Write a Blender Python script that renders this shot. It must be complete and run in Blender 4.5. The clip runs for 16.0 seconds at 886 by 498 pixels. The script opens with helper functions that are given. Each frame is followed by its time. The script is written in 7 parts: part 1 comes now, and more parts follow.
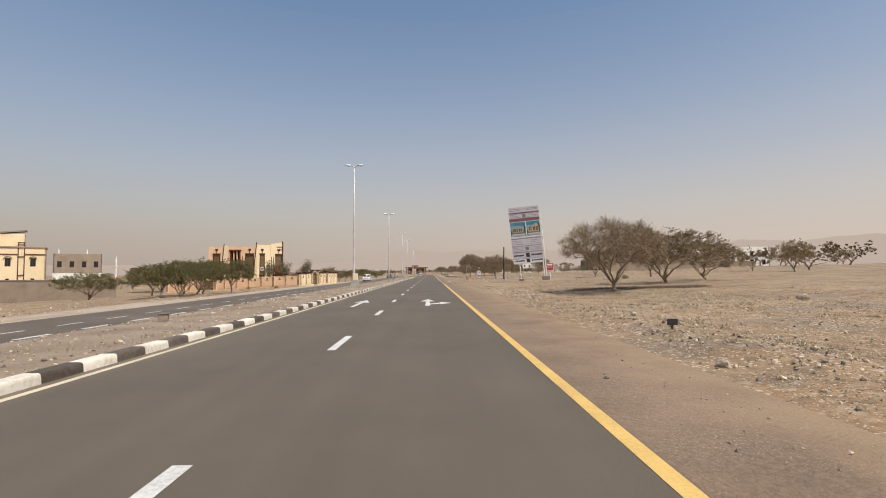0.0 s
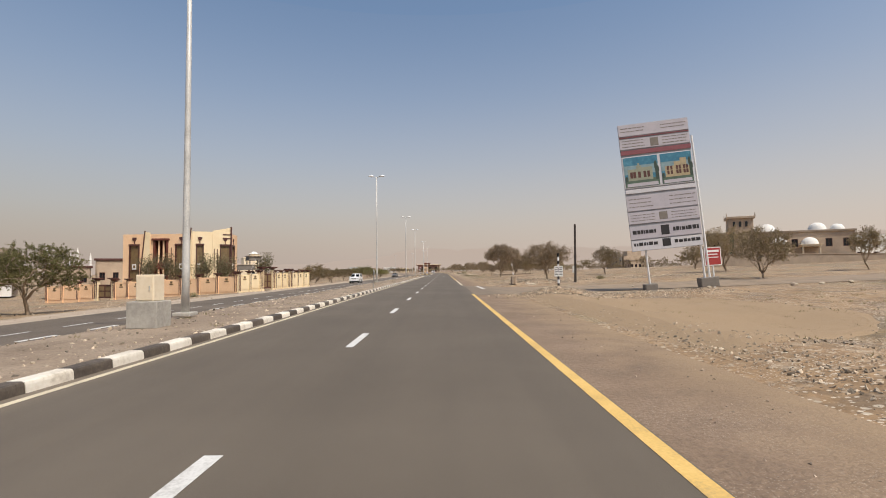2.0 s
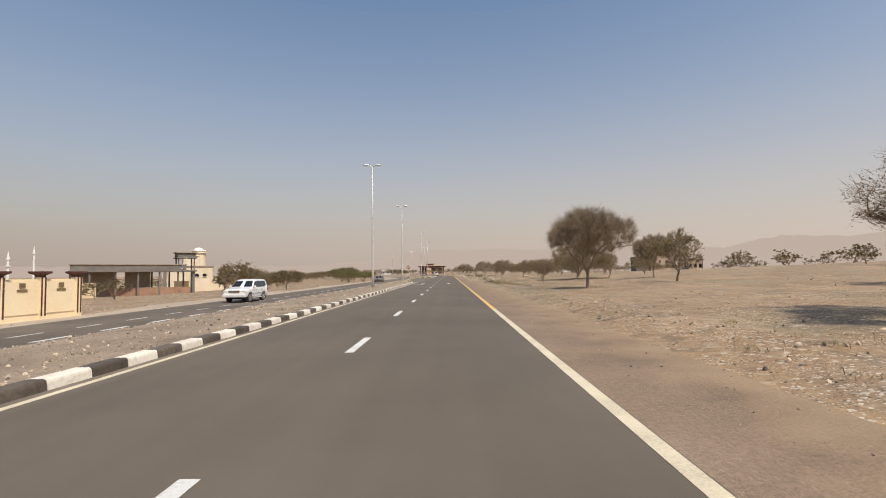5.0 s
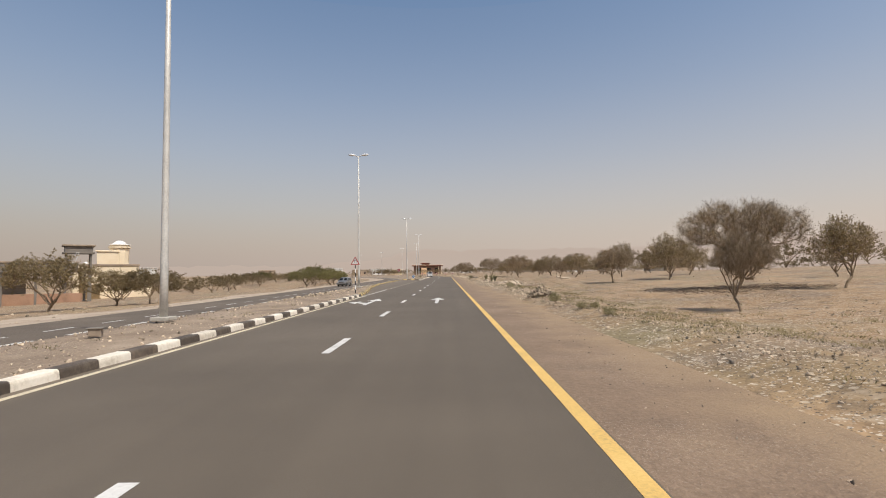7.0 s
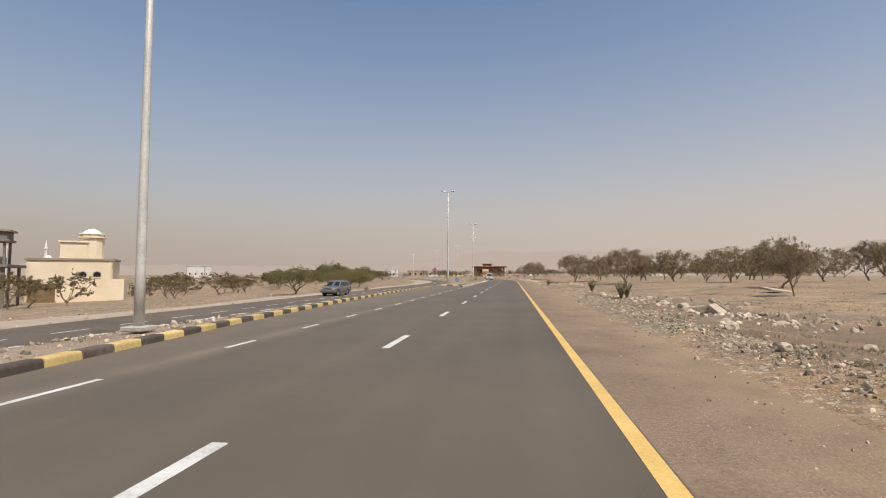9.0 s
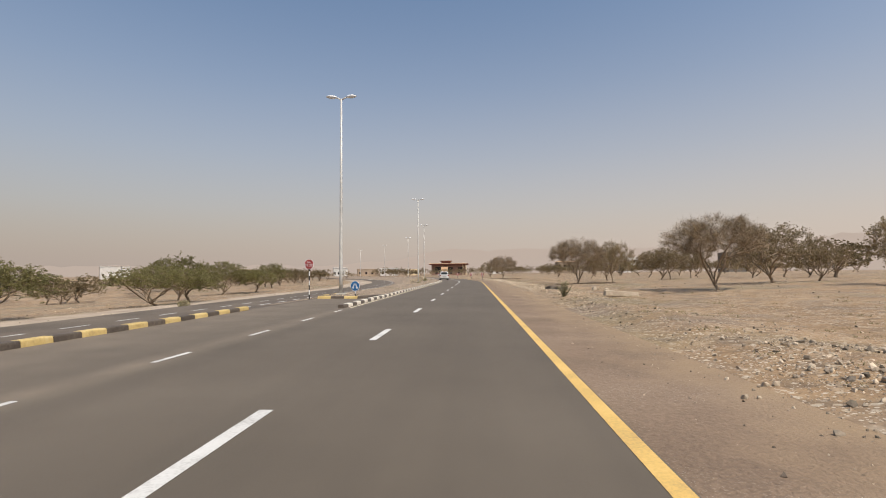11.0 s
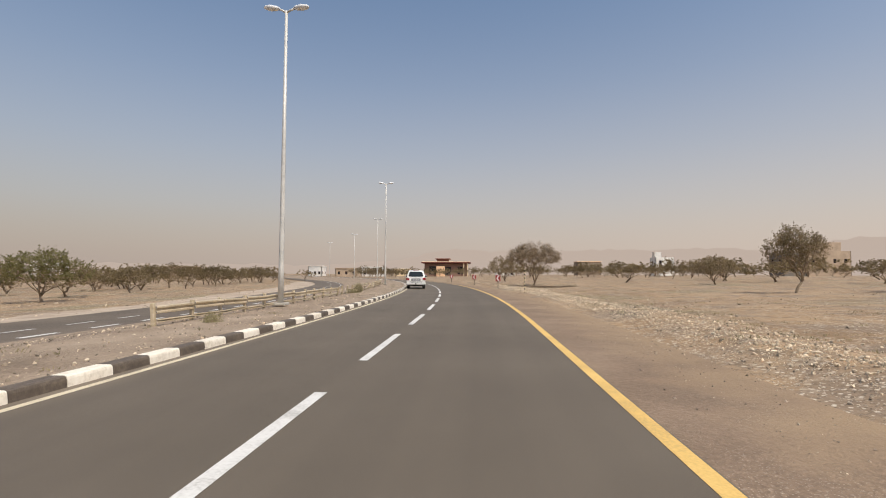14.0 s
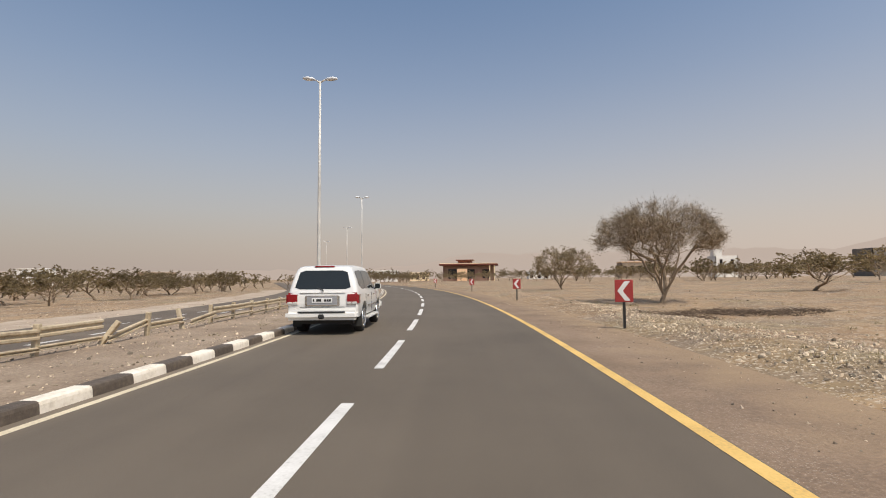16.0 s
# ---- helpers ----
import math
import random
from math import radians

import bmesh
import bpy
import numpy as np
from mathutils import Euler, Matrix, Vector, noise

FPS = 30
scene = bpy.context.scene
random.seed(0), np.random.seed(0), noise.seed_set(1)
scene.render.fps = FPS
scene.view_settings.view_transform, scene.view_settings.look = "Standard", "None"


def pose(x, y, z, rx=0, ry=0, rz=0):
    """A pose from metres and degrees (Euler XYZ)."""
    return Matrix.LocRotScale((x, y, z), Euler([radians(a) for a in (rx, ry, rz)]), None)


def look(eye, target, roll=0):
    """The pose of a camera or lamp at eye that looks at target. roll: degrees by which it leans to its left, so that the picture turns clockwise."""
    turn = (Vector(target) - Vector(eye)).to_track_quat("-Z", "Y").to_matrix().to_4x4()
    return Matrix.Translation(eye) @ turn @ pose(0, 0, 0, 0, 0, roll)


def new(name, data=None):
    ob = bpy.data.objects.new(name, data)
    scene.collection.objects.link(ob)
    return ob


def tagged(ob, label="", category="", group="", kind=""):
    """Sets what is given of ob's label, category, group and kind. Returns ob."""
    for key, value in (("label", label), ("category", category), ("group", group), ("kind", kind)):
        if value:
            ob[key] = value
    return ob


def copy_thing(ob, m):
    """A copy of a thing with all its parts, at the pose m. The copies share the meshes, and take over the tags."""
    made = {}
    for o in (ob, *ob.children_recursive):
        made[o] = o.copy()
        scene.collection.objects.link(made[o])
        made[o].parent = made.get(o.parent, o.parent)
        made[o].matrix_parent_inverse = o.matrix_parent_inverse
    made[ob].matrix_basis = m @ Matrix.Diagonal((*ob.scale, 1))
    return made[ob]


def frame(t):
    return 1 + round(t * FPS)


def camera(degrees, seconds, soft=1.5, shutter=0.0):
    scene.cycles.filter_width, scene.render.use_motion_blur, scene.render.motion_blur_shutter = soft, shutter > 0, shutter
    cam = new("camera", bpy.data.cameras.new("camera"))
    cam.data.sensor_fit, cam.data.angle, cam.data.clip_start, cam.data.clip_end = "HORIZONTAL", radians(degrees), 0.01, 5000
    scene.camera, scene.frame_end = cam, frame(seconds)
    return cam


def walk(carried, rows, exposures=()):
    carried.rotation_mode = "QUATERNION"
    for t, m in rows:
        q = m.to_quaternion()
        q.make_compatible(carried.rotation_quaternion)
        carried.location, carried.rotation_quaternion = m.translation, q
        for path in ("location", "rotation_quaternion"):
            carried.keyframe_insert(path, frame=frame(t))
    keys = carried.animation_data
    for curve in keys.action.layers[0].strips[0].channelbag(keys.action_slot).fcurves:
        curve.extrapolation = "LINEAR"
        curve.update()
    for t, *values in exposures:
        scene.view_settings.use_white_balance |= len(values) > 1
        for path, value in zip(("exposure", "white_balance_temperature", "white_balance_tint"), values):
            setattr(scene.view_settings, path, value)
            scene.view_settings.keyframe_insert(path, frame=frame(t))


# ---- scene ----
cam = camera(84.70, 16.0, soft=1.0, shutter=0.0)
# t, x, y, z, tilt, lean, heading: a car drives in the right-hand lane and bends left with the road
PATH = [
    (0.0, -0.17, 0.00, 1.48, 92.78, 0.30, -1.45),
    (0.5, -0.18, 9.85, 1.48, 92.74, 0.41, -1.82),
    (1.0, -0.16, 19.29, 1.48, 92.50, 0.98, -1.80),
    (1.5, -0.17, 28.69, 1.48, 92.32, 0.87, -1.55),
    (2.0, -0.21, 38.28, 1.48, 92.56, 0.54, 0.15),
    (2.5, -0.23, 47.60, 1.48, 92.93, 0.78, 0.62),
    (3.0, -0.33, 56.39, 1.48, 91.73, 0.52, 0.34),
    (3.5, -0.32, 65.27, 1.48, 92.76, 0.89, 1.10),
    (4.0, -0.26, 74.01, 1.48, 92.70, 0.69, 1.11),
    (6.5, 0.03, 121.36, 1.48, 92.92, 0.71, 0.43),
    (7.0, 0.21, 130.90, 1.48, 92.79, 0.68, 0.52),
    (7.5, 0.32, 140.69, 1.48, 92.74, 0.63, 3.90),
    (8.0, 0.37, 150.17, 1.48, 93.23, 0.30, 7.82),
    (8.5, 0.46, 159.30, 1.48, 93.26, 0.21, 8.09),
    (9.0, 0.46, 168.80, 1.48, 93.04, -0.08, 8.12),
    (9.5, 0.41, 178.18, 1.48, 93.18, 0.01, 6.65),
    (12.0, 0.13, 225.10, 1.48, 92.68, 0.47, 3.35),
    (12.5, 0.13, 234.96, 1.48, 93.02, 0.22, 3.55),
    (13.0, 0.01, 244.63, 1.48, 92.95, 0.07, 3.60),
    (13.5, -0.10, 254.13, 1.48, 92.93, -0.03, 3.73),
    (14.0, -0.15, 263.17, 1.48, 92.96, -0.18, 3.97),
    (14.5, -0.25, 271.76, 1.48, 93.01, -0.12, 4.44),
    (15.0, -0.52, 280.25, 1.48, 93.10, -0.63, 5.10),
    (15.5, -0.78, 289.37, 1.48, 92.90, -0.56, 5.73),
    (16.0, -1.45, 298.97, 1.48, 93.46, 0.45, 6.93),
]
walk(cam, [(t, pose(x, y, z, tilt, lean, turn)) for t, x, y, z, tilt, lean, turn in PATH], exposures=[(0.0, 0.0), (16.0, 0.0)])


# ---- light ----
SUN_ELEV, SUN_AZ = 57.0, 135.0   # degrees above the horizon, and clockwise from the way ahead (+y)
world = bpy.data.worlds.new("sky")
scene.world = world
world.use_nodes = True
wn = world.node_tree.nodes
sky = wn.new("ShaderNodeTexSky")
sky.sky_type, sky.sun_disc = "NISHITA", False
sky.sun_elevation, sky.sun_rotation = radians(SUN_ELEV), radians(SUN_AZ)
sky.altitude, sky.air_density, sky.dust_density, sky.ozone_density = 0.0, 1.2, 1.7, 1.1
world.node_tree.links.new(sky.outputs[0], wn["Background"].inputs[0])
wn["Background"].inputs[1].default_value = 0.125
sun = new("sun", bpy.data.lights.new("sun", "SUN"))
sun.data.energy, sun.data.angle, sun.data.color = 4.05, radians(0.6), (1.0, 0.93, 0.82)
_a, _e = radians(SUN_AZ), radians(SUN_ELEV)
sun.matrix_world = look((math.sin(_a) * math.cos(_e) * 100, math.cos(_a) * math.cos(_e) * 100, math.sin(_e) * 100), (0, 0, 0))


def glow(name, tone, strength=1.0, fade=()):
    """Emission painted as the glow of far dusty air; fade: (height, how thick) pairs."""
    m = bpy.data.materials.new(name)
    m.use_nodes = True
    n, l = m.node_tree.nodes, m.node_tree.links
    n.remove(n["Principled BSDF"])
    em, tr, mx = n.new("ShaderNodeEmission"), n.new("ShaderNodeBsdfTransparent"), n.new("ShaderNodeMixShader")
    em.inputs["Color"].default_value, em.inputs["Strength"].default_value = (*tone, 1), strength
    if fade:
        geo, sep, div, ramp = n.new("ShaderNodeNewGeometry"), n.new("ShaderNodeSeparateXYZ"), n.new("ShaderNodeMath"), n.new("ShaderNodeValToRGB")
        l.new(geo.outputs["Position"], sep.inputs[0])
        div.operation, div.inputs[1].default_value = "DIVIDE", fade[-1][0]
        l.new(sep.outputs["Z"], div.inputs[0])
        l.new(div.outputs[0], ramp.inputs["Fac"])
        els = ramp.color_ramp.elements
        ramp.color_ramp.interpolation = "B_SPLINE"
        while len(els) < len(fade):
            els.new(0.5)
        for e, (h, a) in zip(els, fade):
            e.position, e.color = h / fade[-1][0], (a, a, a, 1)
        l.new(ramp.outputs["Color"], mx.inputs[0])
        sunward = n.new("ShaderNodeMapRange")      # emission painted brighter towards +x, the sun's side of the dusty air
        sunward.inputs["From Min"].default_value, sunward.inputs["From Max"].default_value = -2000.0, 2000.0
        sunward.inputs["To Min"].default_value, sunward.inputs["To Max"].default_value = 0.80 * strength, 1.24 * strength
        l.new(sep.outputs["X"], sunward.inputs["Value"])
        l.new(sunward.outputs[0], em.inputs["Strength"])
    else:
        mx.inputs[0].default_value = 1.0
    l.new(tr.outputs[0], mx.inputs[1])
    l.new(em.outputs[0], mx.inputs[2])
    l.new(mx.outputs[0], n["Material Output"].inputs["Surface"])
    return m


HAZE = glow("painted_haze_glow", (0.54, 0.443, 0.384), 1.0, ((0, 0.97), (120, 0.90), (300, 0.68), (560, 0.40), (900, 0.15), (1350, 0.0)))
# the ridge's glow has the veil of haze mixed into its colour
RIDGE = glow("haze_tinted_ridge_glow", (0.525, 0.426, 0.362), 1.0)


# ---- materials ----
def mat(name, base, dark=None, light=None, scale=1.0, fine=20.0, rough=0.85, bump=0.3, bump_scale=40.0, metal=0.0, each=0.0, coat=0.0, space="Position"):
    """A surface with variation at two scales, in metres: base tone, a darker and a lighter one, fine relief; each: how far single pieces differ."""
    m = bpy.data.materials.new(name)
    m.use_nodes = True
    n, l = m.node_tree.nodes, m.node_tree.links
    b = n["Principled BSDF"]
    dark = dark or tuple(c * 0.72 for c in base)
    light = light or tuple(min(1, c * 1.22) for c in base)
    if space == "Position":
        co = n.new("ShaderNodeNewGeometry").outputs["Position"]
    else:
        co = n.new("ShaderNodeTexCoord").outputs["Object"]
    big, small = n.new("ShaderNodeTexNoise"), n.new("ShaderNodeTexNoise")
    for tex, sc, det in ((big, scale, 5), (small, fine, 6)):
        tex.inputs["Scale"].default_value, tex.inputs["Detail"].default_value = sc, det
        tex.inputs["Roughness"].default_value = 0.6
        l.new(co, tex.inputs["Vector"])
    ramp = n.new("ShaderNodeValToRGB")
    ramp.color_ramp.elements[0].position, ramp.color_ramp.elements[0].color = 0.33, (*dark, 1)
    ramp.color_ramp.elements[1].position, ramp.color_ramp.elements[1].color = 0.68, (*light, 1)
    mid = ramp.color_ramp.elements.new(0.5)
    mid.color = (*base, 1)
    mix = n.new("ShaderNodeMix")
    mix.data_type, mix.inputs["Factor"].default_value = "FLOAT", 0.45
    l.new(big.outputs["Fac"], mix.inputs["A"])
    l.new(small.outputs["Fac"], mix.inputs["B"])
    l.new(mix.outputs["Result"], ramp.inputs["Fac"])
    tone = ramp.outputs["Color"]
    if each:
        info, hsv, mul = n.new("ShaderNodeObjectInfo"), n.new("ShaderNodeHueSaturation"), n.new("ShaderNodeMapRange")
        l.new(info.outputs["Random"], mul.inputs["Value"])
        mul.inputs["To Min"].default_value, mul.inputs["To Max"].default_value = 1 - each, 1 + each
        l.new(mul.outputs["Result"], hsv.inputs["Value"])
        l.new(tone, hsv.inputs["Color"])
        tone = hsv.outputs["Color"]
    l.new(tone, b.inputs["Base Color"])
    b.inputs["Roughness"].default_value, b.inputs["Metallic"].default_value = rough, metal
    b.inputs["Coat Weight"].default_value = coat
    if bump:
        tex, bn = n.new("ShaderNodeTexNoise"), n.new("ShaderNodeBump")
        tex.inputs["Scale"].default_value, tex.inputs["Detail"].default_value = bump_scale, 4
        l.new(co, tex.inputs["Vector"])
        bn.inputs["Strength"].default_value, bn.inputs["Distance"].default_value = bump, 0.02
        l.new(tex.outputs["Fac"], bn.inputs["Height"])
        l.new(bn.outputs["Normal"], b.inputs["Normal"])
    return m


ASPHALT = mat("worn_asphalt", (0.120, 0.093, 0.067), (0.082, 0.064, 0.047), (0.185, 0.145, 0.105), 0.25, 60.0, 0.8, 0.35, 160.0)
PAVED_DUST = mat("dusty_concrete_strip", (0.36, 0.32, 0.27), None, None, 0.5, 12.0, 0.9, 0.4, 40.0)
FADED_LINE = mat("faded_cream_road_paint", (0.62, 0.53, 0.37), (0.42, 0.36, 0.26), (0.70, 0.62, 0.46), 1.2, 30.0, 0.75, 0.2, 120.0)
WHITE_LINE = mat("white_road_paint", (0.62, 0.60, 0.56), (0.36, 0.34, 0.31), (0.72, 0.70, 0.66), 2.0, 30.0, 0.7, 0.2, 120.0)
YELLOW_LINE = mat("yellow_road_paint", (0.66, 0.425, 0.125), (0.44, 0.29, 0.11), (0.75, 0.51, 0.18), 1.2, 30.0, 0.7, 0.2, 120.0)
KERB_WHITE = mat("white_kerb_paint", (0.74, 0.67, 0.56), (0.50, 0.43, 0.335), (0.82, 0.77, 0.68), 1.5, 14.0, 0.75, 0.4, 60.0, each=0.1)
KERB_BLACK = mat("black_kerb_paint", (0.092, 0.070, 0.052), (0.055, 0.042, 0.032), (0.16, 0.125, 0.092), 1.5, 14.0, 0.7, 0.4, 60.0, each=0.25)
KERB_YELLOW = mat("yellow_kerb_paint", (0.60, 0.43, 0.16), (0.40, 0.29, 0.13), (0.68, 0.54, 0.27), 1.5, 14.0, 0.75, 0.4, 60.0, each=0.12)
STEEL = mat("galvanised_steel", (0.56, 0.54, 0.50), None, None, 1.5, 18.0, 0.5, 0.08, 50.0, metal=0.15)
LAMP_HEAD = mat("pale_lamp_housing", (0.70, 0.71, 0.72), None, None, 3.0, 20.0, 0.4, 0.05, 50.0)
BARK = mat("grey_brown_bark", (0.285, 0.212, 0.142), None, None, 3.0, 30.0, 0.95, 0.7, 60.0, space="Object")
LEAF = mat("dusty_acacia_leaf", (0.255, 0.196, 0.104), (0.165, 0.126, 0.065), (0.345, 0.27, 0.150), 1.2, 9.0, 0.9, 0.0, each=0.25, space="Object")
LEAF_GREEN = mat("green_acacia_leaf", (0.225, 0.205, 0.082), (0.15, 0.138, 0.055), (0.30, 0.27, 0.115), 1.2, 9.0, 0.9, 0.0, each=0.2, space="Object")
STONE = mat("pale_limestone", (0.47, 0.385, 0.285), (0.30, 0.235, 0.165), (0.62, 0.53, 0.42), 2.0, 12.0, 0.9, 0.5, 30.0)
CONCRETE = mat("raw_concrete", (0.40, 0.37, 0.32), None, None, 1.0, 10.0, 0.9, 0.4, 40.0)


def road_mat(name, dusty):
    """Asphalt with polished wheel tracks, an oil band in the lane's middle and sand blown in from both edges; u is the offset across the road."""
    m = mat(name, (0.110, 0.0875, 0.063), (0.083, 0.066, 0.047), (0.139, 0.112, 0.082), 0.22, 70.0, 0.78, 0.35, 160.0)
    n, l = m.node_tree.nodes, m.node_tree.links
    b = n["Principled BSDF"]
    base = b.inputs["Base Color"].links[0].from_socket
    uv, sep, geo = n.new("ShaderNodeUVMap"), n.new("ShaderNodeSeparateXYZ"), n.new("ShaderNodeNewGeometry")
    l.new(uv.outputs[0], sep.inputs[0])
    streak, stretch = n.new("ShaderNodeTexNoise"), n.new("ShaderNodeMapping")
    stretch.inputs["Scale"].default_value = (1.6, 0.02, 1)
    l.new(uv.outputs[0], stretch.inputs["Vector"])
    l.new(stretch.outputs[0], streak.inputs["Vector"])
    streak.inputs["Scale"].default_value, streak.inputs["Detail"].default_value = 1.0, 3
    hsv, rng = n.new("ShaderNodeHueSaturation"), n.new("ShaderNodeMapRange")
    rng.inputs["From Min"].default_value, rng.inputs["From Max"].default_value = 0.3, 0.7
    rng.inputs["To Min"].default_value, rng.inputs["To Max"].default_value = 0.92, 1.08
    l.new(streak.outputs["Fac"], rng.inputs["Value"])
    l.new(rng.outputs[0], hsv.inputs["Value"])
    l.new(base, hsv.inputs["Color"])
    ramp, pos = n.new("ShaderNodeValToRGB"), n.new("ShaderNodeMapRange")
    pos.inputs["From Min"].default_value, pos.inputs["From Max"].default_value = (1.5, 9.0) if dusty else (-9.3, 2.0)
    if dusty:      # the side road lies square to the main one: sand thickens away from it
        sepx = n.new("ShaderNodeSeparateXYZ")
        l.new(geo.outputs["Position"], sepx.inputs[0])
        l.new(sepx.outputs["X"], pos.inputs["Value"])
    else:
        l.new(sep.outputs["X"], pos.inputs["Value"])
    l.new(pos.outputs[0], ramp.inputs["Fac"])
    els = ramp.color_ramp.elements
    stops = ((0.0, 0.5), (0.30, 0.22), (0.345, 0.5), (0.39, 0.08), (0.95, 0.02), (1.0, 0.4))
    if dusty:
        stops = ((0.0, 0.42), (0.12, 0.5), (0.4, 0.8), (1.0, 1.0))
    while len(els) < len(stops):
        els.new(0.5)
    for e, (p, a) in zip(els, stops):
        e.position, e.color = p, (a, a, a, 1)
    dust, mul, mx = n.new("ShaderNodeTexNoise"), n.new("ShaderNodeMath"), n.new("ShaderNodeMix")
    dust.inputs["Scale"].default_value, dust.inputs["Detail"].default_value = 0.9, 6
    l.new(geo.outputs["Position"], dust.inputs["Vector"])
    mul.operation, mul.use_clamp = "MULTIPLY", True
    l.new(ramp.outputs["Color"], mul.inputs[0])
    boost = n.new("ShaderNodeMath")
    boost.operation, boost.inputs[1].default_value = "MULTIPLY", 1.75 if dusty else 1.0
    l.new(dust.outputs["Fac"], boost.inputs[0])
    l.new(boost.outputs[0], mul.inputs[1])
    mx.data_type = "RGBA"
    l.new(mul.outputs[0], mx.inputs["Factor"])
    l.new(hsv.outputs["Color"], mx.inputs[6])
    mx.inputs[7].default_value = (0.29, 0.212, 0.140, 1) if dusty else (0.36, 0.28, 0.20, 1)
    l.new(mx.outputs[2], b.inputs["Base Color"])
    return m


def plain(name, tone, rough=0.5, metal=0.0, coat=0.0, wear=0.12):
    """Painted or moulded surfaces: an even tone, slightly dusty."""
    return mat(name, tone, tuple(c * (1 - wear) for c in tone), tuple(min(1, c * (1 + wear * 0.6)) for c in tone), 1.3, 11.0, rough, 0.03, 60.0, metal, coat=coat, space="Object")


def islands(name, base, spread=0.35, rough=0.9):
    """A heap of many small pieces, each of its own tone."""
    m = mat(name, base, None, None, 3.0, 25.0, rough, 0.4, 40.0)
    n, l = m.node_tree.nodes, m.node_tree.links
    b = n["Principled BSDF"]
    src = b.inputs["Base Color"].links[0].from_socket
    geo, rng, hsv = n.new("ShaderNodeNewGeometry"), n.new("ShaderNodeMapRange"), n.new("ShaderNodeHueSaturation")
    l.new(geo.outputs["Random Per Island"], rng.inputs["Value"])
    rng.inputs["To Min"].default_value, rng.inputs["To Max"].default_value = 1 - spread, 1 + spread
    l.new(rng.outputs[0], hsv.inputs["Value"])
    l.new(src, hsv.inputs["Color"])
    l.new(hsv.outputs["Color"], b.inputs["Base Color"])
    return m


def ground_mat():
    """Stony desert: sand, darker gravel pans, olive dry-weed patches and a speckle of small pale and dark stones."""
    m = mat("stony_desert", (0.288, 0.184, 0.097), (0.165, 0.103, 0.052), (0.405, 0.277, 0.155), 0.16, 4.5, 0.95, 1.0, 7.0)
    n, l = m.node_tree.nodes, m.node_tree.links
    b = n["Principled BSDF"]
    src = b.inputs["Base Color"].links[0].from_socket
    co = n.new("ShaderNodeNewGeometry").outputs["Position"]

    def noise_fac(scale, lo, hi, detail=4):
        t, r = n.new("ShaderNodeTexNoise"), n.new("ShaderNodeMapRange")
        t.inputs["Scale"].default_value, t.inputs["Detail"].default_value = scale, detail
        l.new(co, t.inputs["Vector"])
        r.inputs["From Min"].default_value, r.inputs["From Max"].default_value = lo, hi
        l.new(t.outputs["Fac"], r.inputs["Value"])
        return r.outputs[0]

    def blend(fac, a, tone):
        x = n.new("ShaderNodeMix")
        x.data_type = "RGBA"
        l.new(fac, x.inputs["Factor"])
        l.new(a, x.inputs[6])
        x.inputs[7].default_value = (*tone, 1)
        return x.outputs[2]

    def times(a, k):
        x = n.new("ShaderNodeMath")
        x.operation = "MULTIPLY"
        l.new(a, x.inputs[0])
        if isinstance(k, float):
            x.inputs[1].default_value = k
        else:
            l.new(k, x.inputs[1])
        return x.outputs[0]

    src = blend(times(noise_fac(0.11, 0.52, 0.68, 6), 0.75), src, (0.19, 0.16, 0.08))
    src = blend(times(noise_fac(0.34, 0.50, 0.66, 6), 0.65), src, (0.18, 0.135, 0.098))
    src = blend(times(noise_fac(1.5, 0.52, 0.66, 6), 0.55), src, (0.125, 0.09, 0.06))
    src = blend(times(noise_fac(2.7, 0.56, 0.70, 5), 0.5), src, (0.46, 0.37, 0.265))
    for scale, tone, share in ((9.0, (0.60, 0.52, 0.41), 0.9), (13.0, (0.09, 0.066, 0.046), 0.95), (5.0, (0.54, 0.46, 0.35), 0.75), (19.0, (0.56, 0.48, 0.38), 0.85), (24.0, (0.10, 0.075, 0.052), 0.85)):
        v, r = n.new("ShaderNodeTexVoronoi"), n.new("ShaderNodeMapRange")
        v.inputs["Scale"].default_value = scale
        l.new(co, v.inputs["Vector"])
        r.inputs["From Min"].default_value, r.inputs["From Max"].default_value = 0.27, 0.19
        l.new(v.outputs["Distance"], r.inputs["Value"])
        src = blend(times(times(r.outputs[0], noise_fac(0.35 + 0.03 * scale, 0.40, 0.54, 5)), share), src, tone)
    n["Bump"].inputs["Distance"].default_value = 0.05
    l.new(src, b.inputs["Base Color"])
    return m


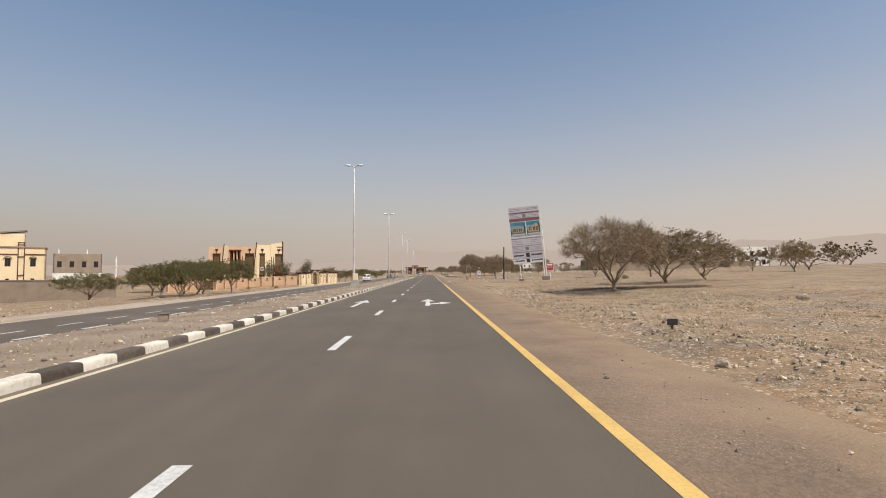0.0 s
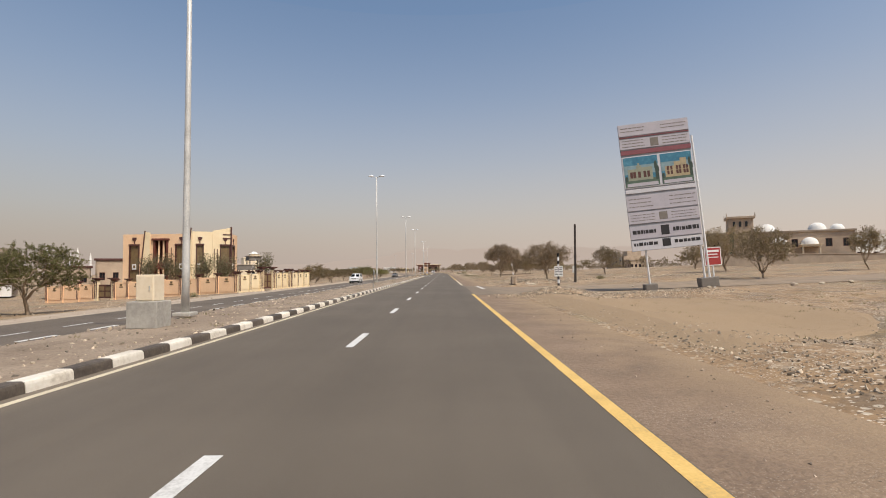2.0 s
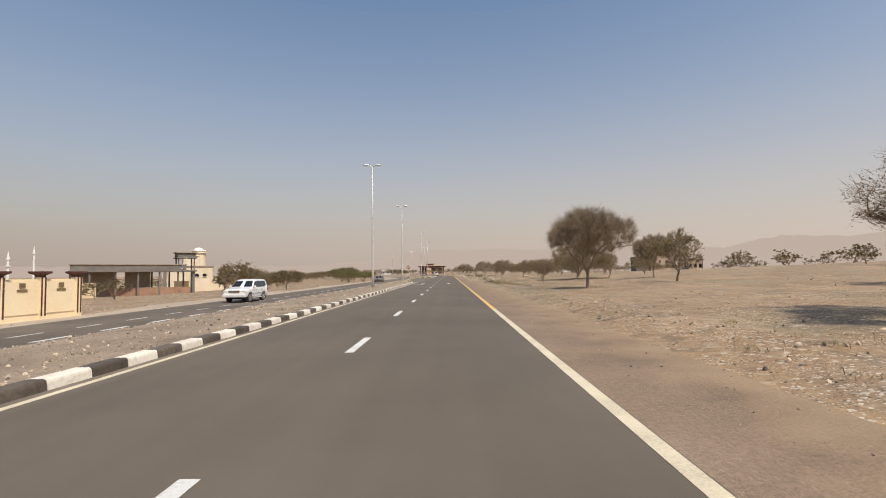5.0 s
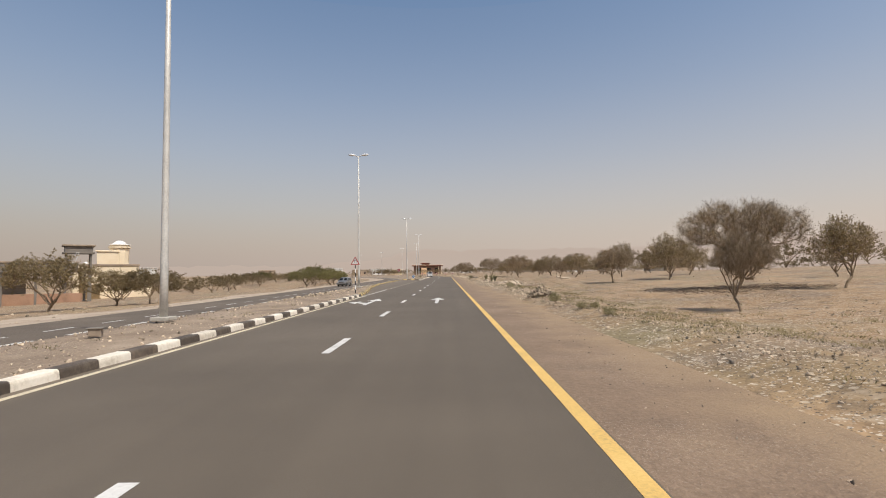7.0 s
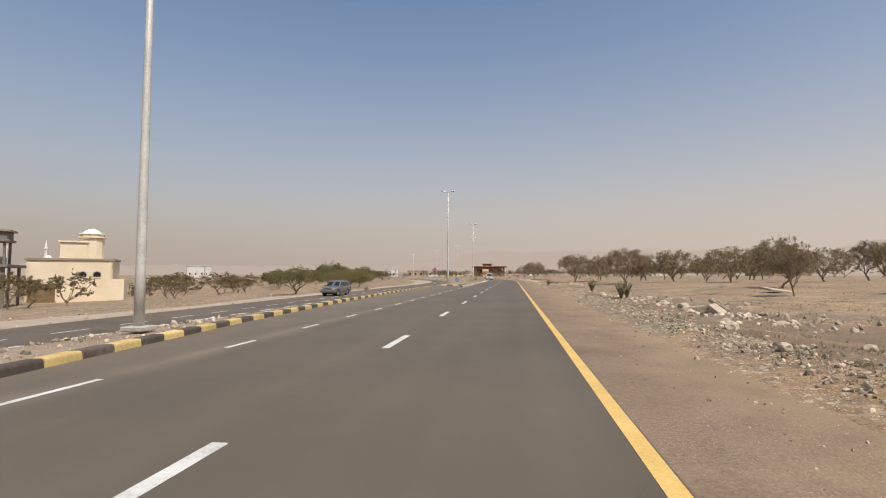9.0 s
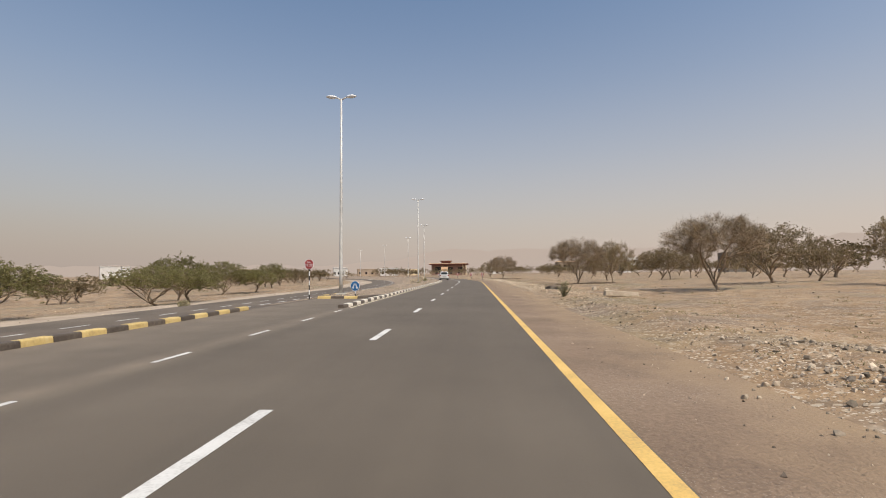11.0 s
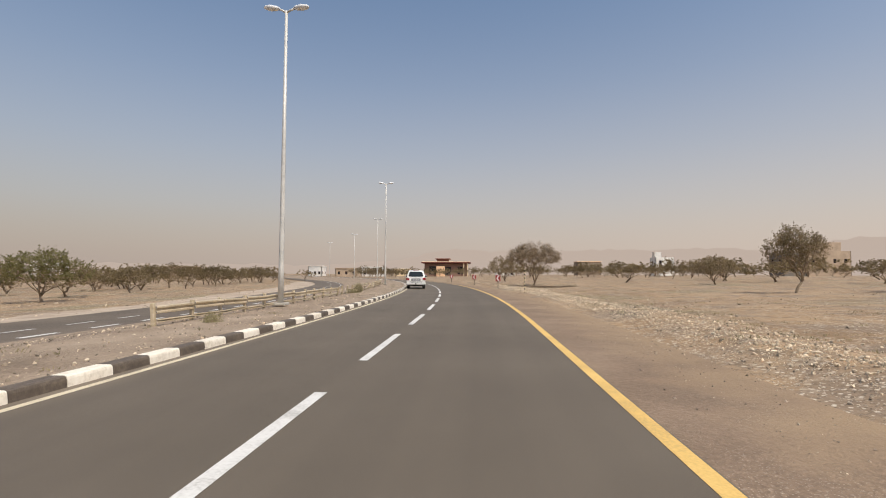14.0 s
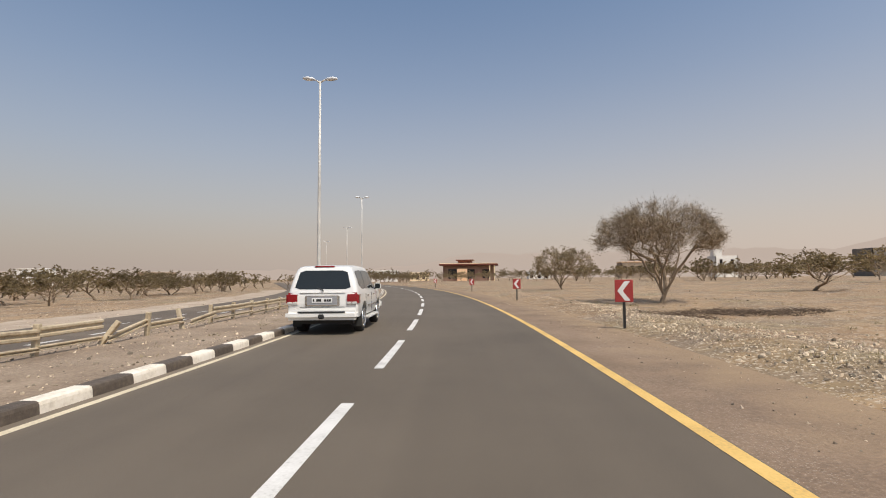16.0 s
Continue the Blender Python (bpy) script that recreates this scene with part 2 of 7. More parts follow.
def shoulder_mat(name="graded_gravel", base=(0.214, 0.146, 0.096), dark=(0.145, 0.097, 0.063), light=(0.290, 0.206, 0.140), fade=True, pebbles=0.5):
    """Graded brown gravel with pale and dark pebbles, thinning out into the sand beyond; u is the offset from the road."""
    m = mat(name, base, dark, light, 0.45, 16.0, 0.95, 1.0, 30.0)
    n, l = m.node_tree.nodes, m.node_tree.links
    b = n["Principled BSDF"]
    src = b.inputs["Base Color"].links[0].from_socket
    co = n.new("ShaderNodeNewGeometry").outputs["Position"]
    for scale, tone, share in ((38.0, (0.50, 0.42, 0.33), pebbles), (52.0, (0.11, 0.085, 0.065), pebbles), (17.0, (0.50, 0.42, 0.33), pebbles * 0.5)):
        v, r, x = n.new("ShaderNodeTexVoronoi"), n.new("ShaderNodeMapRange"), n.new("ShaderNodeMix")
        v.inputs["Scale"].default_value = scale
        l.new(co, v.inputs["Vector"])
        r.inputs["From Min"].default_value, r.inputs["From Max"].default_value = 0.26, 0.17
        l.new(v.outputs["Distance"], r.inputs["Value"])
        x.data_type = "RGBA"
        patch, pr, mu = n.new("ShaderNodeTexNoise"), n.new("ShaderNodeMapRange"), n.new("ShaderNodeMath")      # pebbles lie in patches
        patch.inputs["Scale"].default_value, patch.inputs["Detail"].default_value = 0.55, 6
        l.new(co, patch.inputs["Vector"])
        pr.inputs["From Min"].default_value, pr.inputs["From Max"].default_value, pr.inputs["To Max"].default_value = 0.42, 0.60, share
        l.new(patch.outputs["Fac"], pr.inputs["Value"])
        mu.operation = "MULTIPLY"
        l.new(r.outputs[0], mu.inputs[0])
        l.new(pr.outputs[0], mu.inputs[1])
        l.new(mu.outputs[0], x.inputs["Factor"])
        l.new(src, x.inputs[6])
        x.inputs[7].default_value = (*tone, 1)
        src = x.outputs[2]
    if not fade:
        l.new(src, b.inputs["Base Color"])
        return m
    uv, sep, t, add, r, x = (n.new("ShaderNode" + k) for k in ("UVMap", "SeparateXYZ", "TexNoise", "Math", "MapRange", "Mix"))
    l.new(uv.outputs[0], sep.inputs[0])
    t.inputs["Scale"].default_value, t.inputs["Detail"].default_value = 0.9, 6
    l.new(co, t.inputs["Vector"])
    add.operation, add.inputs[2].default_value = "MULTIPLY_ADD", 0.0
    l.new(t.outputs["Fac"], add.inputs[0])
    add.inputs[1].default_value = 3.4
    l.new(sep.outputs["X"], add.inputs[2])
    r.inputs["From Min"].default_value, r.inputs["From Max"].default_value = 4.0, 6.2
    l.new(add.outputs[0], r.inputs["Value"])
    x.data_type = "RGBA"
    l.new(r.outputs[0], x.inputs["Factor"])
    l.new(src, x.inputs[6])
    x.inputs[7].default_value = (0.31, 0.215, 0.125, 1)
    l.new(x.outputs[2], b.inputs["Base Color"])
    return m


def lit_through(m, share=0.5):
    """Thin leaves let light through."""
    n, l = m.node_tree.nodes, m.node_tree.links
    b = n["Principled BSDF"]
    tr, mx = n.new("ShaderNodeBsdfTranslucent"), n.new("ShaderNodeMixShader")
    l.new(b.inputs["Base Color"].links[0].from_socket, tr.inputs["Color"])
    mx.inputs[0].default_value = share
    l.new(b.outputs[0], mx.inputs[1])
    l.new(tr.outputs[0], mx.inputs[2])
    l.new(mx.outputs[0], n["Material Output"].inputs["Surface"])


SAND = ground_mat()
SHOULDER = shoulder_mat()
MEDIAN = shoulder_mat("dusty_rubble_soil", (0.275, 0.203, 0.140), (0.150, 0.107, 0.072), (0.40, 0.315, 0.230), False, 0.95)
FAR_DUST = shoulder_mat("pale_roadside_dust", (0.40, 0.315, 0.235), (0.27, 0.205, 0.15), (0.50, 0.41, 0.32), False, 0.4)
ROAD, ROAD_DUSTY = road_mat("carriageway_asphalt", False), road_mat("sandy_asphalt", True)
PALE_RUBBLE = islands("pale_crushed_limestone", (0.60, 0.49, 0.355), 0.4)
RUBBLE = islands("loose_limestone", (0.40, 0.322, 0.235), 0.70)
PEBBLE = islands("brown_gravel", (0.30, 0.23, 0.17), 0.7)
STONE_HEAP = islands("pale_rough_limestone", (0.46, 0.375, 0.275), 0.5)
BUSH = islands("olive_bush_leaf", (0.235, 0.205, 0.10), 0.4)
WEED = islands("dry_olive_weed", (0.24, 0.20, 0.10), 0.4)
GREEN = mat("waxy_grey_green_leaf", (0.30, 0.27, 0.15), (0.17, 0.15, 0.08), (0.46, 0.42, 0.28), 3.0, 14.0, 0.6, 0.1, 30.0, space="Object")
BROADLEAF = mat("dusty_broad_leaf", (0.20, 0.175, 0.095), (0.12, 0.105, 0.058), (0.30, 0.265, 0.16), 1.5, 9.0, 0.8, 0.0, space="Object")
RENDER_PINK = mat("pink_cream_render", (0.80, 0.530, 0.320), (0.72, 0.455, 0.265), (0.84, 0.60, 0.385), 0.35, 9.0, 0.9, 0.2, 40.0)
RENDER_CREAM = mat("cream_render", (0.80, 0.64, 0.405), (0.73, 0.56, 0.345), (0.84, 0.70, 0.475), 0.35, 9.0, 0.9, 0.2, 40.0)
RENDER_YELLOW = mat("pale_yellow_render", (0.72, 0.60, 0.43), (0.64, 0.52, 0.36), (0.77, 0.66, 0.50), 0.3, 8.0, 0.9, 0.2, 40.0)
RENDER_WHITE = mat("white_render", (0.72, 0.69, 0.64), None, (0.80, 0.78, 0.74), 0.3, 8.0, 0.9, 0.2, 40.0)
RENDER_TAN = mat("tan_render", (0.44, 0.335, 0.24), None, None, 0.3, 8.0, 0.9, 0.3, 40.0)
BLOCKWORK = mat("grey_brown_blockwork", (0.30, 0.235, 0.175), None, None, 0.5, 9.0, 0.95, 0.5, 20.0)
DARK_TRIM = mat("dark_maroon_trim", (0.085, 0.03, 0.022), None, None, 1.0, 14.0, 0.6, 0.1, 40.0)
RED_TRIM = mat("red_brown_panel", (0.135, 0.036, 0.022), None, None, 1.0, 14.0, 0.6, 0.1, 40.0)
SCREEN = mat("brown_mashrabiya_screen", (0.19, 0.125, 0.058), None, None, 2.0, 20.0, 0.5, 0.3, 60.0)
DARK_CONCRETE = mat("weathered_dark_concrete", (0.18, 0.158, 0.135), None, None, 0.6, 8.0, 0.9, 0.4, 30.0)
GLASS_DARK = plain("dark_window_glass", (0.02, 0.022, 0.025), 0.08, 0.0)
CAR_WHITE = plain("pearl_white_car_paint", (0.74, 0.73, 0.70), 0.28, 0.0, 0.6, 0.04)
CAR_SILVER = plain("silver_car_paint", (0.22, 0.21, 0.20), 0.3, 0.5, 0.5, 0.06)
CAR_GLASS = plain("tinted_car_glass", (0.018, 0.022, 0.022), 0.06)
RUBBER = plain("black_rubber", (0.025, 0.024, 0.023), 0.85)
BLACK = plain("black_plastic", (0.02, 0.02, 0.02), 0.6)
CHROME = plain("chrome", (0.62, 0.62, 0.61), 0.18, 0.95)
RED_GLASS = plain("red_tail_light", (0.24, 0.008, 0.012), 0.15, 0.0, 0.5)
CLEAR_LENS = plain("clear_lamp_lens", (0.55, 0.53, 0.50), 0.12, 0.0, 0.5)
SIGN_RED = plain("red_sign_face", (0.33, 0.035, 0.032), 0.45)
SIGN_WHITE = plain("white_sign_face", (0.72, 0.71, 0.69), 0.45)
SIGN_BLUE = plain("blue_sign_face", (0.02, 0.14, 0.36), 0.4)
SIGN_BLACK = plain("black_sign_paint", (0.02, 0.018, 0.018), 0.5)
SIGN_GREY = plain("faded_grey_sign", (0.27, 0.27, 0.28), 0.5, wear=0.3)
BOARD_GREY = plain("lilac_grey_board", (0.42, 0.39, 0.42), 0.55)
BOARD_PALE = plain("pale_grey_board", (0.53, 0.515, 0.53), 0.55)
BOARD_MAROON = plain("maroon_board_stripe", (0.20, 0.06, 0.07), 0.55)
BOARD_SKY = mat("printed_blue_sky", (0.035, 0.16, 0.24), (0.02, 0.10, 0.18), (0.08, 0.24, 0.32), 1.2, 5.0, 0.5, 0.0, space="Object")
BOARD_GREEN = mat("printed_green_ground", (0.075, 0.115, 0.08), None, None, 2.0, 9.0, 0.5, 0.0, space="Object")
BOARD_HAZE = mat("printed_pale_sky", (0.19, 0.28, 0.30), None, None, 2.0, 9.0, 0.5, 0.0, space="Object")
BOARD_LEAF = mat("printed_dark_leaf", (0.035, 0.055, 0.04), None, None, 2.0, 9.0, 0.5, 0.0, space="Object")
BOARD_OLIVE = mat("printed_grey_house", (0.25, 0.26, 0.19), None, None, 2.0, 9.0, 0.5, 0.0, space="Object")
BOARD_BUILD = mat("printed_cream_house", (0.36, 0.29, 0.17), None, None, 2.0, 9.0, 0.5, 0.0, space="Object")
RAIL_CREAM = mat("dusty_cream_guard_rail", (0.46, 0.37, 0.245), (0.27, 0.21, 0.14), (0.58, 0.49, 0.36), 1.0, 12.0, 0.6, 0.2, 40.0)
for leaf_mat in (LEAF, LEAF_GREEN, BROADLEAF, GREEN, WEED):
    lit_through(leaf_mat)


# ---- tools for building ----
S0, RADIUS, ARC = 277.0, 320.0, 150.0     # the road runs straight to S0, then bends left


def road(s, o=0.0, z=0.0):
    """The place at s metres along the road and o metres to the right of the camera's first line."""
    if s <= S0:
        return Vector((o, s, z))
    a = min(s - S0, ARC) / RADIUS
    rest = max(0.0, s - S0 - ARC)
    return Vector((-RADIUS + (RADIUS + o) * math.cos(a) - rest * math.sin(a), S0 + (RADIUS + o) * math.sin(a) + rest * math.cos(a), z))


def bend(s):
    return 0.0 if s <= S0 else math.degrees(min(s - S0, ARC) / RADIUS)


def on_road(s, o, z=0.0, turn=0.0):
    p = road(s, o, z)
    return pose(p.x, p.y, p.z, 0, 0, bend(s) + turn)


def smooth(a, b, x):
    x = min(1.0, max(0.0, (x - a) / (b - a)))
    return x * x * (3 - 2 * x)


def lerp_table(table, x):
    if x <= table[0][0]:
        return table[0][1]
    for (x0, y0), (x1, y1) in zip(table, table[1:]):
        if x <= x1:
            return y0 + (y1 - y0) * (x - x0) / (x1 - x0)
    return table[-1][1]


def mesh_of(name, verts, faces, material=None):
    me = bpy.data.meshes.new(name)
    me.from_pydata([tuple(v) for v in verts], [], faces)
    me.update()
    if material:
        me.materials.append(material)
    return me


def part(name, bm, material=None, parent=None, label="", shade=False):
    """Links a bmesh, or a mesh, as one object under a thing or a part."""
    if isinstance(bm, bmesh.types.BMesh):
        me = bpy.data.meshes.new(name)
        bm.normal_update()
        bm.to_mesh(me)
        bm.free()
    else:
        me = bm
    if material and not me.materials:
        me.materials.append(material)
    if shade:
        me.shade_smooth()
    ob = new(name, me)
    ob.parent = parent
    return tagged(ob, label)


def thing(name, m, label, category, group="", kind=""):
    ob = new(name)
    ob.empty_display_size = 0.2
    ob.matrix_basis = m
    return tagged(ob, label, category, group, kind)


def box(bm, x0, x1, y0, y1, z0, z1, bevel=0.0, m=None):
    """Adds a box, its edges rounded by bevel."""
    vs = [bm.verts.new((x, y, z)) for z in (z0, z1) for y in (y0, y1) for x in (x0, x1)]
    fs = [bm.faces.new([vs[i] for i in f]) for f in ((0, 2, 3, 1), (4, 5, 7, 6), (0, 1, 5, 4), (2, 6, 7, 3), (0, 4, 6, 2), (1, 3, 7, 5))]
    geom = vs
    if bevel:
        edges = list({e for f in fs for e in f.edges})
        r = bmesh.ops.bevel(bm, geom=edges, offset=bevel, segments=1, affect="EDGES", clamp_overlap=True)
        geom = list({v for f in r["faces"] for v in f.verts} | {v for v in vs if v.is_valid})
    if m is not None:
        bmesh.ops.transform(bm, matrix=m, verts=geom)
    return geom


def boxes(*specs, bevel=0.0):
    bm = bmesh.new()
    for sp in specs:
        box(bm, *sp, bevel=bevel)
    return bm


def tube(bm, pts, radii, sides=10, cap=True):
    """A tapered tube through points."""
    rings = []
    for i, (p, r) in enumerate(zip(pts, radii)):
        p = Vector(p)
        d = (Vector(pts[min(i + 1, len(pts) - 1)]) - Vector(pts[max(i - 1, 0)])).normalized()
        u = d.orthogonal().normalized() if abs(d.z) < 0.9 else Vector((1, 0, 0))
        u = (u - d * u.dot(d)).normalized()
        v = d.cross(u)
        rings.append([bm.verts.new(p + (u * math.cos(k * math.tau / sides) + v * math.sin(k * math.tau / sides)) * r) for k in range(sides)])
    for a, b in zip(rings, rings[1:]):
        for k in range(sides):
            bm.faces.new((a[k], a[(k + 1) % sides], b[(k + 1) % sides], b[k]))
    if cap:
        bm.faces.new(rings[0][::-1])
        bm.faces.new(rings[-1])
    return bm


def tubes(*specs, sides=10):
    bm = bmesh.new()
    for pts, radii in specs:
        tube(bm, pts, radii, sides)
    return bm


def prism(bm, outline, y0, y1):
    """A flat outline in x and z, given thickness along y."""
    a = [bm.verts.new((x, y0, z)) for x, z in outline]
    b = [bm.verts.new((x, y1, z)) for x, z in outline]
    bm.faces.new(a)
    bm.faces.new(b[::-1])
    for i in range(len(outline)):
        j = (i + 1) % len(outline)
        bm.faces.new((a[j], a[i], b[i], b[j]))
    return bm


# ---- ground, far haze, road ----
def left_kerb(s):
    """How far left the kerb's foot stands: the turning lane takes its room from the median."""
    if s < 237.5:
        return lerp_table([(163, -5.45), (168, -5.9), (175, -6.8), (183, -7.8), (195, -8.7), (208, -9.2), (226, -9.3)], s)
    return -5.45


def opposite(s):
    """The near edge of the lower carriageway for oncoming traffic."""
    return -14.2 - 1.3 * smooth(150, 260, s)


def left_level(o, s):
    """Height across the median, which falls towards the lower carriageway, and over that carriageway."""
    e = opposite(s)
    return lerp_table([(e - 6.4, -0.80), (e, -0.80), (e + 0.7, -0.74), (-9.4, 0.02), (-5.6, 0.10)], o)


BUMPS = [(6.6, 66.9, 1.7, 1.5, 0.42), (6.3, 82.6, 1.7, 0.9, 0.26), (9.6, 90.2, 2.2, 1.2, 0.45), (16.5, 95.5, 4.0, 1.2, 0.3), (12.2, 150.6, 4.0, 5.0, -0.3), (9.8, 190.5, 1.8, 1.3, 0.35), (16.2, 209, 1.5, 1.2, 0.4)]     # heaps: o, s, half widths, height


def relief(o, s):
    """The height of the open ground at o metres beside the road."""
    z = -0.06
    if o > 2.2:
        rise = 0.033 - 0.023 * smooth(190, 300, s)
        z += 0.045 + 0.22 * smooth(3.9, 5.4, o) - 0.20 * smooth(5.6, 8.5, o) + rise * (min(o, 95) - 6) * smooth(6, 12, o)
        z += 0.16 * smooth(4.2, 9, o) * noise.noise((o * 0.16, s * 0.13, 0.0)) + 0.07 * smooth(4.2, 6, o) * noise.noise((o * 0.7, s * 0.6, 4.0))
    elif o < -5.0:
        z += min(left_level(o, s), 0.02) - 0.06
        out = opposite(s) - 6.0 - o
        if out > 0:
            fall = 0.050 - 0.026 * smooth(286, 330, s)
            z += 0.06 * smooth(0, 1, out) - fall * min(out, 60)
            z += 0.18 * smooth(1, 8, out) * noise.noise((o * 0.14, s * 0.12, 7.0)) + 0.05 * smooth(0.5, 2, out) * noise.noise((o * 0.8, s * 0.7, 2.0))
    if 64 < s < 86 and o > 1.5:
        k = smooth(65, 69, s) * (1 - smooth(80.5, 85, s))
        z = z * (1 - k) + k * min(z, -0.025 + 0.03 * max(0, min(o, 95) - 8))
    for x, y, wx, wy, h in BUMPS:
        if abs(o - x) < 3 * wx and abs(s - y) < 3 * wy:
            z += h * math.exp(-((o - x) / wx) ** 2 - ((s - y) / wy) ** 2)
    return z


def beside(x, y):
    """The offset from the road of a place."""
    if y <= S0:
        return x, y
    a = math.atan2(y - S0, x + RADIUS)
    return math.hypot(x + RADIUS, y - S0) - RADIUS, S0 + a * RADIUS


def level(x, y):
    return relief(*beside(x, y))


def strip(name, s0, s1, left, right, z, material, step=2.0, cols=1):
    """A band that follows the road from s0 to s1 between two offsets, which may be functions of s; its UV map holds the offset and s."""
    n = max(1, int(round((s1 - s0) / step)))
    verts, faces, uv = [], [], []
    for i in range(n + 1):
        s = s0 + (s1 - s0) * i / n
        a, b = (o(s) if callable(o) else o for o in (left, right))
        for j in range(cols + 1):
            o = a + (b - a) * j / cols
            verts.append(road(s, o, z(o, s) if callable(z) else z))
            uv.append((o, s))
    k = cols + 1
    for i in range(n):
        for j in range(cols):
            faces.append((k * i + j, k * i + j + 1, k * i + k + j + 1, k * i + k + j))
    me = mesh_of(name, verts, faces, material)
    lay = me.uv_layers.new(name="along")
    lay.data.foreach_set("uv", [c for loop in me.loops for c in uv[loop.vertex_index]])
    return part(name, me, None)


offs = [-2600, -1500, -800, -450, -280, -190, -140, -110, -90] + list(np.arange(-80, -22.5, 1.6)) + [-22, -21.3, -20.6, -18, -15.5, -14.2, -13, -11, -9.4, -7, -5.2, 0, 1.5, 1.9] + list(np.arange(2.5, 14, 0.45)) + list(np.arange(14, 40, 1.2)) + list(np.arange(41, 96, 3.0)) + [100, 125, 160, 220, 320, 500, 850, 1500, 2600]
ss = [-700, -400, -200, -100, -50, -25] + list(np.arange(-12, 400, 1.3)) + [405, 415, 430, 450, 480, 520, 580, 660, 780, 950, 1300, 1900, 3000]
gv, gf = [], []
for s in ss:
    for o in offs:
        p = road(s, o)
        if o < -RADIUS * 0.6 and s > S0:      # on the bend's inner side the far sheet goes straight on
            p = Vector((o, s, 0))
        gv.append((p.x, p.y, relief(o, s)))
no = len(offs)
for i in range(len(ss) - 1):
    for j in range(no - 1):
        gf.append((i * no + j, i * no + j + 1, (i + 1) * no + j + 1, (i + 1) * no + j))
ground = part("ground", mesh_of("ground", gv, gf, SAND), None, shade=True)
tagged(ground, "pale stony desert sand with gravel and dry weeds", "ground", kind="structure")

# a self-lit ring stands in for light scattered in the far haze
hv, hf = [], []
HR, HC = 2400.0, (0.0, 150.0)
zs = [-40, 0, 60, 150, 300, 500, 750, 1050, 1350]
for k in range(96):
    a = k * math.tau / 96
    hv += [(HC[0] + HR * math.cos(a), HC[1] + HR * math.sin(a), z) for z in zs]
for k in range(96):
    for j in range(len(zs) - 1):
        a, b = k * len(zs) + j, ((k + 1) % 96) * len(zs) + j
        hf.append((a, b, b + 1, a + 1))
tagged(part("backdrop_haze", mesh_of("backdrop_haze", hv, hf, HAZE), None), "self-lit backdrop ring painted as pinkish haze along the horizon", "haze", kind="structure")
# flat mountain outline that glows in near-haze colour, unlit by the sun
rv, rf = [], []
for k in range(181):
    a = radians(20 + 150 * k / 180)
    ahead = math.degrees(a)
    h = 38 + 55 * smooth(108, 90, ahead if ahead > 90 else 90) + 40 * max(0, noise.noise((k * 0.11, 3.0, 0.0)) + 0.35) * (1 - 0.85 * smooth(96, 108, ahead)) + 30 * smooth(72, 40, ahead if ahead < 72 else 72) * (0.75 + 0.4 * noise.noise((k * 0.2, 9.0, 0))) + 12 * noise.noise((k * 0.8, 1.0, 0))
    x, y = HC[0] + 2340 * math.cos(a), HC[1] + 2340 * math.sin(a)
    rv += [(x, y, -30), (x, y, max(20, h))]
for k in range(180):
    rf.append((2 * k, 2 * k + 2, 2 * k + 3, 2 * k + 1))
tagged(part("backdrop_mountains", mesh_of("backdrop_mountains", rv, rf, RIDGE), None), "flat self-lit backdrop of faint mountains, tinted like haze", "mountains", kind="structure")

EDGE = 1.665
tagged(strip("road", -60, 700, left_kerb, EDGE, 0.0, ROAD, 2.0, 4), "grey worn asphalt carriageway dusted with sand", "road", kind="structure")
tagged(strip("road_opposite", -60, 700, lambda s: opposite(s) - 5.9, opposite, -0.79, ASPHALT, 2.0), "dark asphalt carriageway for oncoming traffic", "road", kind="structure")
tagged(strip("far_shoulder", -60, 420, lambda s: opposite(s) - 11.5 + 1.8 * noise.noise((s * 0.09, 5, 0)) + 0.7 * noise.noise((s * 0.6, 2, 0)), lambda s: opposite(s) - 5.85, lambda o, s: relief(o, s) + 0.035, FAR_DUST, 1.0, 8), "pale dusty margin beyond the far carriageway", "dust", kind="structure")
sv, sf = [], []
for i in range(121):
    x = EDGE + i * 0.65
    flare = 7.0 * math.exp(-(x - 2) / 3.2)
    ragged = 0.5 * smooth(2.2, 4, x)
    for y in (70.2 - flare * 0.35 + ragged * noise.noise((x * 0.55, 0, 1)), 79.8 + flare * 0.75 + ragged * noise.noise((x * 0.55, 0, 8))):
        sv.append((x, y, 0.03 * max(0, min(x, 95) - 8)))
for i in range(120):
    sf.append((2 * i, 2 * i + 2, 2 * i + 3, 2 * i + 1))
tagged(part("road_side", mesh_of("road_side", sv, sf, ROAD_DUSTY), None), "sand-covered asphalt side road at the junction", "road", kind="structure")
layby_to = lambda s: 12.5 - 7.5 * smooth(58, 66, s) - 7.5 * smooth(52, 45, s) + 0.9 * noise.noise((s * 0.3, 1, 0))
tagged(strip("layby", 44, 68, 4.15, layby_to, lambda o, s: relief(o, s) + 0.03 * smooth(4.3, 5.3, o) - 0.09 * (1 - smooth(0, 1.2, layby_to(s) - o) * smooth(44, 47.5, s)) * smooth(4.3, 5.3, o), SHOULDER, 0.8, 14), "brown hard-packed dirt beside the junction", "dirt", kind="structure")
DUG_EARTH = shoulder_mat("dug_brown_earth", (0.195, 0.130, 0.080), (0.115, 0.076, 0.046), (0.29, 0.20, 0.125), False, 0.95)
earth_from = lambda s: 4.9 + 0.6 * noise.noise((s * 0.4, 3, 0))
earth_to = lambda s: 6.0 + 4.0 * smooth(174, 182, s) * smooth(206, 197, s) + 1.6 * noise.noise((s * 0.25, 7, 0)) + 0.5 * noise.noise((s * 1.1, 2, 0))
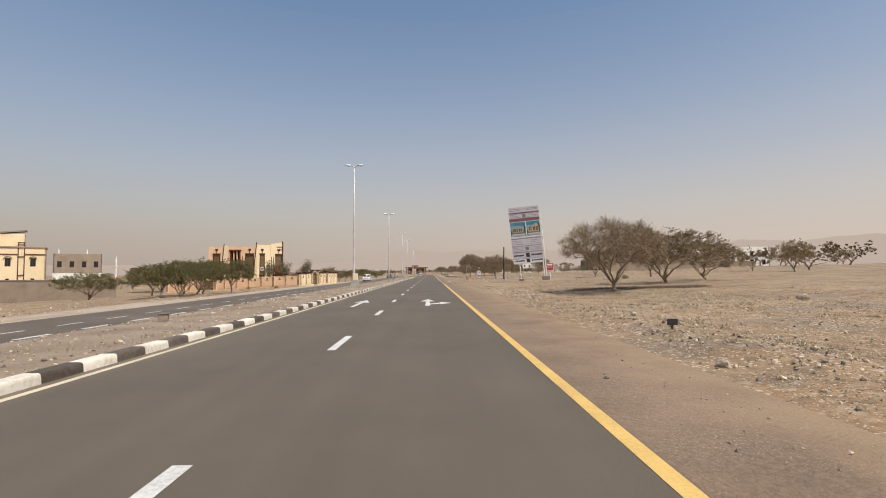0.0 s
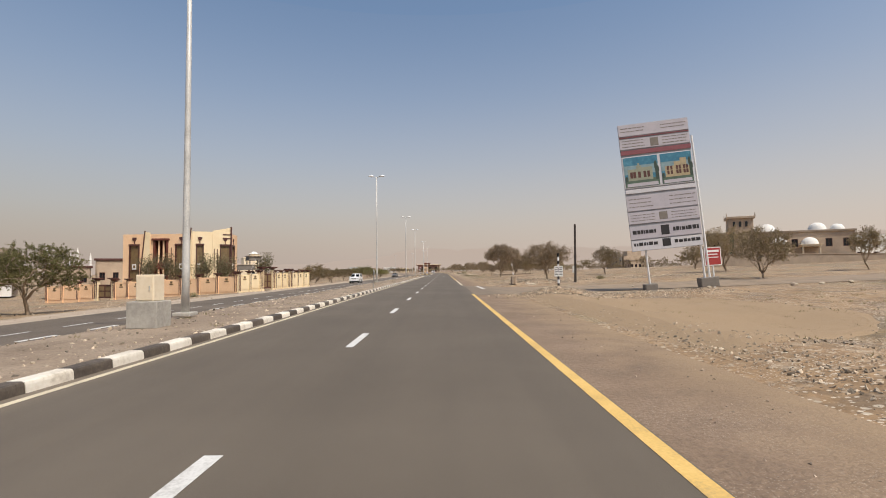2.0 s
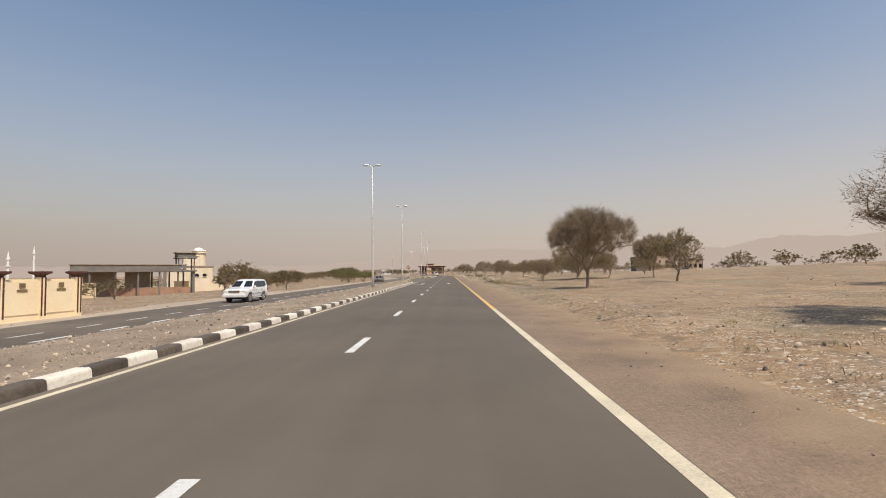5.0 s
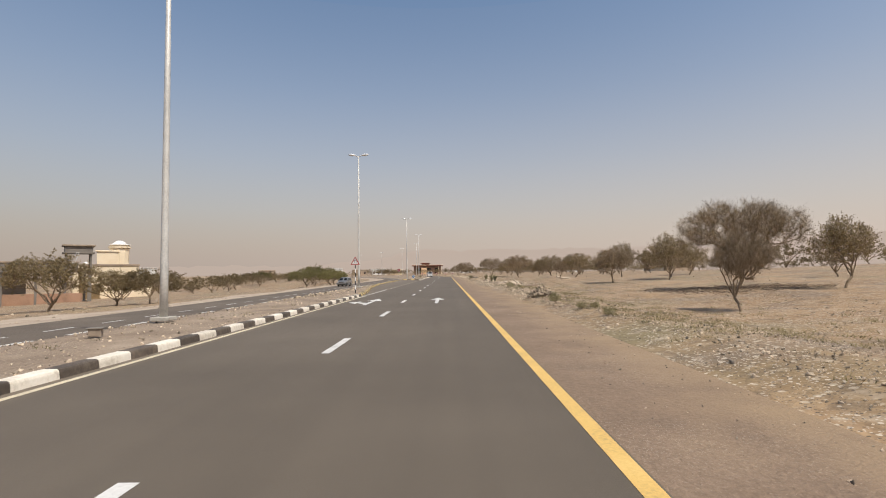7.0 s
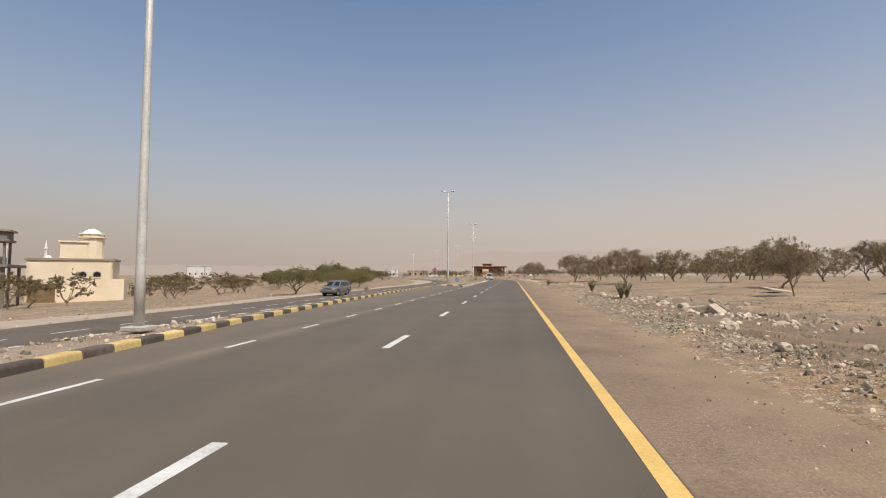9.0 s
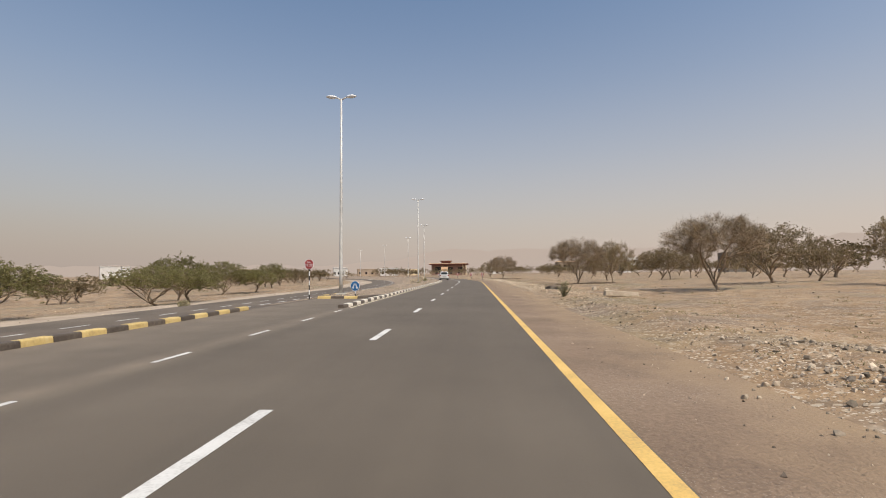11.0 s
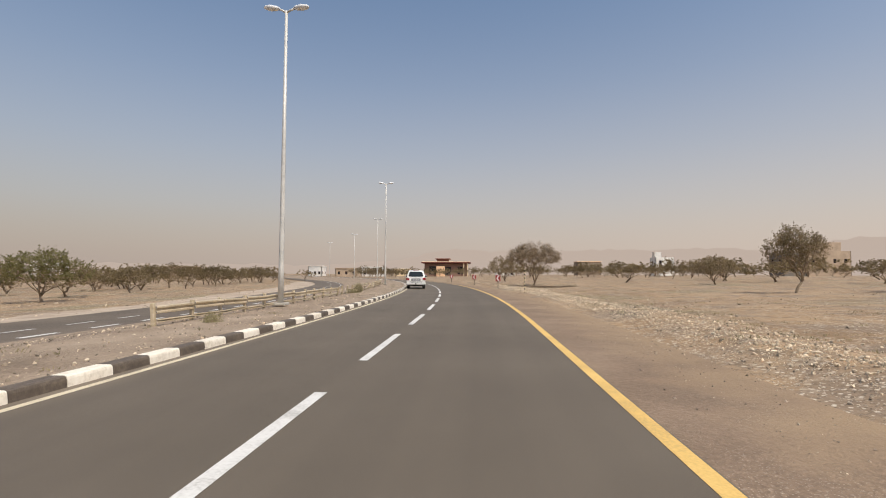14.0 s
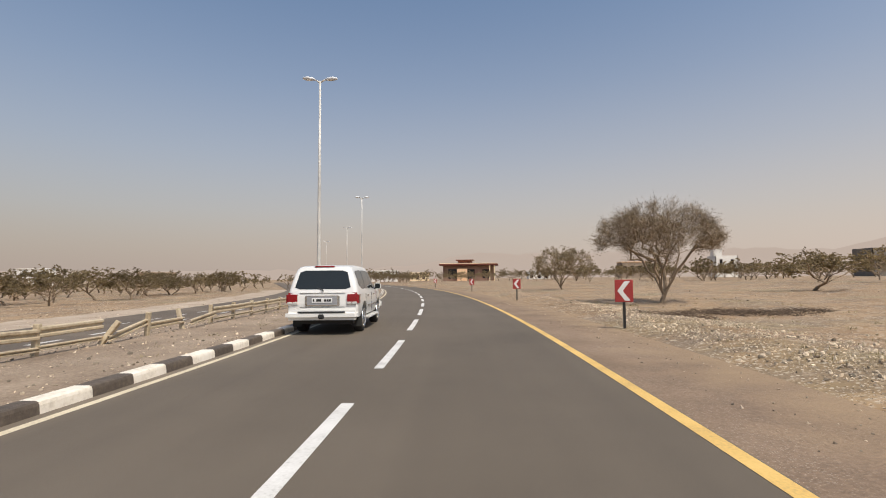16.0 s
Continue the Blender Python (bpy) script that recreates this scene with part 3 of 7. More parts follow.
tagged(strip("ditch_earth", 174, 206, earth_from, earth_to, lambda o, s: relief(o, s) + 0.035 - 0.10 * (1 - smooth(0, 0.7, o - earth_from(s)) * smooth(0, 0.9, earth_to(s) - o)), DUG_EARTH, 0.6, 12), "dug brown earth in the roadside ditch", "dirt", kind="structure")
tagged(strip("shoulder", -60, 71, EDGE, lambda s: 4.3 + 0.35 * noise.noise((s * 0.22, 0, 0)), -0.012, SHOULDER, 1.0, 3), "brown graded gravel shoulder beside the road", "shoulder", kind="structure")
tagged(strip("shoulder", 82, 700, EDGE, lambda s: 4.3 + 0.35 * noise.noise((s * 0.22, 0, 0)), -0.012, SHOULDER, 1.0, 3), "brown graded gravel shoulder beside the road", "shoulder", kind="structure")


def line(name, s0, s1, o, w, material, label, z=0.004, step=2.0):
    off = (lambda d: (lambda s: (o(s) if callable(o) else o) + d))
    return tagged(strip(name, s0, s1, off(-w / 2), off(w / 2), z, material, step), label, "road marking", kind="structure")


line("edge_line", -60, 68.8, 1.56, 0.17, YELLOW_LINE, "solid yellow edge line on asphalt")
line("edge_line", 87.0, 112, 1.56, 0.17, FADED_LINE, "pale faded edge line on asphalt")
line("edge_line", 112, 700, 1.56, 0.17, YELLOW_LINE, "solid yellow edge line on asphalt")
line("kerb_line", -60, 163, -5.22, 0.12, FADED_LINE, "thin faded cream line along the median kerb")
line("kerb_line", 227, 700, -5.22, 0.12, FADED_LINE, "thin faded cream line along the median kerb")


def dashes(s0, s1, period, length, o, w, group):
    s = s0
    while s < s1:
        tagged(strip("lane_dash", s, s + length, o - w / 2, o + w / 2, 0.004, WHITE_LINE, 1.0), "white painted lane dash on asphalt", "road marking", group, "structure")
        s += period


dashes(-5.9, 262, 7.68, 2.1, -2.09, 0.16, "lane dashes")
dashes(265.5, 420, 5.95, 3.7, -2.09, 0.16, "lane dashes on the bend")
dashes(178, 226, 3.6, 1.1, -5.28, 0.11, "turning lane dashes")
for s in np.arange(-20, 420, 3.4):
    for d, w, shift in ((0.5, 0.24, 0.0), (2.5, 0.15, 1.2)):
        e = opposite(s) - d
        tagged(strip("far_dash", s + shift, s + shift + 1.7, e - w / 2, e + w / 2, -0.784, WHITE_LINE, 1.0), "white painted dash on the far carriageway", "road marking", "dashes on the far carriageway", "structure")


def kerb_mesh(name, material, length):
    """A kerb stone with a battered face and a rounded upper edge, its face towards +x."""
    prof = [(-0.26, -0.12), (0.02, -0.12), (0.0, 0.10), (-0.012, 0.135), (-0.045, 0.15), (-0.24, 0.15), (-0.26, 0.14)]
    bm = bmesh.new()
    a = [bm.verts.new((x, 0.006, z)) for x, z in prof]
    b = [bm.verts.new((x, length - 0.006, z)) for x, z in prof]
    bm.faces.new(a)
    bm.faces.new(b[::-1])
    for i in range(len(prof)):
        j = (i + 1) % len(prof)
        bm.faces.new((a[j], a[i], b[i], b[j]))
    me = bpy.data.meshes.new(name)
    bm.normal_update()
    bm.to_mesh(me)
    bm.free()
    me.materials.append(material)
    return me


def flat_shape(name, pieces, o, s, label, mirror=1):
    """A painted figure on the road, made of corner to corner pieces in metres right and ahead of (o, s)."""
    bm = bmesh.new()
    for piece in pieces:
        f = bm.faces.new([bm.verts.new(road(s + y, o + x * mirror, 0.005)) for x, y in piece])
        f.normal_update()
        if f.normal.z < 0:
            f.normal_flip()
    return tagged(part(name, bm, WHITE_LINE), label, "road marking", "lane arrows", "structure")


STRAIGHT = [[(-0.09, 0), (0.09, 0), (0.09, 3.1), (-0.09, 3.1)], [(-0.38, 3.1), (0.38, 3.1), (0, 5.2)]]
BOTH = [[(-0.10, 0), (0.10, 0), (0.10, 3.3), (-0.10, 3.3)], [(-0.40, 3.3), (0.40, 3.3), (0, 5.4)], [(0.10, 0.7), (0.60, 1.6), (0.60, 2.2), (0.10, 1.5)], [(0.60, 1.0), (1.15, 2.1), (0.60, 2.9)]]
flat_shape("lane_arrow", STRAIGHT, -3.62, 21.4, "white painted straight-on lane arrow")
flat_shape("lane_arrow", BOTH, -0.32, 21.8, "white painted straight-on and turning lane arrow")
flat_shape("lane_arrow", STRAIGHT, -0.35, 154.6, "white painted straight-on lane arrow")
flat_shape("lane_arrow", BOTH, -3.75, 153.8, "white painted straight-on and turning lane arrow", -1)
tagged(part("give_way_bar", mesh_of("give_way_bar", [(2.72, 84.2, 0.006), (2.92, 84.2, 0.006), (3.1, 77.4, 0.006), (2.8, 77.4, 0.006)], [(3, 2, 1, 0)], WHITE_LINE)), "white painted bar at the mouth of the side road", "road marking", kind="structure")
line("turn_line", 160, 175, -5.3, 0.11, WHITE_LINE, "solid white line at the turning lane")
tagged(strip("paved_strip", -60, 226, lambda s: opposite(s) - 0.05, lambda s: opposite(s) + 0.9, lambda o, s: left_level(o, s) + 0.012, PAVED_DUST, 2.0, 2), "dusty concrete strip along the median", "strip", kind="structure")
tagged(strip("crossover", 226, 240, lambda s: opposite(s) - 0.2, lambda s: left_kerb(s) if s < 230 else -9.3, lambda o, s: left_level(o, s) * 1.0 - 0.03 * smooth(-14, -9, o), ASPHALT, 1.0, 6), "asphalt crossover between the carriageways", "road", kind="structure")

KL = 0.8
km = [kerb_mesh("kerb_stone", k, KL) for k in (KERB_WHITE, KERB_BLACK, KERB_YELLOW)]
kerb = thing("kerb", pose(0, 0, 0), "median kerb painted in black and white blocks", "kerb", kind="structure")
s, i = -10.0, 0
while s < 226:
    o = left_kerb(s)
    turn = math.degrees(math.atan2(-(left_kerb(s + KL) - o), KL))
    ob = part("kerb_stone", km[1] if i % 2 else km[2 if s > 162 else 0], None, kerb)
    ob.matrix_basis = on_road(s, o, 0, turn)
    s += KL
    i += 1
s, i = 226.8, 1      # a low divider beside the turning lane, then the median again
while s < 300:
    part("kerb_stone", km[i % 2], None, kerb).matrix_basis = on_road(s, -5.45)
    s, i = s + KL, i + 1
verts, faces, idx = [], [], []
base = [tuple(v.co) for v in km[0].vertices]
polys = [tuple(p.vertices) for p in km[0].polygons]
while s < 520:
    t, k = on_road(s, -5.45), len(verts)
    verts += [t @ Vector(v) for v in base]
    faces += [tuple(k + j for j in p) for p in polys]
    idx += [i % 2] * len(polys)
    s, i = s + KL, i + 1
me = mesh_of("kerb_run", verts, faces, KERB_WHITE)
me.materials.append(KERB_BLACK)
me.polygons.foreach_set("material_index", idx)
tagged(part("kerb_run", me, None, kerb), kind="stuff")
# the blunt head of the median, in yellow and black
nose = [(-5.72, 237.2), (-6.25, 236.0), (-6.8, 234.85), (-7.64, 234.92), (-8.48, 235.0), (-9.32, 235.08), (-9.55, 236.3), (-9.6, 237.6), (-9.6, 238.9), (-9.6, 240.1)]
for k in range(len(nose) - 1):
    (x0, y0), (x1, y1) = nose[k], nose[k + 1]
    d = math.hypot(x1 - x0, y1 - y0)
    ob = part("kerb_stone", km[1] if k % 2 or k < 2 else km[2], None, kerb)
    ob.matrix_basis = pose(x1, y1, 0, 0, 0, math.degrees(math.atan2(y0 - y1, x0 - x1)) - 90) @ Matrix.Diagonal((1, d / KL, 1, 1))
bm = bmesh.new()
bm.faces.new([bm.verts.new((x, y, 0.11)) for x, y in ((-5.72, 240), (-5.74, 237.3), (-6.9, 235.1), (-9.2, 235.3), (-9.45, 240))])
bmesh.ops.recalc_face_normals(bm, faces=bm.faces)
tagged(part("median_nose", bm, MEDIAN), "sandy rounded nose of the median", "median", kind="structure")
tagged(strip("median", -60, 226, lambda s: opposite(s) - 0.1, lambda s: max(left_kerb(s) - 0.2, -9.28), left_level, MEDIAN, 1.0, 6), "raised stony median between the carriageways", "median", kind="structure")
tagged(strip("median_beyond", 240, 700, lambda s: opposite(s) - 0.1, -5.65, left_level, MEDIAN, 1.0, 6), "raised stony median between the carriageways", "median", kind="structure")


# ---- street lamps ----
def street_lamp():
    t = thing("street_lamp", pose(0, 0, 0), "tall galvanised double-arm street lamp on the median", "street lamp", "street lamps on the median")
    part("base_plate", boxes((-0.28, 0.28, -0.28, 0.28, 0, 0.12), bevel=0.02), CONCRETE, t)
    part("pole", tubes(([(0, 0, 0.1), (0, 0, 1.6), (0, 0, 7.0), (0, 0, 13.3)], [0.125, 0.115, 0.09, 0.06]), sides=12), STEEL, t, shade=True)
    for d in (-1, 1):
        part("arm", tubes(([(0, 0, 13.2), (d * 0.2, 0, 13.34), (d * 0.42, 0, 13.40)], [0.05, 0.045, 0.04])), STEEL, t, shade=True)
        bm = bmesh.new()
        prof = [(0.0, 0.06, 0.05), (0.2, 0.15, 0.10), (0.5, 0.19, 0.125), (0.8, 0.14, 0.08), (0.9, 0.04, 0.03)]
        rings = [[bm.verts.new((d * (0.32 + x * 0.8), w * math.cos(k * math.tau / 10), 13.42 + 0.06 * x + h * math.sin(k * math.tau / 10))) for k in range(10)] for x, w, h in prof]
        for a, b in zip(rings, rings[1:]):
            for k in range(10):
                q = (a[k], a[(k + 1) % 10], b[(k + 1) % 10], b[k])
                bm.faces.new(q if d < 0 else q[::-1])
        bm.faces.new(rings[0])
        bm.faces.new(rings[-1])
        bmesh.ops.recalc_face_normals(bm, faces=bm.faces)
        part("lamp_head", bm, LAMP_HEAD, t, shade=True)
    return t


lamp = street_lamp()
lamp.matrix_basis = on_road(9.0, -8.68, 0.09)
for s in (54.2, 99.4, 146.1, 179.7, 238.0, 284.3, 328, 372, 416, 460):
    copy_thing(lamp, on_road(s, -8.68 if s < 300 else -8.2, 0.09))


# ---- acacias ----
def acacia(seed, height, spread, stems, low=0.36, nodes=230, elements=15000, leaf=1.45, twigs=0.32, puff=0.022, hang=0.21, reach=1.0):
    """Meshes of an umbrella acacia: limbs that fork again and again into a flat dome, and a crown of twigs and small leaves."""
    rng = np.random.default_rng(seed)
    fork = (0.07, 0.10, 0.20, 0.17)[seed % 4]
    lean = rng.normal(0, 0.05, 2) * height
    pts, parent = [np.array((0.0, 0.0, -0.15)), np.array((lean[0] * 0.35, lean[1] * 0.35, fork * height * 0.5)), np.array((lean[0], lean[1], fork * height))], [-1, 0, 1]
    for k in range(stems):      # the stems part a little above the ground
        a = math.tau * (k + rng.uniform(-0.3, 0.3)) / stems
        wide = rng.uniform(0.35, 0.85) * spread
        at = 2
        for i in range(7):
            z = height * (fork + (0.66 - fork) * (i + 1) / 7 * rng.uniform(0.93, 1.07))
            r = 0.03 + wide * ((i + 1) / 7) ** 1.15
            pts.append(np.array((lean[0] + math.cos(a + 0.12 * i) * r + rng.normal(0, 0.05), lean[1] + math.sin(a + 0.12 * i) * r + rng.normal(0, 0.05), z)))
            parent.append(at)
            at = len(pts) - 1
    crown = []
    while len(crown) < nodes:
        a, k = rng.uniform(0, math.tau), math.sqrt(rng.random())
        edge = spread * (0.88 + 0.12 * math.sin(3 * a + seed) + 0.08 * math.sin(5 * a - seed))
        x, y = math.cos(a) * k * edge, math.sin(a) * k * edge
        hi = height * (0.985 - 0.26 * k ** 2.4 + 0.04 * math.sin(2.6 * x + seed) * math.sin(2.2 * y))
        lo = height * (low + 0.02 + hang * k)
        if noise.noise((x * 0.7 + seed, y * 0.7, 3.0)) < -0.28:
            continue
        crown.append(np.array((x, y, lo + (hi - lo) * rng.random() ** 0.62)))
    crown.sort(key=lambda p: np.hypot(p[0], p[1]) * 0.7 + p[2])
    for p in crown:      # each new fork grows from the nearest wood below it
        have = np.array(pts[3:])
        d = p - have
        cost = np.linalg.norm(d, axis=1) + 0.9 * np.clip(0.25 * np.linalg.norm(d, axis=1) - d[:, 2], 0, None)
        i = int(np.argmin(cost)) + 3
        mid = (pts[i] + p) / 2 + rng.normal(0, 0.05, 3) * np.linalg.norm(p - pts[i])
        pts += [mid, p]
        parent += [i, len(pts) - 2]
    load = np.ones(len(pts))
    for i in range(len(pts) - 1, 0, -1):
        load[parent[i]] += load[i]
    radius = 0.0027 * height * load ** 0.34 * (230 / nodes) ** 0.3
    wood = bmesh.new()
    for i in range(1, len(pts)):
        r0 = radius[i] * 1.25 if parent[i] == 0 else min(radius[parent[i]], radius[i] * 1.35)
        tube(wood, [Vector(pts[parent[i]]), Vector(pts[i])], [r0, radius[i]], 6 if load[i] > 40 else (4 if load[i] > 5 else 3), False)
    trunk = bpy.data.meshes.new("trunk")
    wood.normal_update()
    wood.to_mesh(trunk)
    wood.free()
    trunk.materials.append(BARK)
    trunk.shade_smooth()
    k = int(elements * twigs)
    n = elements - k
    cs = np.array(crown)
    base = cs[rng.integers(0, len(cs), k)] + rng.normal(0, puff * height, (k, 3))
    out = base * np.array([1, 1, 0]) / (np.hypot(base[:, 0], base[:, 1])[:, None] + 0.3)      # twigs reach outwards and up
    d = rng.normal(0, 0.55, (k, 3)) + 0.75 * out + np.array([0, 0, 0.5])
    d /= np.linalg.norm(d, axis=1)[:, None]
    end = base + d * (reach * height * rng.uniform(0.03, 0.12, k))[:, None]
    side = np.cross(end - base, rng.normal(0, 1, (k, 3)))
    side /= np.linalg.norm(side, axis=1)[:, None] + 1e-6
    thin = np.stack([base - side * 0.0024 * height * leaf ** 0.7, base + side * 0.0024 * height * leaf ** 0.7, end], 1)
    on = rng.integers(0, k, n)      # the leaves sit along the twigs
    q = base[on] + (end - base)[on] * rng.uniform(0.1, 1.0, n)[:, None] + rng.normal(0, 0.008 * height, (n, 3))
    u = rng.normal(0, 1, (n, 3))
    u /= np.linalg.norm(u, axis=1)[:, None]
    v = np.cross(u, rng.normal(0, 1, (n, 3)))
    v /= np.linalg.norm(v, axis=1)[:, None] + 1e-6
    a = rng.uniform(0.008, 0.015, n) * leaf * height
    b = rng.uniform(0.006, 0.011, n) * leaf * height
    leaves = np.stack([q - u * a[:, None], q + v * b[:, None], q + u * a[:, None]], 1)
    tri = np.concatenate([thin, leaves]).reshape(-1, 3)
    top = mesh_of("crown", tri, [(3 * i, 3 * i + 1, 3 * i + 2) for i in range(elements)], LEAF)
    top.materials.append(BARK)
    top.polygons.foreach_set("material_index", [1] * k + [0] * n)
    return trunk, top, height, spread


SHAPES = ((1, 5.0, 3.3, 7, 0.26), (2, 4.6, 2.8, 6, 0.24), (3, 4.2, 2.4, 5, 0.30), (4, 5.4, 3.7, 6, 0.30), (5, 3.6, 2.5, 7, 0.22), (6, 5.2, 3.3, 4, 0.34))
NEAR = [acacia(*sh, nodes=220, elements=11500, leaf=1.25, twigs=0.22, puff=0.030, hang=0.12, reach=0.8) for sh in SHAPES]
BESIDE = [acacia(*sh, nodes=400, elements=34000, leaf=0.56, twigs=0.46, puff=0.025) for sh in SHAPES[:4]] + [None, None, acacia(7, 5.0, 3.3, 7, 0.30, nodes=560, elements=80000, leaf=0.34, twigs=0.6)]     # those that the road passes closely
FAR = [acacia(sh[0] + 20, sh[1], sh[2], 5, sh[4] * 1.1, nodes=50, elements=4500, leaf=2.0, twigs=0.08, puff=0.042, hang=0.04, reach=0.6) for sh in SHAPES]
DISTANT = [acacia(sh[0] + 60, sh[1], sh[2], 4, sh[4], nodes=30, elements=1500, leaf=3.0, twigs=0.06, puff=0.05, hang=0.03, reach=0.6) for sh in SHAPES]
DENSE = [acacia(sh[0] + 40, sh[1], sh[2], sh[3], sh[4] + 0.12, nodes=220, elements=24000, leaf=1.15, twigs=0.08, puff=0.036, hang=0.0, reach=0.55) for sh in SHAPES[:5]]     # the green ones


def tree(x, y, height, width=None, kind=None, near=True, green=False, dense=False, label="dusty olive umbrella acacia on stony sand"):
    if green:
        label = "dense olive-green umbrella acacia on pale sand"
    rnd = random.Random(int(x * 13 + y * 7))
    trunk, crown, h, sp = (DENSE if green or dense else BESIDE if near == 2 else NEAR if near else DISTANT if y > 402 or abs(x) > 76 else FAR)[rnd.randrange(6) if kind is None else kind]
    t = thing("acacia_tree", pose(x, y, level(x, y), 0, 0, rnd.uniform(0, 360)), label, "tree", "acacias on the plain")
    height *= 0.94                                # the twigs reach past the crown's forks
    wide = height / h if width is None else width / ((2.42 if near and x > 0 else 2.0) * sp)
    for name, me in (("trunk", trunk), ("crown", crown)):
        ob = part(name, me, None, t)
        ob.scale = (wide, wide, height / h)
        if green and name == "crown":
            ob.material_slots[0].link, ob.material_slots[0].material = "OBJECT", LEAF_GREEN
    return t


TREES_A = [   # x, y, height, width, shape
    (12.1, 32.2, 5.0, 9.0, 0), (20.4, 42.0, 4.9, 12.0, 3), (26.0, 45.5, 3.9, 8.0, 4), (27.1, 80, 4.6, 6.4, 4), (30, 66, 4.4, 7.0, 1), (13.8, 104.5, 5.2, 8.2, 1), (37.0, 102.5, 6.2, 9.6, 0), (43.4, 88.3, 4.6, 4.4, 2), (10.4, 130.0, 6.4, 8.0, 6),
    (26.5, 119, 4.8, 6.0, 2), (10.5, 148.1, 2.9, 2.7, 2), (17.3, 159.6, 5.4, 8.0, 0), (23.8, 182.8, 5.0, 5.6, 1), (30.2, 168.5, 3.6, 4.5, 4), (23.6, 149.5, 5.2, 5.8, 6),
    (20.2, 155.6, 3.8, 3.6, 2), (16.3, 178.4, 3.5, 5.0, 1), (22.6, 180.4, 4.1, 6.0, 4), (23.7, 196.6, 4.7, 5.2, 5), (20.8, 209.4, 4.0, 5.4, 2), (16.0, 198.5, 2.7, 2.6, 2),
]
TREES_B = [   # x, y, height, width, shape
    (15.9, 238.5, 5.1, 7.6, 3), (25.3, 248.7, 5.2, 8.8, 0), (40, 253, 4.8, 6.5, 1), (41, 231, 4.8, 5.8, 2), (12.0, 262.7, 5.5, 8.0, 3), (17.1, 266.5, 5.2, 6.0, 5),
    (19.5, 278, 4.6, 6.0, 4), (22.1, 298.9, 4.9, 5.2, 2), (35, 286.6, 5.0, 5.6, 1), (42, 282, 5.0, 7.0, 0), (38, 291, 4.0, 3.6, 2), (7.2, 327, 5.8, 8.6, 3),
    (5.2, 355, 5.0, 8.4, 3), (-54, 78, 4.6, 9.5, 4), (-45, 79.5, 5.2, 7.5, 1), (-34.3, 72, 5.3, 7.6, 0), (-38.5, 76, 5.0, 7.0, 3), (-29.4, 72.4, 5.3, 6.4, 1),
]
TREES_C = [   # x, y, height, width, shape
    (-31.7, 68.2, 5.0, 6.4, 0), (-32.6, 63.2, 5.0, 6.4, 3), (-36.5, 66.5, 4.8, 7.0, 1), (-36.6, 175.5, 5.6, 7.4, 0), (-29.5, 233, 4.0, 9.0, 0), (-27.6, 247, 3.7, 8.0, 3), (-28.2, 253, 3.6, 7.0, 1), (-34, 181, 3.9, 6.4, 4), (-29.3, 179, 3.7, 5.6, 1),
    (-36.0, 263.5, 5.8, 7.0, 0), (-44.2, 289.2, 6.2, 9.0, 3), (-39.6, 292.7, 4.5, 8.4, 1), (-43.5, 309, 5.6, 8.0, 4),
    (-70, 314, 5.0, 7.5, 0),
]
for row in TREES_A + TREES_B + TREES_C:
    tree(*row, near=2 if row[4] == 6 or 3.5 < row[0] < 18.7 and row[4] < 4 and row[1] < 330 else 1, green=row[0] < -27 and (row[1] < 85 or row[1] > 230), dense=row[0] < -27)
FAR_TREES_A = [   # x, y, height, width
    (-42, 452, 4.2, 7), (-33, 458, 4.0, 7), (-27, 450, 3.6, 6), (-20, 460, 3.8, 7), (-12, 455, 4.0, 7), (-5, 462, 4.2, 7),
    (2, 456, 4.4, 8), (-37, 466, 4.0, 7), (9, 450, 4.6, 8), (57, 72, 5, 8), (47.5, 62.5, 4.4, 6), (55, 82, 4.5, 5.5),
    (20, 136, 4.7, 6), (74, 180, 4, 5), (80, 176, 4, 5), (46, 128, 4.6, 7), (60, 128, 5, 8), (33, 300, 5, 6),
    (43, 374, 5, 6.5), (47.5, 404, 5, 7), (58, 384, 5, 7), (-27, 154.6, 3.8, 5.6),
]
FAR_TREES_B = [   # x, y, height, width
    (-53, 221, 4.6, 6.5), (-59, 219, 4.6, 6.0), (-52, 239, 4.2, 7.5), (-54, 234, 2.6, 3.2), (-83, 327, 4.5, 7.5), (-86, 398, 4.8, 9),
    (-95, 394, 5, 9), (-100, 454, 5, 8), (-62, 250, 4.4, 6.5), (-57, 258, 5.0, 7.0), (-62, 224, 4.4, 6), (166, 520, 5.5, 8),
    (173, 524, 5.0, 8), (181, 518, 6.0, 9), (188, 526, 5.5, 8), (196, 520, 6.0, 9), (207, 528, 5.5, 9),
]
FAR_TREES_C = [   # x, y, height, width: the continuous belt beyond the far carriageway
    (-67.7, 357, 5.2, 8.0), (-64.0, 360.5, 5.4, 7.5), (-60.8, 364, 5.2, 8.0), (-57.5, 367, 5.0, 7.5), (-74.6, 391.5, 5.0, 8.0), (-71.0, 394, 5.4, 7.5),
    (-67.0, 397, 5.2, 8.0), (-62.0, 400, 5.0, 7.5), (-64.5, 341, 5.0, 8.0), (-59.5, 345.5, 5.2, 8.5), (-54.0, 350, 4.8, 7.5), (-70.0, 348, 5.0, 8.0),
    (-50.5, 331, 3.9, 7.5), (-49.0, 318, 4.0, 7.5),
]
for row in FAR_TREES_A + FAR_TREES_B + FAR_TREES_C:
    tree(*row, near=0 < row[0] < 50 and row[1] < 335)
rnd = random.Random(11)
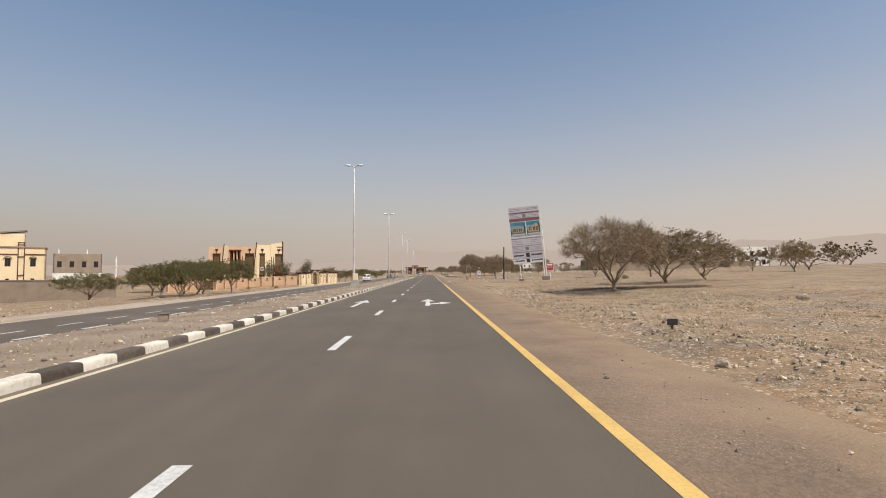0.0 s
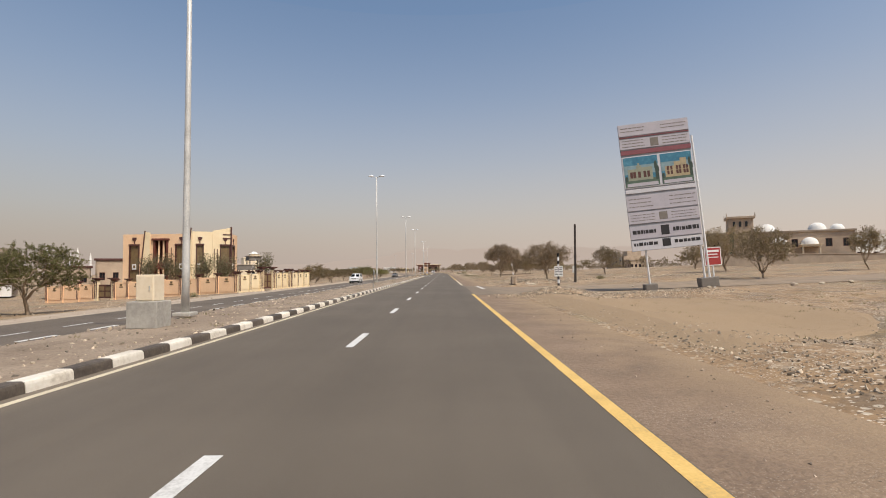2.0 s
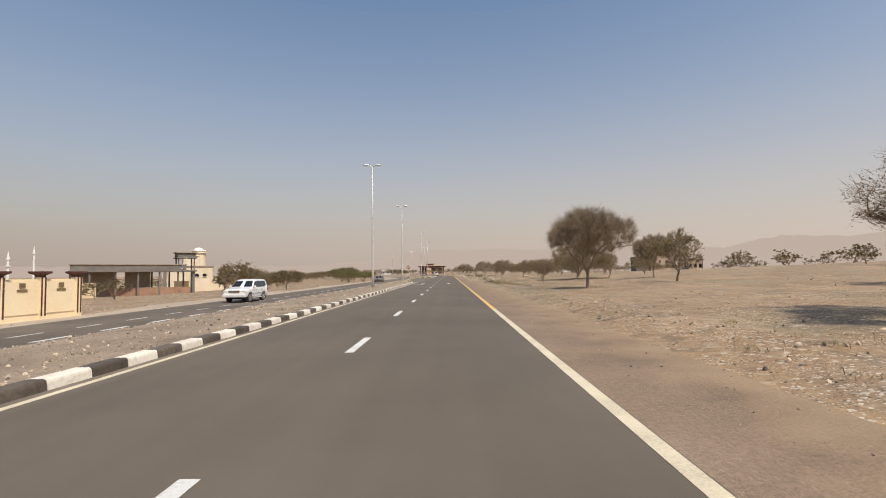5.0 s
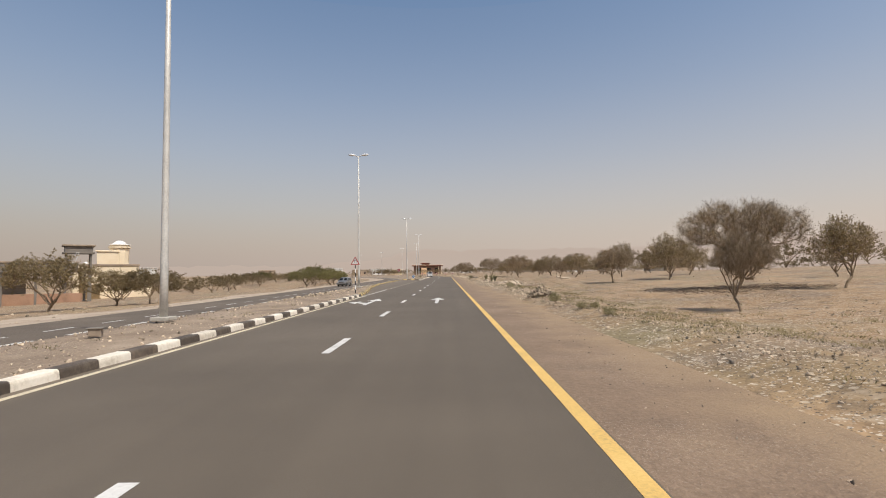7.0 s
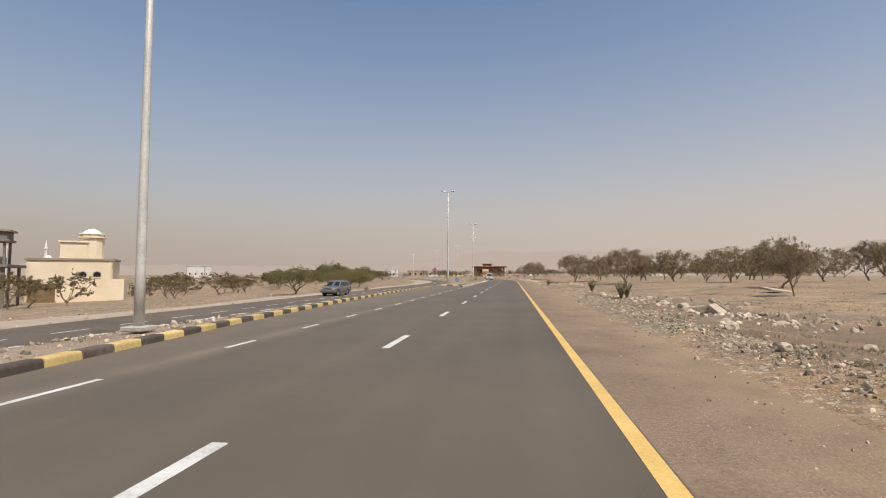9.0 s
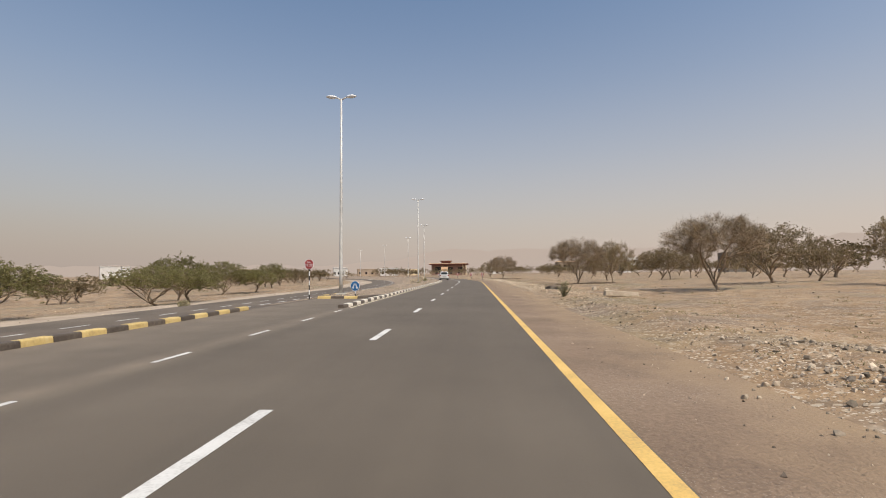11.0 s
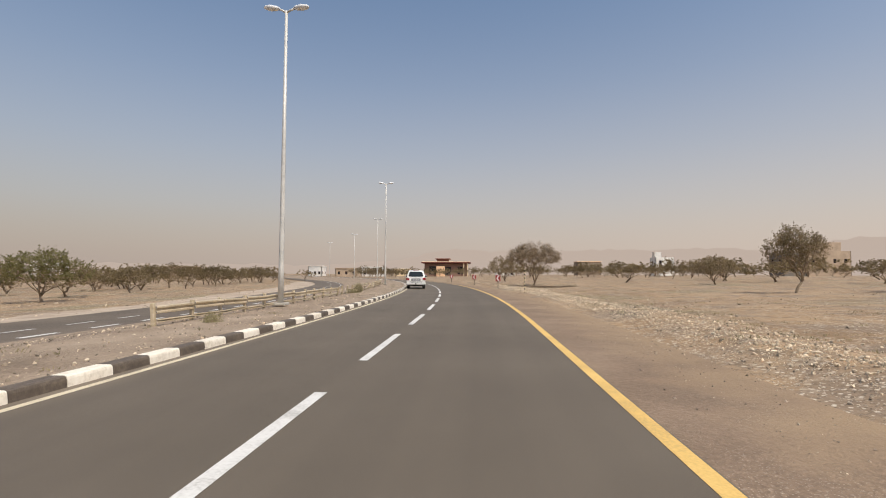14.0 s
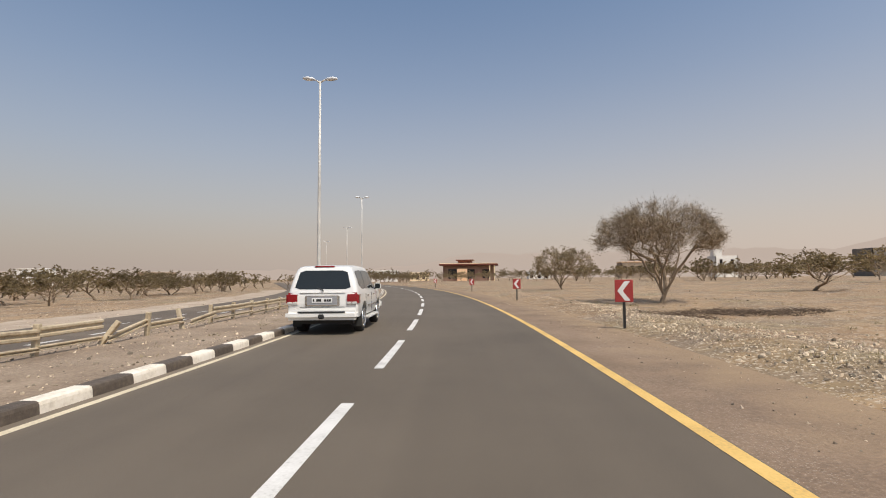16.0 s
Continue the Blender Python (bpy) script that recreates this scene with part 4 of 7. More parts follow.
belts = [(26, 70, 195, 330, 20), (22, 52, 240, 345, 12), (30, 120, 345, 480, 50), (8, 60, 400, 540, 34), (48, 110, 90, 140, 8), (70, 130, 190, 320, 22),
         (-130, -56, 320, 500, 38), (-120, -62, 262, 318, 16), (-60, -33, 395, 540, 24), (-115, -66, 165, 212, 8), (-110, -60, 345, 420, 14)]
for x0, x1, y0, y1, n in belts:
    for _ in range(n):
        x, y = rnd.uniform(x0, x1), rnd.uniform(y0, y1)
        o, s = beside(x, y)
        if -20 < o < 9 or (52 < x < 95 and 135 < y < 175):
            continue
        h, w = rnd.uniform(3.8, 5.2), rnd.uniform(6.0, 9.0)
        if 0 < x < 70 and 285 < y < 345:      # fewer and lower ones beside the bend
            if int(x * 10) % 3:
                continue
            h *= 0.8
        tree(x, y, h, w, near=0 < x < 42 and y < 330)
for k in range(16):      # a row of low trees before the house at the road's end
    tree(-44 + 4.1 * k + rnd.uniform(-1, 1), 474 + rnd.uniform(-5, 5), rnd.uniform(3.4, 4.6), rnd.uniform(6.5, 8.5), near=False)


# ---- broad-leaved trees behind the villa wall, bushes, weeds ----
def leafy(name, seed, height, spread, count, size, base_z, material, label, category, full=False):
    """Meshes of a loose broad-leaved crown on thin stems; a full one is leafy down to the ground."""
    rng = np.random.default_rng(seed)
    rndl = random.Random(seed)
    wood = bmesh.new()
    tips = []
    for k in range(7):
        a = math.tau * k / 7 + rndl.uniform(-0.3, 0.3)
        r = spread * rndl.uniform(0.15, 0.8)
        top = Vector((math.cos(a) * r, math.sin(a) * r, height * rndl.uniform(0.6, 0.95)))
        mid = Vector((top.x * 0.35, top.y * 0.35, height * 0.4))
        tube(wood, [(0, 0, -0.1), mid, top], [height * 0.02, height * 0.013, height * 0.005], 5, False)
        tips += [top, top.lerp(mid, 0.3), top.lerp(mid, 0.6)]
    me = bpy.data.meshes.new("stem")
    wood.normal_update()
    wood.to_mesh(me)
    wood.free()
    me.materials.append(BARK)
    c = np.array([tuple(t) for t in tips])
    q = c[rng.integers(0, len(c), count)] + rng.normal(0, 1, (count, 3)) * np.array([spread * 0.2, spread * 0.2, height * 0.1])
    if full:
        w = rng.normal(0, 1, (count, 3))
        w *= (rng.random(count) ** 0.3 / np.linalg.norm(w, axis=1))[:, None]
        w *= (1 + 0.25 * np.sin(5 * w[:, 0] + 2) * np.sin(4 * w[:, 1] + 1))[:, None]
        q = w * np.array([spread, spread, height * 0.62]) + np.array([0, 0, height * 0.35])
    q[:, 2] = np.clip(q[:, 2], base_z, height * 1.1)
    u = rng.normal(0, 1, (count, 3))
    u /= np.linalg.norm(u, axis=1)[:, None]
    v = np.cross(u, rng.normal(0, 1, (count, 3)))
    v /= np.linalg.norm(v, axis=1)[:, None] + 1e-6
    a, b = size * rng.uniform(0.7, 1.3, count)[:, None], size * 0.55 * rng.uniform(0.7, 1.3, count)[:, None]
    hexa = np.stack([q - u * a, q - u * a * 0.3 + v * b, q + u * a * 0.4 + v * b * 0.9, q + u * a, q + u * a * 0.4 - v * b * 0.9, q - u * a * 0.3 - v * b], 1).reshape(-1, 3)
    lm = mesh_of("foliage", hexa, [tuple(range(6 * i, 6 * i + 6)) for i in range(count)], material)
    t = thing(name, pose(0, 0, 0), label, category)
    part("stem", me, None, t)
    part("foliage", lm, None, t)
    return t


yard = leafy("garden_tree", 5, 5.4, 1.8, 1900, 0.10, 1.5, BROADLEAF, "grey-green garden tree behind the villa wall", "tree")
yard.matrix_basis = pose(-31.5, 122.5, -1.0)
for x, y, z in ((-37.5, 113.5, 40), (-33.5, 112.0, 110), (-43.0, 114.5, 200), (-47, 115, 300)):
    copy_thing(yard, pose(x, y, -1.4, 0, 0, z))


def milkweed():
    """Upright stems that fan out from the ground, with pairs of broad waxy leaves along them."""
    r = random.Random(8)
    t = thing("milkweed_bush", pose(0, 0, 0), "loose waxy grey-green milkweed bush on the verge", "bush")
    verts, faces = [], []
    for k in range(15):
        a, lean, h = math.tau * k / 15 + r.uniform(-0.3, 0.3), r.uniform(0.05, 0.75), r.uniform(0.55, 1.1)
        pts = [Vector((math.cos(a) * lean * h * (i / 5) ** 1.3, math.sin(a) * lean * h * (i / 5) ** 1.3, h * i / 5)) for i in range(6)]
        part("stem", tubes((pts, [0.016 - 0.0022 * i for i in range(6)]), sides=5), BARK, t)
        for i in range(2, 16):
            f = i / 15 * 5
            j = min(4, int(f))
            p = pts[j].lerp(pts[j + 1], f - j)
            for side in (0, math.pi):
                b = a + i * 1.57 + side + r.uniform(-0.3, 0.3)
                d = Vector((math.cos(b), math.sin(b), r.uniform(0.3, 1.0))).normalized()
                w = d.cross(Vector((0, 0, 1))).normalized()
                n, half = r.uniform(0.10, 0.17), r.uniform(0.04, 0.06)
                up = w.cross(d) * 0.012
                o = len(verts)
                verts += [p, p + d * n * 0.35 + w * half + up, p + d * n * 0.75 + w * half * 0.8 + up, p + d * n, p + d * n * 0.75 - w * half * 0.8 + up, p + d * n * 0.35 - w * half + up, p + d * n * 0.5]
                faces += [(o, o + 1, o + 6), (o + 1, o + 2, o + 6), (o + 2, o + 3, o + 6), (o + 3, o + 4, o + 6), (o + 4, o + 5, o + 6), (o + 5, o, o + 6)]
    part("foliage", mesh_of("foliage", verts, faces, GREEN), None, t)
    return t


bush = milkweed()
bush.matrix_basis = pose(5.0, 232.5, 0.02) @ Matrix.Diagonal((0.7, 0.7, 0.85, 1))
for x, y, z in ((6.0, 195.0, 60), (6.0, 204.3, 130), (6.6, 196.4, 220)):
    copy_thing(bush, pose(x, y, level(x, y), 0, 0, z))
dry = leafy("dry_bush", 9, 0.62, 0.52, 2200, 0.023, 0.02, BUSH, "dense dry olive bush on stony ground", "bush", full=True)
dry.matrix_basis = pose(5.6, 173.0, level(5.6, 173)) @ Matrix.Diagonal((0.7, 0.7, 0.7, 1))
for x, y, z, wide, tall in ((4.95, 152.6, 20, 0.75, 0.95), (4.95, 148.3, 10, 0.5, 0.45), (5.3, 147.9, 80, 0.55, 0.4), (5.0, 145.5, 10, 0.5, 0.5), (4.85, 156.3, 50, 0.5, 0.35), (-9.25, 300.2, 200, 1.0, 2.1), (-9.5, 299.0, 20, 1.3, 1.0), (-7.9, 277.0, 75, 0.8, 1.0), (17.0, 92.0, 140, 1.3, 1.0), (5.95, 169.9, 33, 0.6, 0.6), (6.4, 163.5, 33, 0.7, 0.6), (-31, 98, 0, 1.4, 1.2), (-36, 97, 60, 1.4, 1.2), (24, 60, 10, 1.3, 1.2), (-22, 242, 30, 1.3, 1.2)):
    copy_thing(dry, pose(x, y, level(x, y) + 0.03, 0, 0, z) @ Matrix.Diagonal((wide, wide, tall, 1)))


# ---- loose stones and weeds ----
PHI = (1 + 5 ** 0.5) / 2
ROCK_V = np.array([(x, y, z) for a in (-1, 1) for b in (-PHI, PHI) for x, y, z in ((a, b, 0), (0, a, b), (b, 0, a))], float) * 0.29
ROCK_F = []
_near = lambda i, j: abs(np.linalg.norm(ROCK_V[i] - ROCK_V[j]) - 0.58) < 0.01
for i in range(12):
    for j in range(i + 1, 12):
        for k in range(j + 1, 12):
            if _near(i, j) and _near(j, k) and _near(i, k):
                out = np.dot(np.cross(ROCK_V[j] - ROCK_V[i], ROCK_V[k] - ROCK_V[i]), ROCK_V[i]) > 0
                ROCK_F.append((i, j, k) if out else (i, k, j))


CHIP_V = np.array([(1, 0, 0), (-1, 0, 0), (0, 1, 0), (0, -1, 0), (0, 0, 1), (0, 0, -1)], float) * 0.55
CHIP_F = [(0, 2, 4), (2, 1, 4), (1, 3, 4), (3, 0, 4), (2, 0, 5), (1, 2, 5), (3, 1, 5), (0, 3, 5)]


def stones(name, places, sizes, material, label, seed, chips=True):
    """Many small broken stones as one heap; chips are the small, sharp ones."""
    rng = np.random.default_rng(seed)
    places, sizes = np.asarray(places), np.asarray(sizes)
    if chips and (sizes > 0.065).any() and (sizes <= 0.065).any():      # the larger ones are rounder lumps
        big = sizes > 0.065
        stones(name, places[big], sizes[big], material, label, seed + 50, False)
        places, sizes = places[~big], sizes[~big]
    shape, tris = (CHIP_V, CHIP_F) if chips else (ROCK_V, ROCK_F)
    m = len(shape)
    n = len(places)
    v = shape[None] * (1 + rng.uniform(-0.28, 0.28, (n, m, 3))) + rng.uniform(-0.12, 0.12, (n, m, 3))
    v *= (np.asarray(sizes)[:, None] * rng.uniform(0.6, 1.3, (n, 3)) * np.array([1, 1, 0.7]))[:, None, :]
    for i, j in ((0, 2), (1, 2), (0, 1)):      # tumbled about all three axes
        a = rng.uniform(0, math.tau, n)
        c, s = np.cos(a)[:, None], np.sin(a)[:, None]
        v[..., i], v[..., j] = v[..., i] * c - v[..., j] * s, v[..., i] * s + v[..., j] * c
    v = v + np.asarray(places)[:, None, :]
    faces = [tuple(m * i + k for k in f) for i in range(n) for f in tris]
    return tagged(part(name, mesh_of(name, v.reshape(-1, 3), faces, material), None), label, "stones", kind="stuff")


rng = np.random.default_rng(3)


def sow(n, s0, s1, off, size, lift=0.0, clump=0.0, skip=None):
    """Places along the road; off gives the offset, size the diameter."""
    places, sizes = [], []
    while len(places) < n:
        s, o, d = rng.uniform(s0, s1), off(), size()
        if clump and noise.noise((o * 0.5, s * clump, 5.0)) < rng.uniform(-0.5, 0.35):
            continue
        if skip and skip(s, o):
            continue
        p = road(s, o)
        places.append((p.x, p.y, (relief(o, s) if lift == 0.0 else left_level(o, s)) + d * 0.10))
        sizes.append(d)
    return places, sizes


junction = lambda s, o: 44 < s < 84
mixed = lambda lo, hi: (lambda: lo + (hi - lo) * rng.random() ** 2.2)
small = lambda lo, hi: (lambda: lo + (hi - lo) * rng.random() ** 4)
stones("windrow_stones", *sow(17000, 0, 350, lambda: 4.1 + abs(rng.normal(0.6, 1.4)), small(0.02, 0.085), clump=0.09, skip=junction), RUBBLE, "pale broken stones in a bank along the verge", 1)
stones("rubble_bank", *sow(3600, 158, 216, lambda: rng.normal(6.2, 1.2), small(0.025, 0.125), clump=0.15), RUBBLE, "heaped rubble and broken stones on the verge", 2, False)
stones("plain_stones", *sow(7000, 2, 345, lambda: 5 + 30 * rng.random() ** 1.8, small(0.025, 0.12), clump=0.05, skip=junction), RUBBLE, "scattered stones on the desert plain", 4)
stones("shoulder_gravel", *sow(11000, 2, 340, lambda: rng.uniform(2.0, 4.6), small(0.012, 0.055)), PEBBLE, "fine gravel on the road shoulder", 5)
stones("layby_stones", *sow(4500, 43, 69, lambda: 4.0 + 9 * rng.random() ** 1.3, mixed(0.014, 0.06), clump=0.15), RUBBLE, "gravel strewn over hard-packed dirt", 28)
stones("shoulder_pebbles", *sow(9000, 120, 330, lambda: 4.5 - 1.9 * rng.random() ** 1.6, small(0.016, 0.05), clump=0.12), RUBBLE, "pale pebbles strewn over the outer shoulder", 25)
stones("median_rubble", *sow(14000, 4, 222, lambda: -5.8 - 7.0 * rng.random() ** 1.3, mixed(0.018, 0.085), lift=0.085, skip=lambda s, o: o > left_kerb(s) - 0.3), RUBBLE, "broken stones lying on the median", 6)
stones("median_rubble_beyond", *sow(9000, 240, 345, lambda: -5.8 - 7.6 * rng.random() ** 1.3, mixed(0.018, 0.075), lift=0.085), RUBBLE, "broken stones lying on the median", 7)
stones("west_stones", *sow(6000, 10, 370, lambda: -21.6 - 26 * rng.random() ** 1.8, mixed(0.03, 0.17), clump=0.06), RUBBLE, "scattered stones beside the far carriageway", 8)
stones("mound_stones", *sow(2600, 87.5, 93, lambda: rng.normal(9.8, 2.0), small(0.03, 0.17)), RUBBLE, "low heap of broken stones near the junction", 9, False)
stones("bank_stones", *sow(1800, 92, 98, lambda: 13 + 16 * rng.random(), small(0.03, 0.2)), RUBBLE, "low ridge of broken stones near the junction", 10, False)
stones("pale_windrow", *sow(19000, 236, 324, lambda: 4.5 + abs(rng.normal(0.9, 1.4)), small(0.025, 0.078), clump=0.12), PALE_RUBBLE, "bank of pale broken stones along the bend", 12)
stones("verge_rubble", *sow(6000, 150, 214, lambda: 4.5 + abs(rng.normal(0.35, 0.6)), small(0.022, 0.10), clump=0.2), RUBBLE, "pale rubble lining the road shoulder", 13)
stones("stony_field", *sow(17000, 126, 176, lambda: 5 + 11 * rng.random() ** 1.2, mixed(0.016, 0.06), clump=0.05), RUBBLE, "pebbles strewn over the plain under the acacias", 14)
stones("stony_edge", *sow(12000, 0, 50, lambda: 4.4 + 10 * rng.random() ** 1.4, mixed(0.018, 0.075), clump=0.07), RUBBLE, "pale pebbles at the edge of the shoulder", 15)
pile = [(5.1 + 0.42 * rng.normal(), 156.6 + 0.45 * rng.normal()) for _ in range(160)]
stones("stone_pile", [(x, y, level(x, y) + 0.05 + 0.55 * math.exp(-((x - 5.1) ** 2 + (y - 156.6) ** 2) / 0.35) * rng.uniform(0.3, 1)) for x, y in pile], [rng.uniform(0.05, 0.15) for _ in pile], RUBBLE, "small pile of dark and pale stones on the verge", 16, False)
stones("kerbside_rubble", *sow(700, 160, 184, lambda: -8.0 - 4.0 * rng.random(), small(0.04, 0.22), lift=0.085, skip=lambda s, o: o > left_kerb(s) - 0.3), RUBBLE, "broken concrete and stones round a lamp on the median", 18)
stones("nose_rubble", [(x, y, 0.125) for x, y in [(-6.6 - 2.6 * rng.random(), 236.2 + 4 * rng.random()) for _ in range(420)]], [mixed(0.02, 0.08)() for _ in range(420)], RUBBLE, "stones on the head of the median", 19)
stones("ditch_rubble", *sow(700, 182, 200, lambda: rng.normal(7.9, 1.0), mixed(0.05, 0.26), clump=0.3), STONE_HEAP, "heap of larger pale stones in the ditch", 27, False)
stones("pit_stones", *sow(1800, 62, 68.5, lambda: 6.0 + 9 * rng.random(), mixed(0.02, 0.10)), RUBBLE, "broken stones at the junction corner", 11, False)

mound = [(6.5 + 1.5 * rng.normal(), 66.3 + 1.3 * rng.normal()) for _ in range(2600)]
stones("mound_rubble", [(x, y, level(x, y) + 0.02) for x, y in mound if y < 70], [mixed(0.025, 0.10)() for x, y in mound if y < 70], RUBBLE, "mound of pale broken stones round the notice post", 23)


def tufts(name, places, label, seed):
    """Thin dry blades in small tufts."""
    r = np.random.default_rng(seed)
    verts, faces = [], []
    for x, y, z in places:
        h = r.uniform(0.04, 0.12)
        for _ in range(14):
            a, t = r.uniform(0, math.tau), r.uniform(0.4, 1.4)
            bx, by = x + r.normal(0, 0.12), y + r.normal(0, 0.12)
            w = 0.008
            i = len(verts)
            verts += [(bx - w * math.sin(a), by + w * math.cos(a), z), (bx + w * math.sin(a), by - w * math.cos(a), z), (bx + math.cos(a) * t * h, by + math.sin(a) * t * h, z + h * r.uniform(0.6, 1))]
            faces.append((i, i + 1, i + 2))
    return tagged(part(name, mesh_of(name, verts, faces, WEED), None), label, "weeds", kind="stuff")


tufts("verge_weeds", sow(800, 4, 335, lambda: 4.6 + abs(rng.normal(0, 4.5)), small(0.1, 0.1), clump=0.04, skip=junction)[0], "dry yellow-green weeds on the verge", 3)
tufts("ditch_weeds", sow(900, 140, 190, lambda: 5.0 + abs(rng.normal(1.5, 2.2)), small(0.1, 0.1), clump=0.1)[0], "olive weeds in the roadside ditch", 6)
tufts("plain_weeds", sow(700, 0, 60, lambda: 6 + 16 * rng.random() ** 1.3, small(0.1, 0.1), clump=0.06)[0], "low olive weeds among pebbles", 11)
tufts("bend_weeds", sow(700, 140, 330, lambda: 7 + 9 * rng.random() ** 1.2, small(0.1, 0.1), clump=0.05)[0], "low olive weeds on the stony plain", 12)
tufts("median_weeds", sow(220, 4, 340, lambda: rng.uniform(-9, -6), small(0.1, 0.1), lift=0.085, clump=0.1, skip=lambda s, o: 224 < s < 238 or o > left_kerb(s) - 0.3)[0], "dry weeds on the stony median", 8)


def brushwood(name, cx, cy, rx, ry, count, label, seed):
    """Dead twigs and thorn branches strewn over the ground."""
    r = np.random.default_rng(seed)
    verts, faces = [], []
    for _ in range(count):
        turn, far = r.uniform(0, math.tau), r.random() ** 0.7 * 1.5
        x, y = cx + rx * far * math.cos(turn), cy + ry * far * math.sin(turn)
        a, n, w = r.uniform(0, math.tau), r.uniform(0.1, 0.5), r.uniform(0.005, 0.011)
        z = level(x, y) + r.uniform(0.01, 0.09)
        dx, dy = math.cos(a), math.sin(a)
        i = len(verts)
        verts += [(x - dy * w, y + dx * w, z - 0.01), (x + dy * w, y - dx * w, z - 0.01), (x, y, z + w), (x + dx * n, y + dy * n, z + r.uniform(-0.02, 0.16))]
        faces += [(i, i + 1, i + 3), (i + 1, i + 2, i + 3), (i + 2, i, i + 3)]
    return tagged(part(name, mesh_of(name, verts, faces, DEADWOOD), None), label, "brushwood", kind="stuff")


DEADWOOD = islands("dead_thorn_wood", (0.115, 0.078, 0.05), 0.4)
brushwood("brushwood", 8.2, 319.6, 1.9, 1.1, 1500, "dead thorn branches heaped below an acacia", 31)
brushwood("brushwood", 4.6, 317.0, 1.0, 0.5, 250, "dead thorn branches beside the road", 32)
brushwood("brushwood", 14.8, 35.0, 3.6, 1.5, 2600, "dead twigs strewn in the shade of acacias", 33)
brushwood("brushwood", 16.6, 158.6, 3.4, 2.2, 1500, "dead twigs strewn below acacias", 34)
brushwood("brushwood", 5.1, 156.5, 0.45, 0.4, 420, "dead thorn twigs on a stone pile", 35)
brushwood("brushwood", 12.6, 262.0, 2.4, 1.6, 1500, "dead twigs strewn below acacias", 36)


def boulder(x, y, size, seed):
    bm = bmesh.new()
    bmesh.ops.create_icosphere(bm, subdivisions=2, radius=0.5)
    for v in bm.verts:
        k = 1 + 0.45 * noise.noise(v.co * 2.2 + Vector((seed, 0, 0))) + 0.15 * noise.noise(v.co * 6 + Vector((0, seed, 0)))
        v.co *= k
        v.co.z *= 0.75
    me = bpy.data.meshes.new("boulder")
    bm.normal_update()
    bm.to_mesh(me)
    bm.free()
    me.materials.append(STONE)
    ob = new("boulder", me)
    ob.matrix_basis = pose(x, y, level(x, y) + size * 0.2, 0, 0, seed * 57) @ Matrix.Diagonal((size, size * 0.85, size * 0.9, 1))
    return tagged(ob, "large pale limestone boulder on the verge", "boulder", "boulders on the verge")


for i, (x, y, d) in enumerate([(5.75, 198.8, 0.75), (7.1, 189.0, 0.7), (7.6, 193.2, 0.6), (7.9, 194.4, 0.55), (8.1, 195.6, 0.5), (6.5, 187.0, 0.5), (5.6, 181.2, 0.5), (6.2, 183.0, 0.45), (14.85, 19.3, 0.6), (14.3, 25.5, 0.4), (4.3, 7.4, 0.3), (6.9, 7.0, 0.4), (5.2, 172.5, 0.4), (5.4, 160.0, 0.4), (6.0, 176.6, 0.45), (7.0, 178.9, 0.4), (7.4, 200.5, 0.5), (8.4, 199.0, 0.55), (6.3, 186.0, 0.42), (9.8, 242.1, 0.45), (5.9, 14.5, 0.3), (8.3, 86.3, 0.4), (5.6, 11.6, 0.32), (13.8, 74.5, 0.3), (15.0, 66.3, 0.35), (5.1, 178.0, 0.35), (20.0, 66.5, 0.5), (22.0, 67.0, 0.45), (24.0, 67.3, 0.5)]):
    boulder(x, y, d * 0.72, i + 1)


def slab(x, y, m, size, label, material=CONCRETE):
    bm = bmesh.new()
    box(bm, -size[0] / 2, size[0] / 2, -size[1] / 2, size[1] / 2, 0, size[2], bevel=0.02)
    for v in bm.verts:
        v.co += Vector((noise.noise(v.co * 3), noise.noise(v.co * 3 + Vector((5, 0, 0))), 0)) * 0.06
    ob = part("concrete_slab", bm, material)
    ob.matrix_basis = m
    return tagged(ob, label, "slab")


for o, s, tilt, lean, turn, size in ((8.98, 242.2, 2, -3, 12, (0.28, 0.24, 0.26)), (8.7, 235.0, 0, 4, 5, (1.9, 0.5, 0.3)), (7.9, 187.6, 38, 0, 62, (1.5, 1.0, 0.12)), (8.6, 189.4, 30, 12, 58, (1.4, 0.8, 0.12)), (17.6, 203.0, 12, 6, 30, (3.0, 0.8, 0.14)), (8.3, 86.2, 10, 4, 10, (0.9, 0.5, 0.12))):
    slab(o, s, pose(o, s, level(o, s) + 0.02 + 0.12 * (tilt < 0), tilt, lean, turn), size, "broken concrete slab lying tilted in the rubble", STONE)


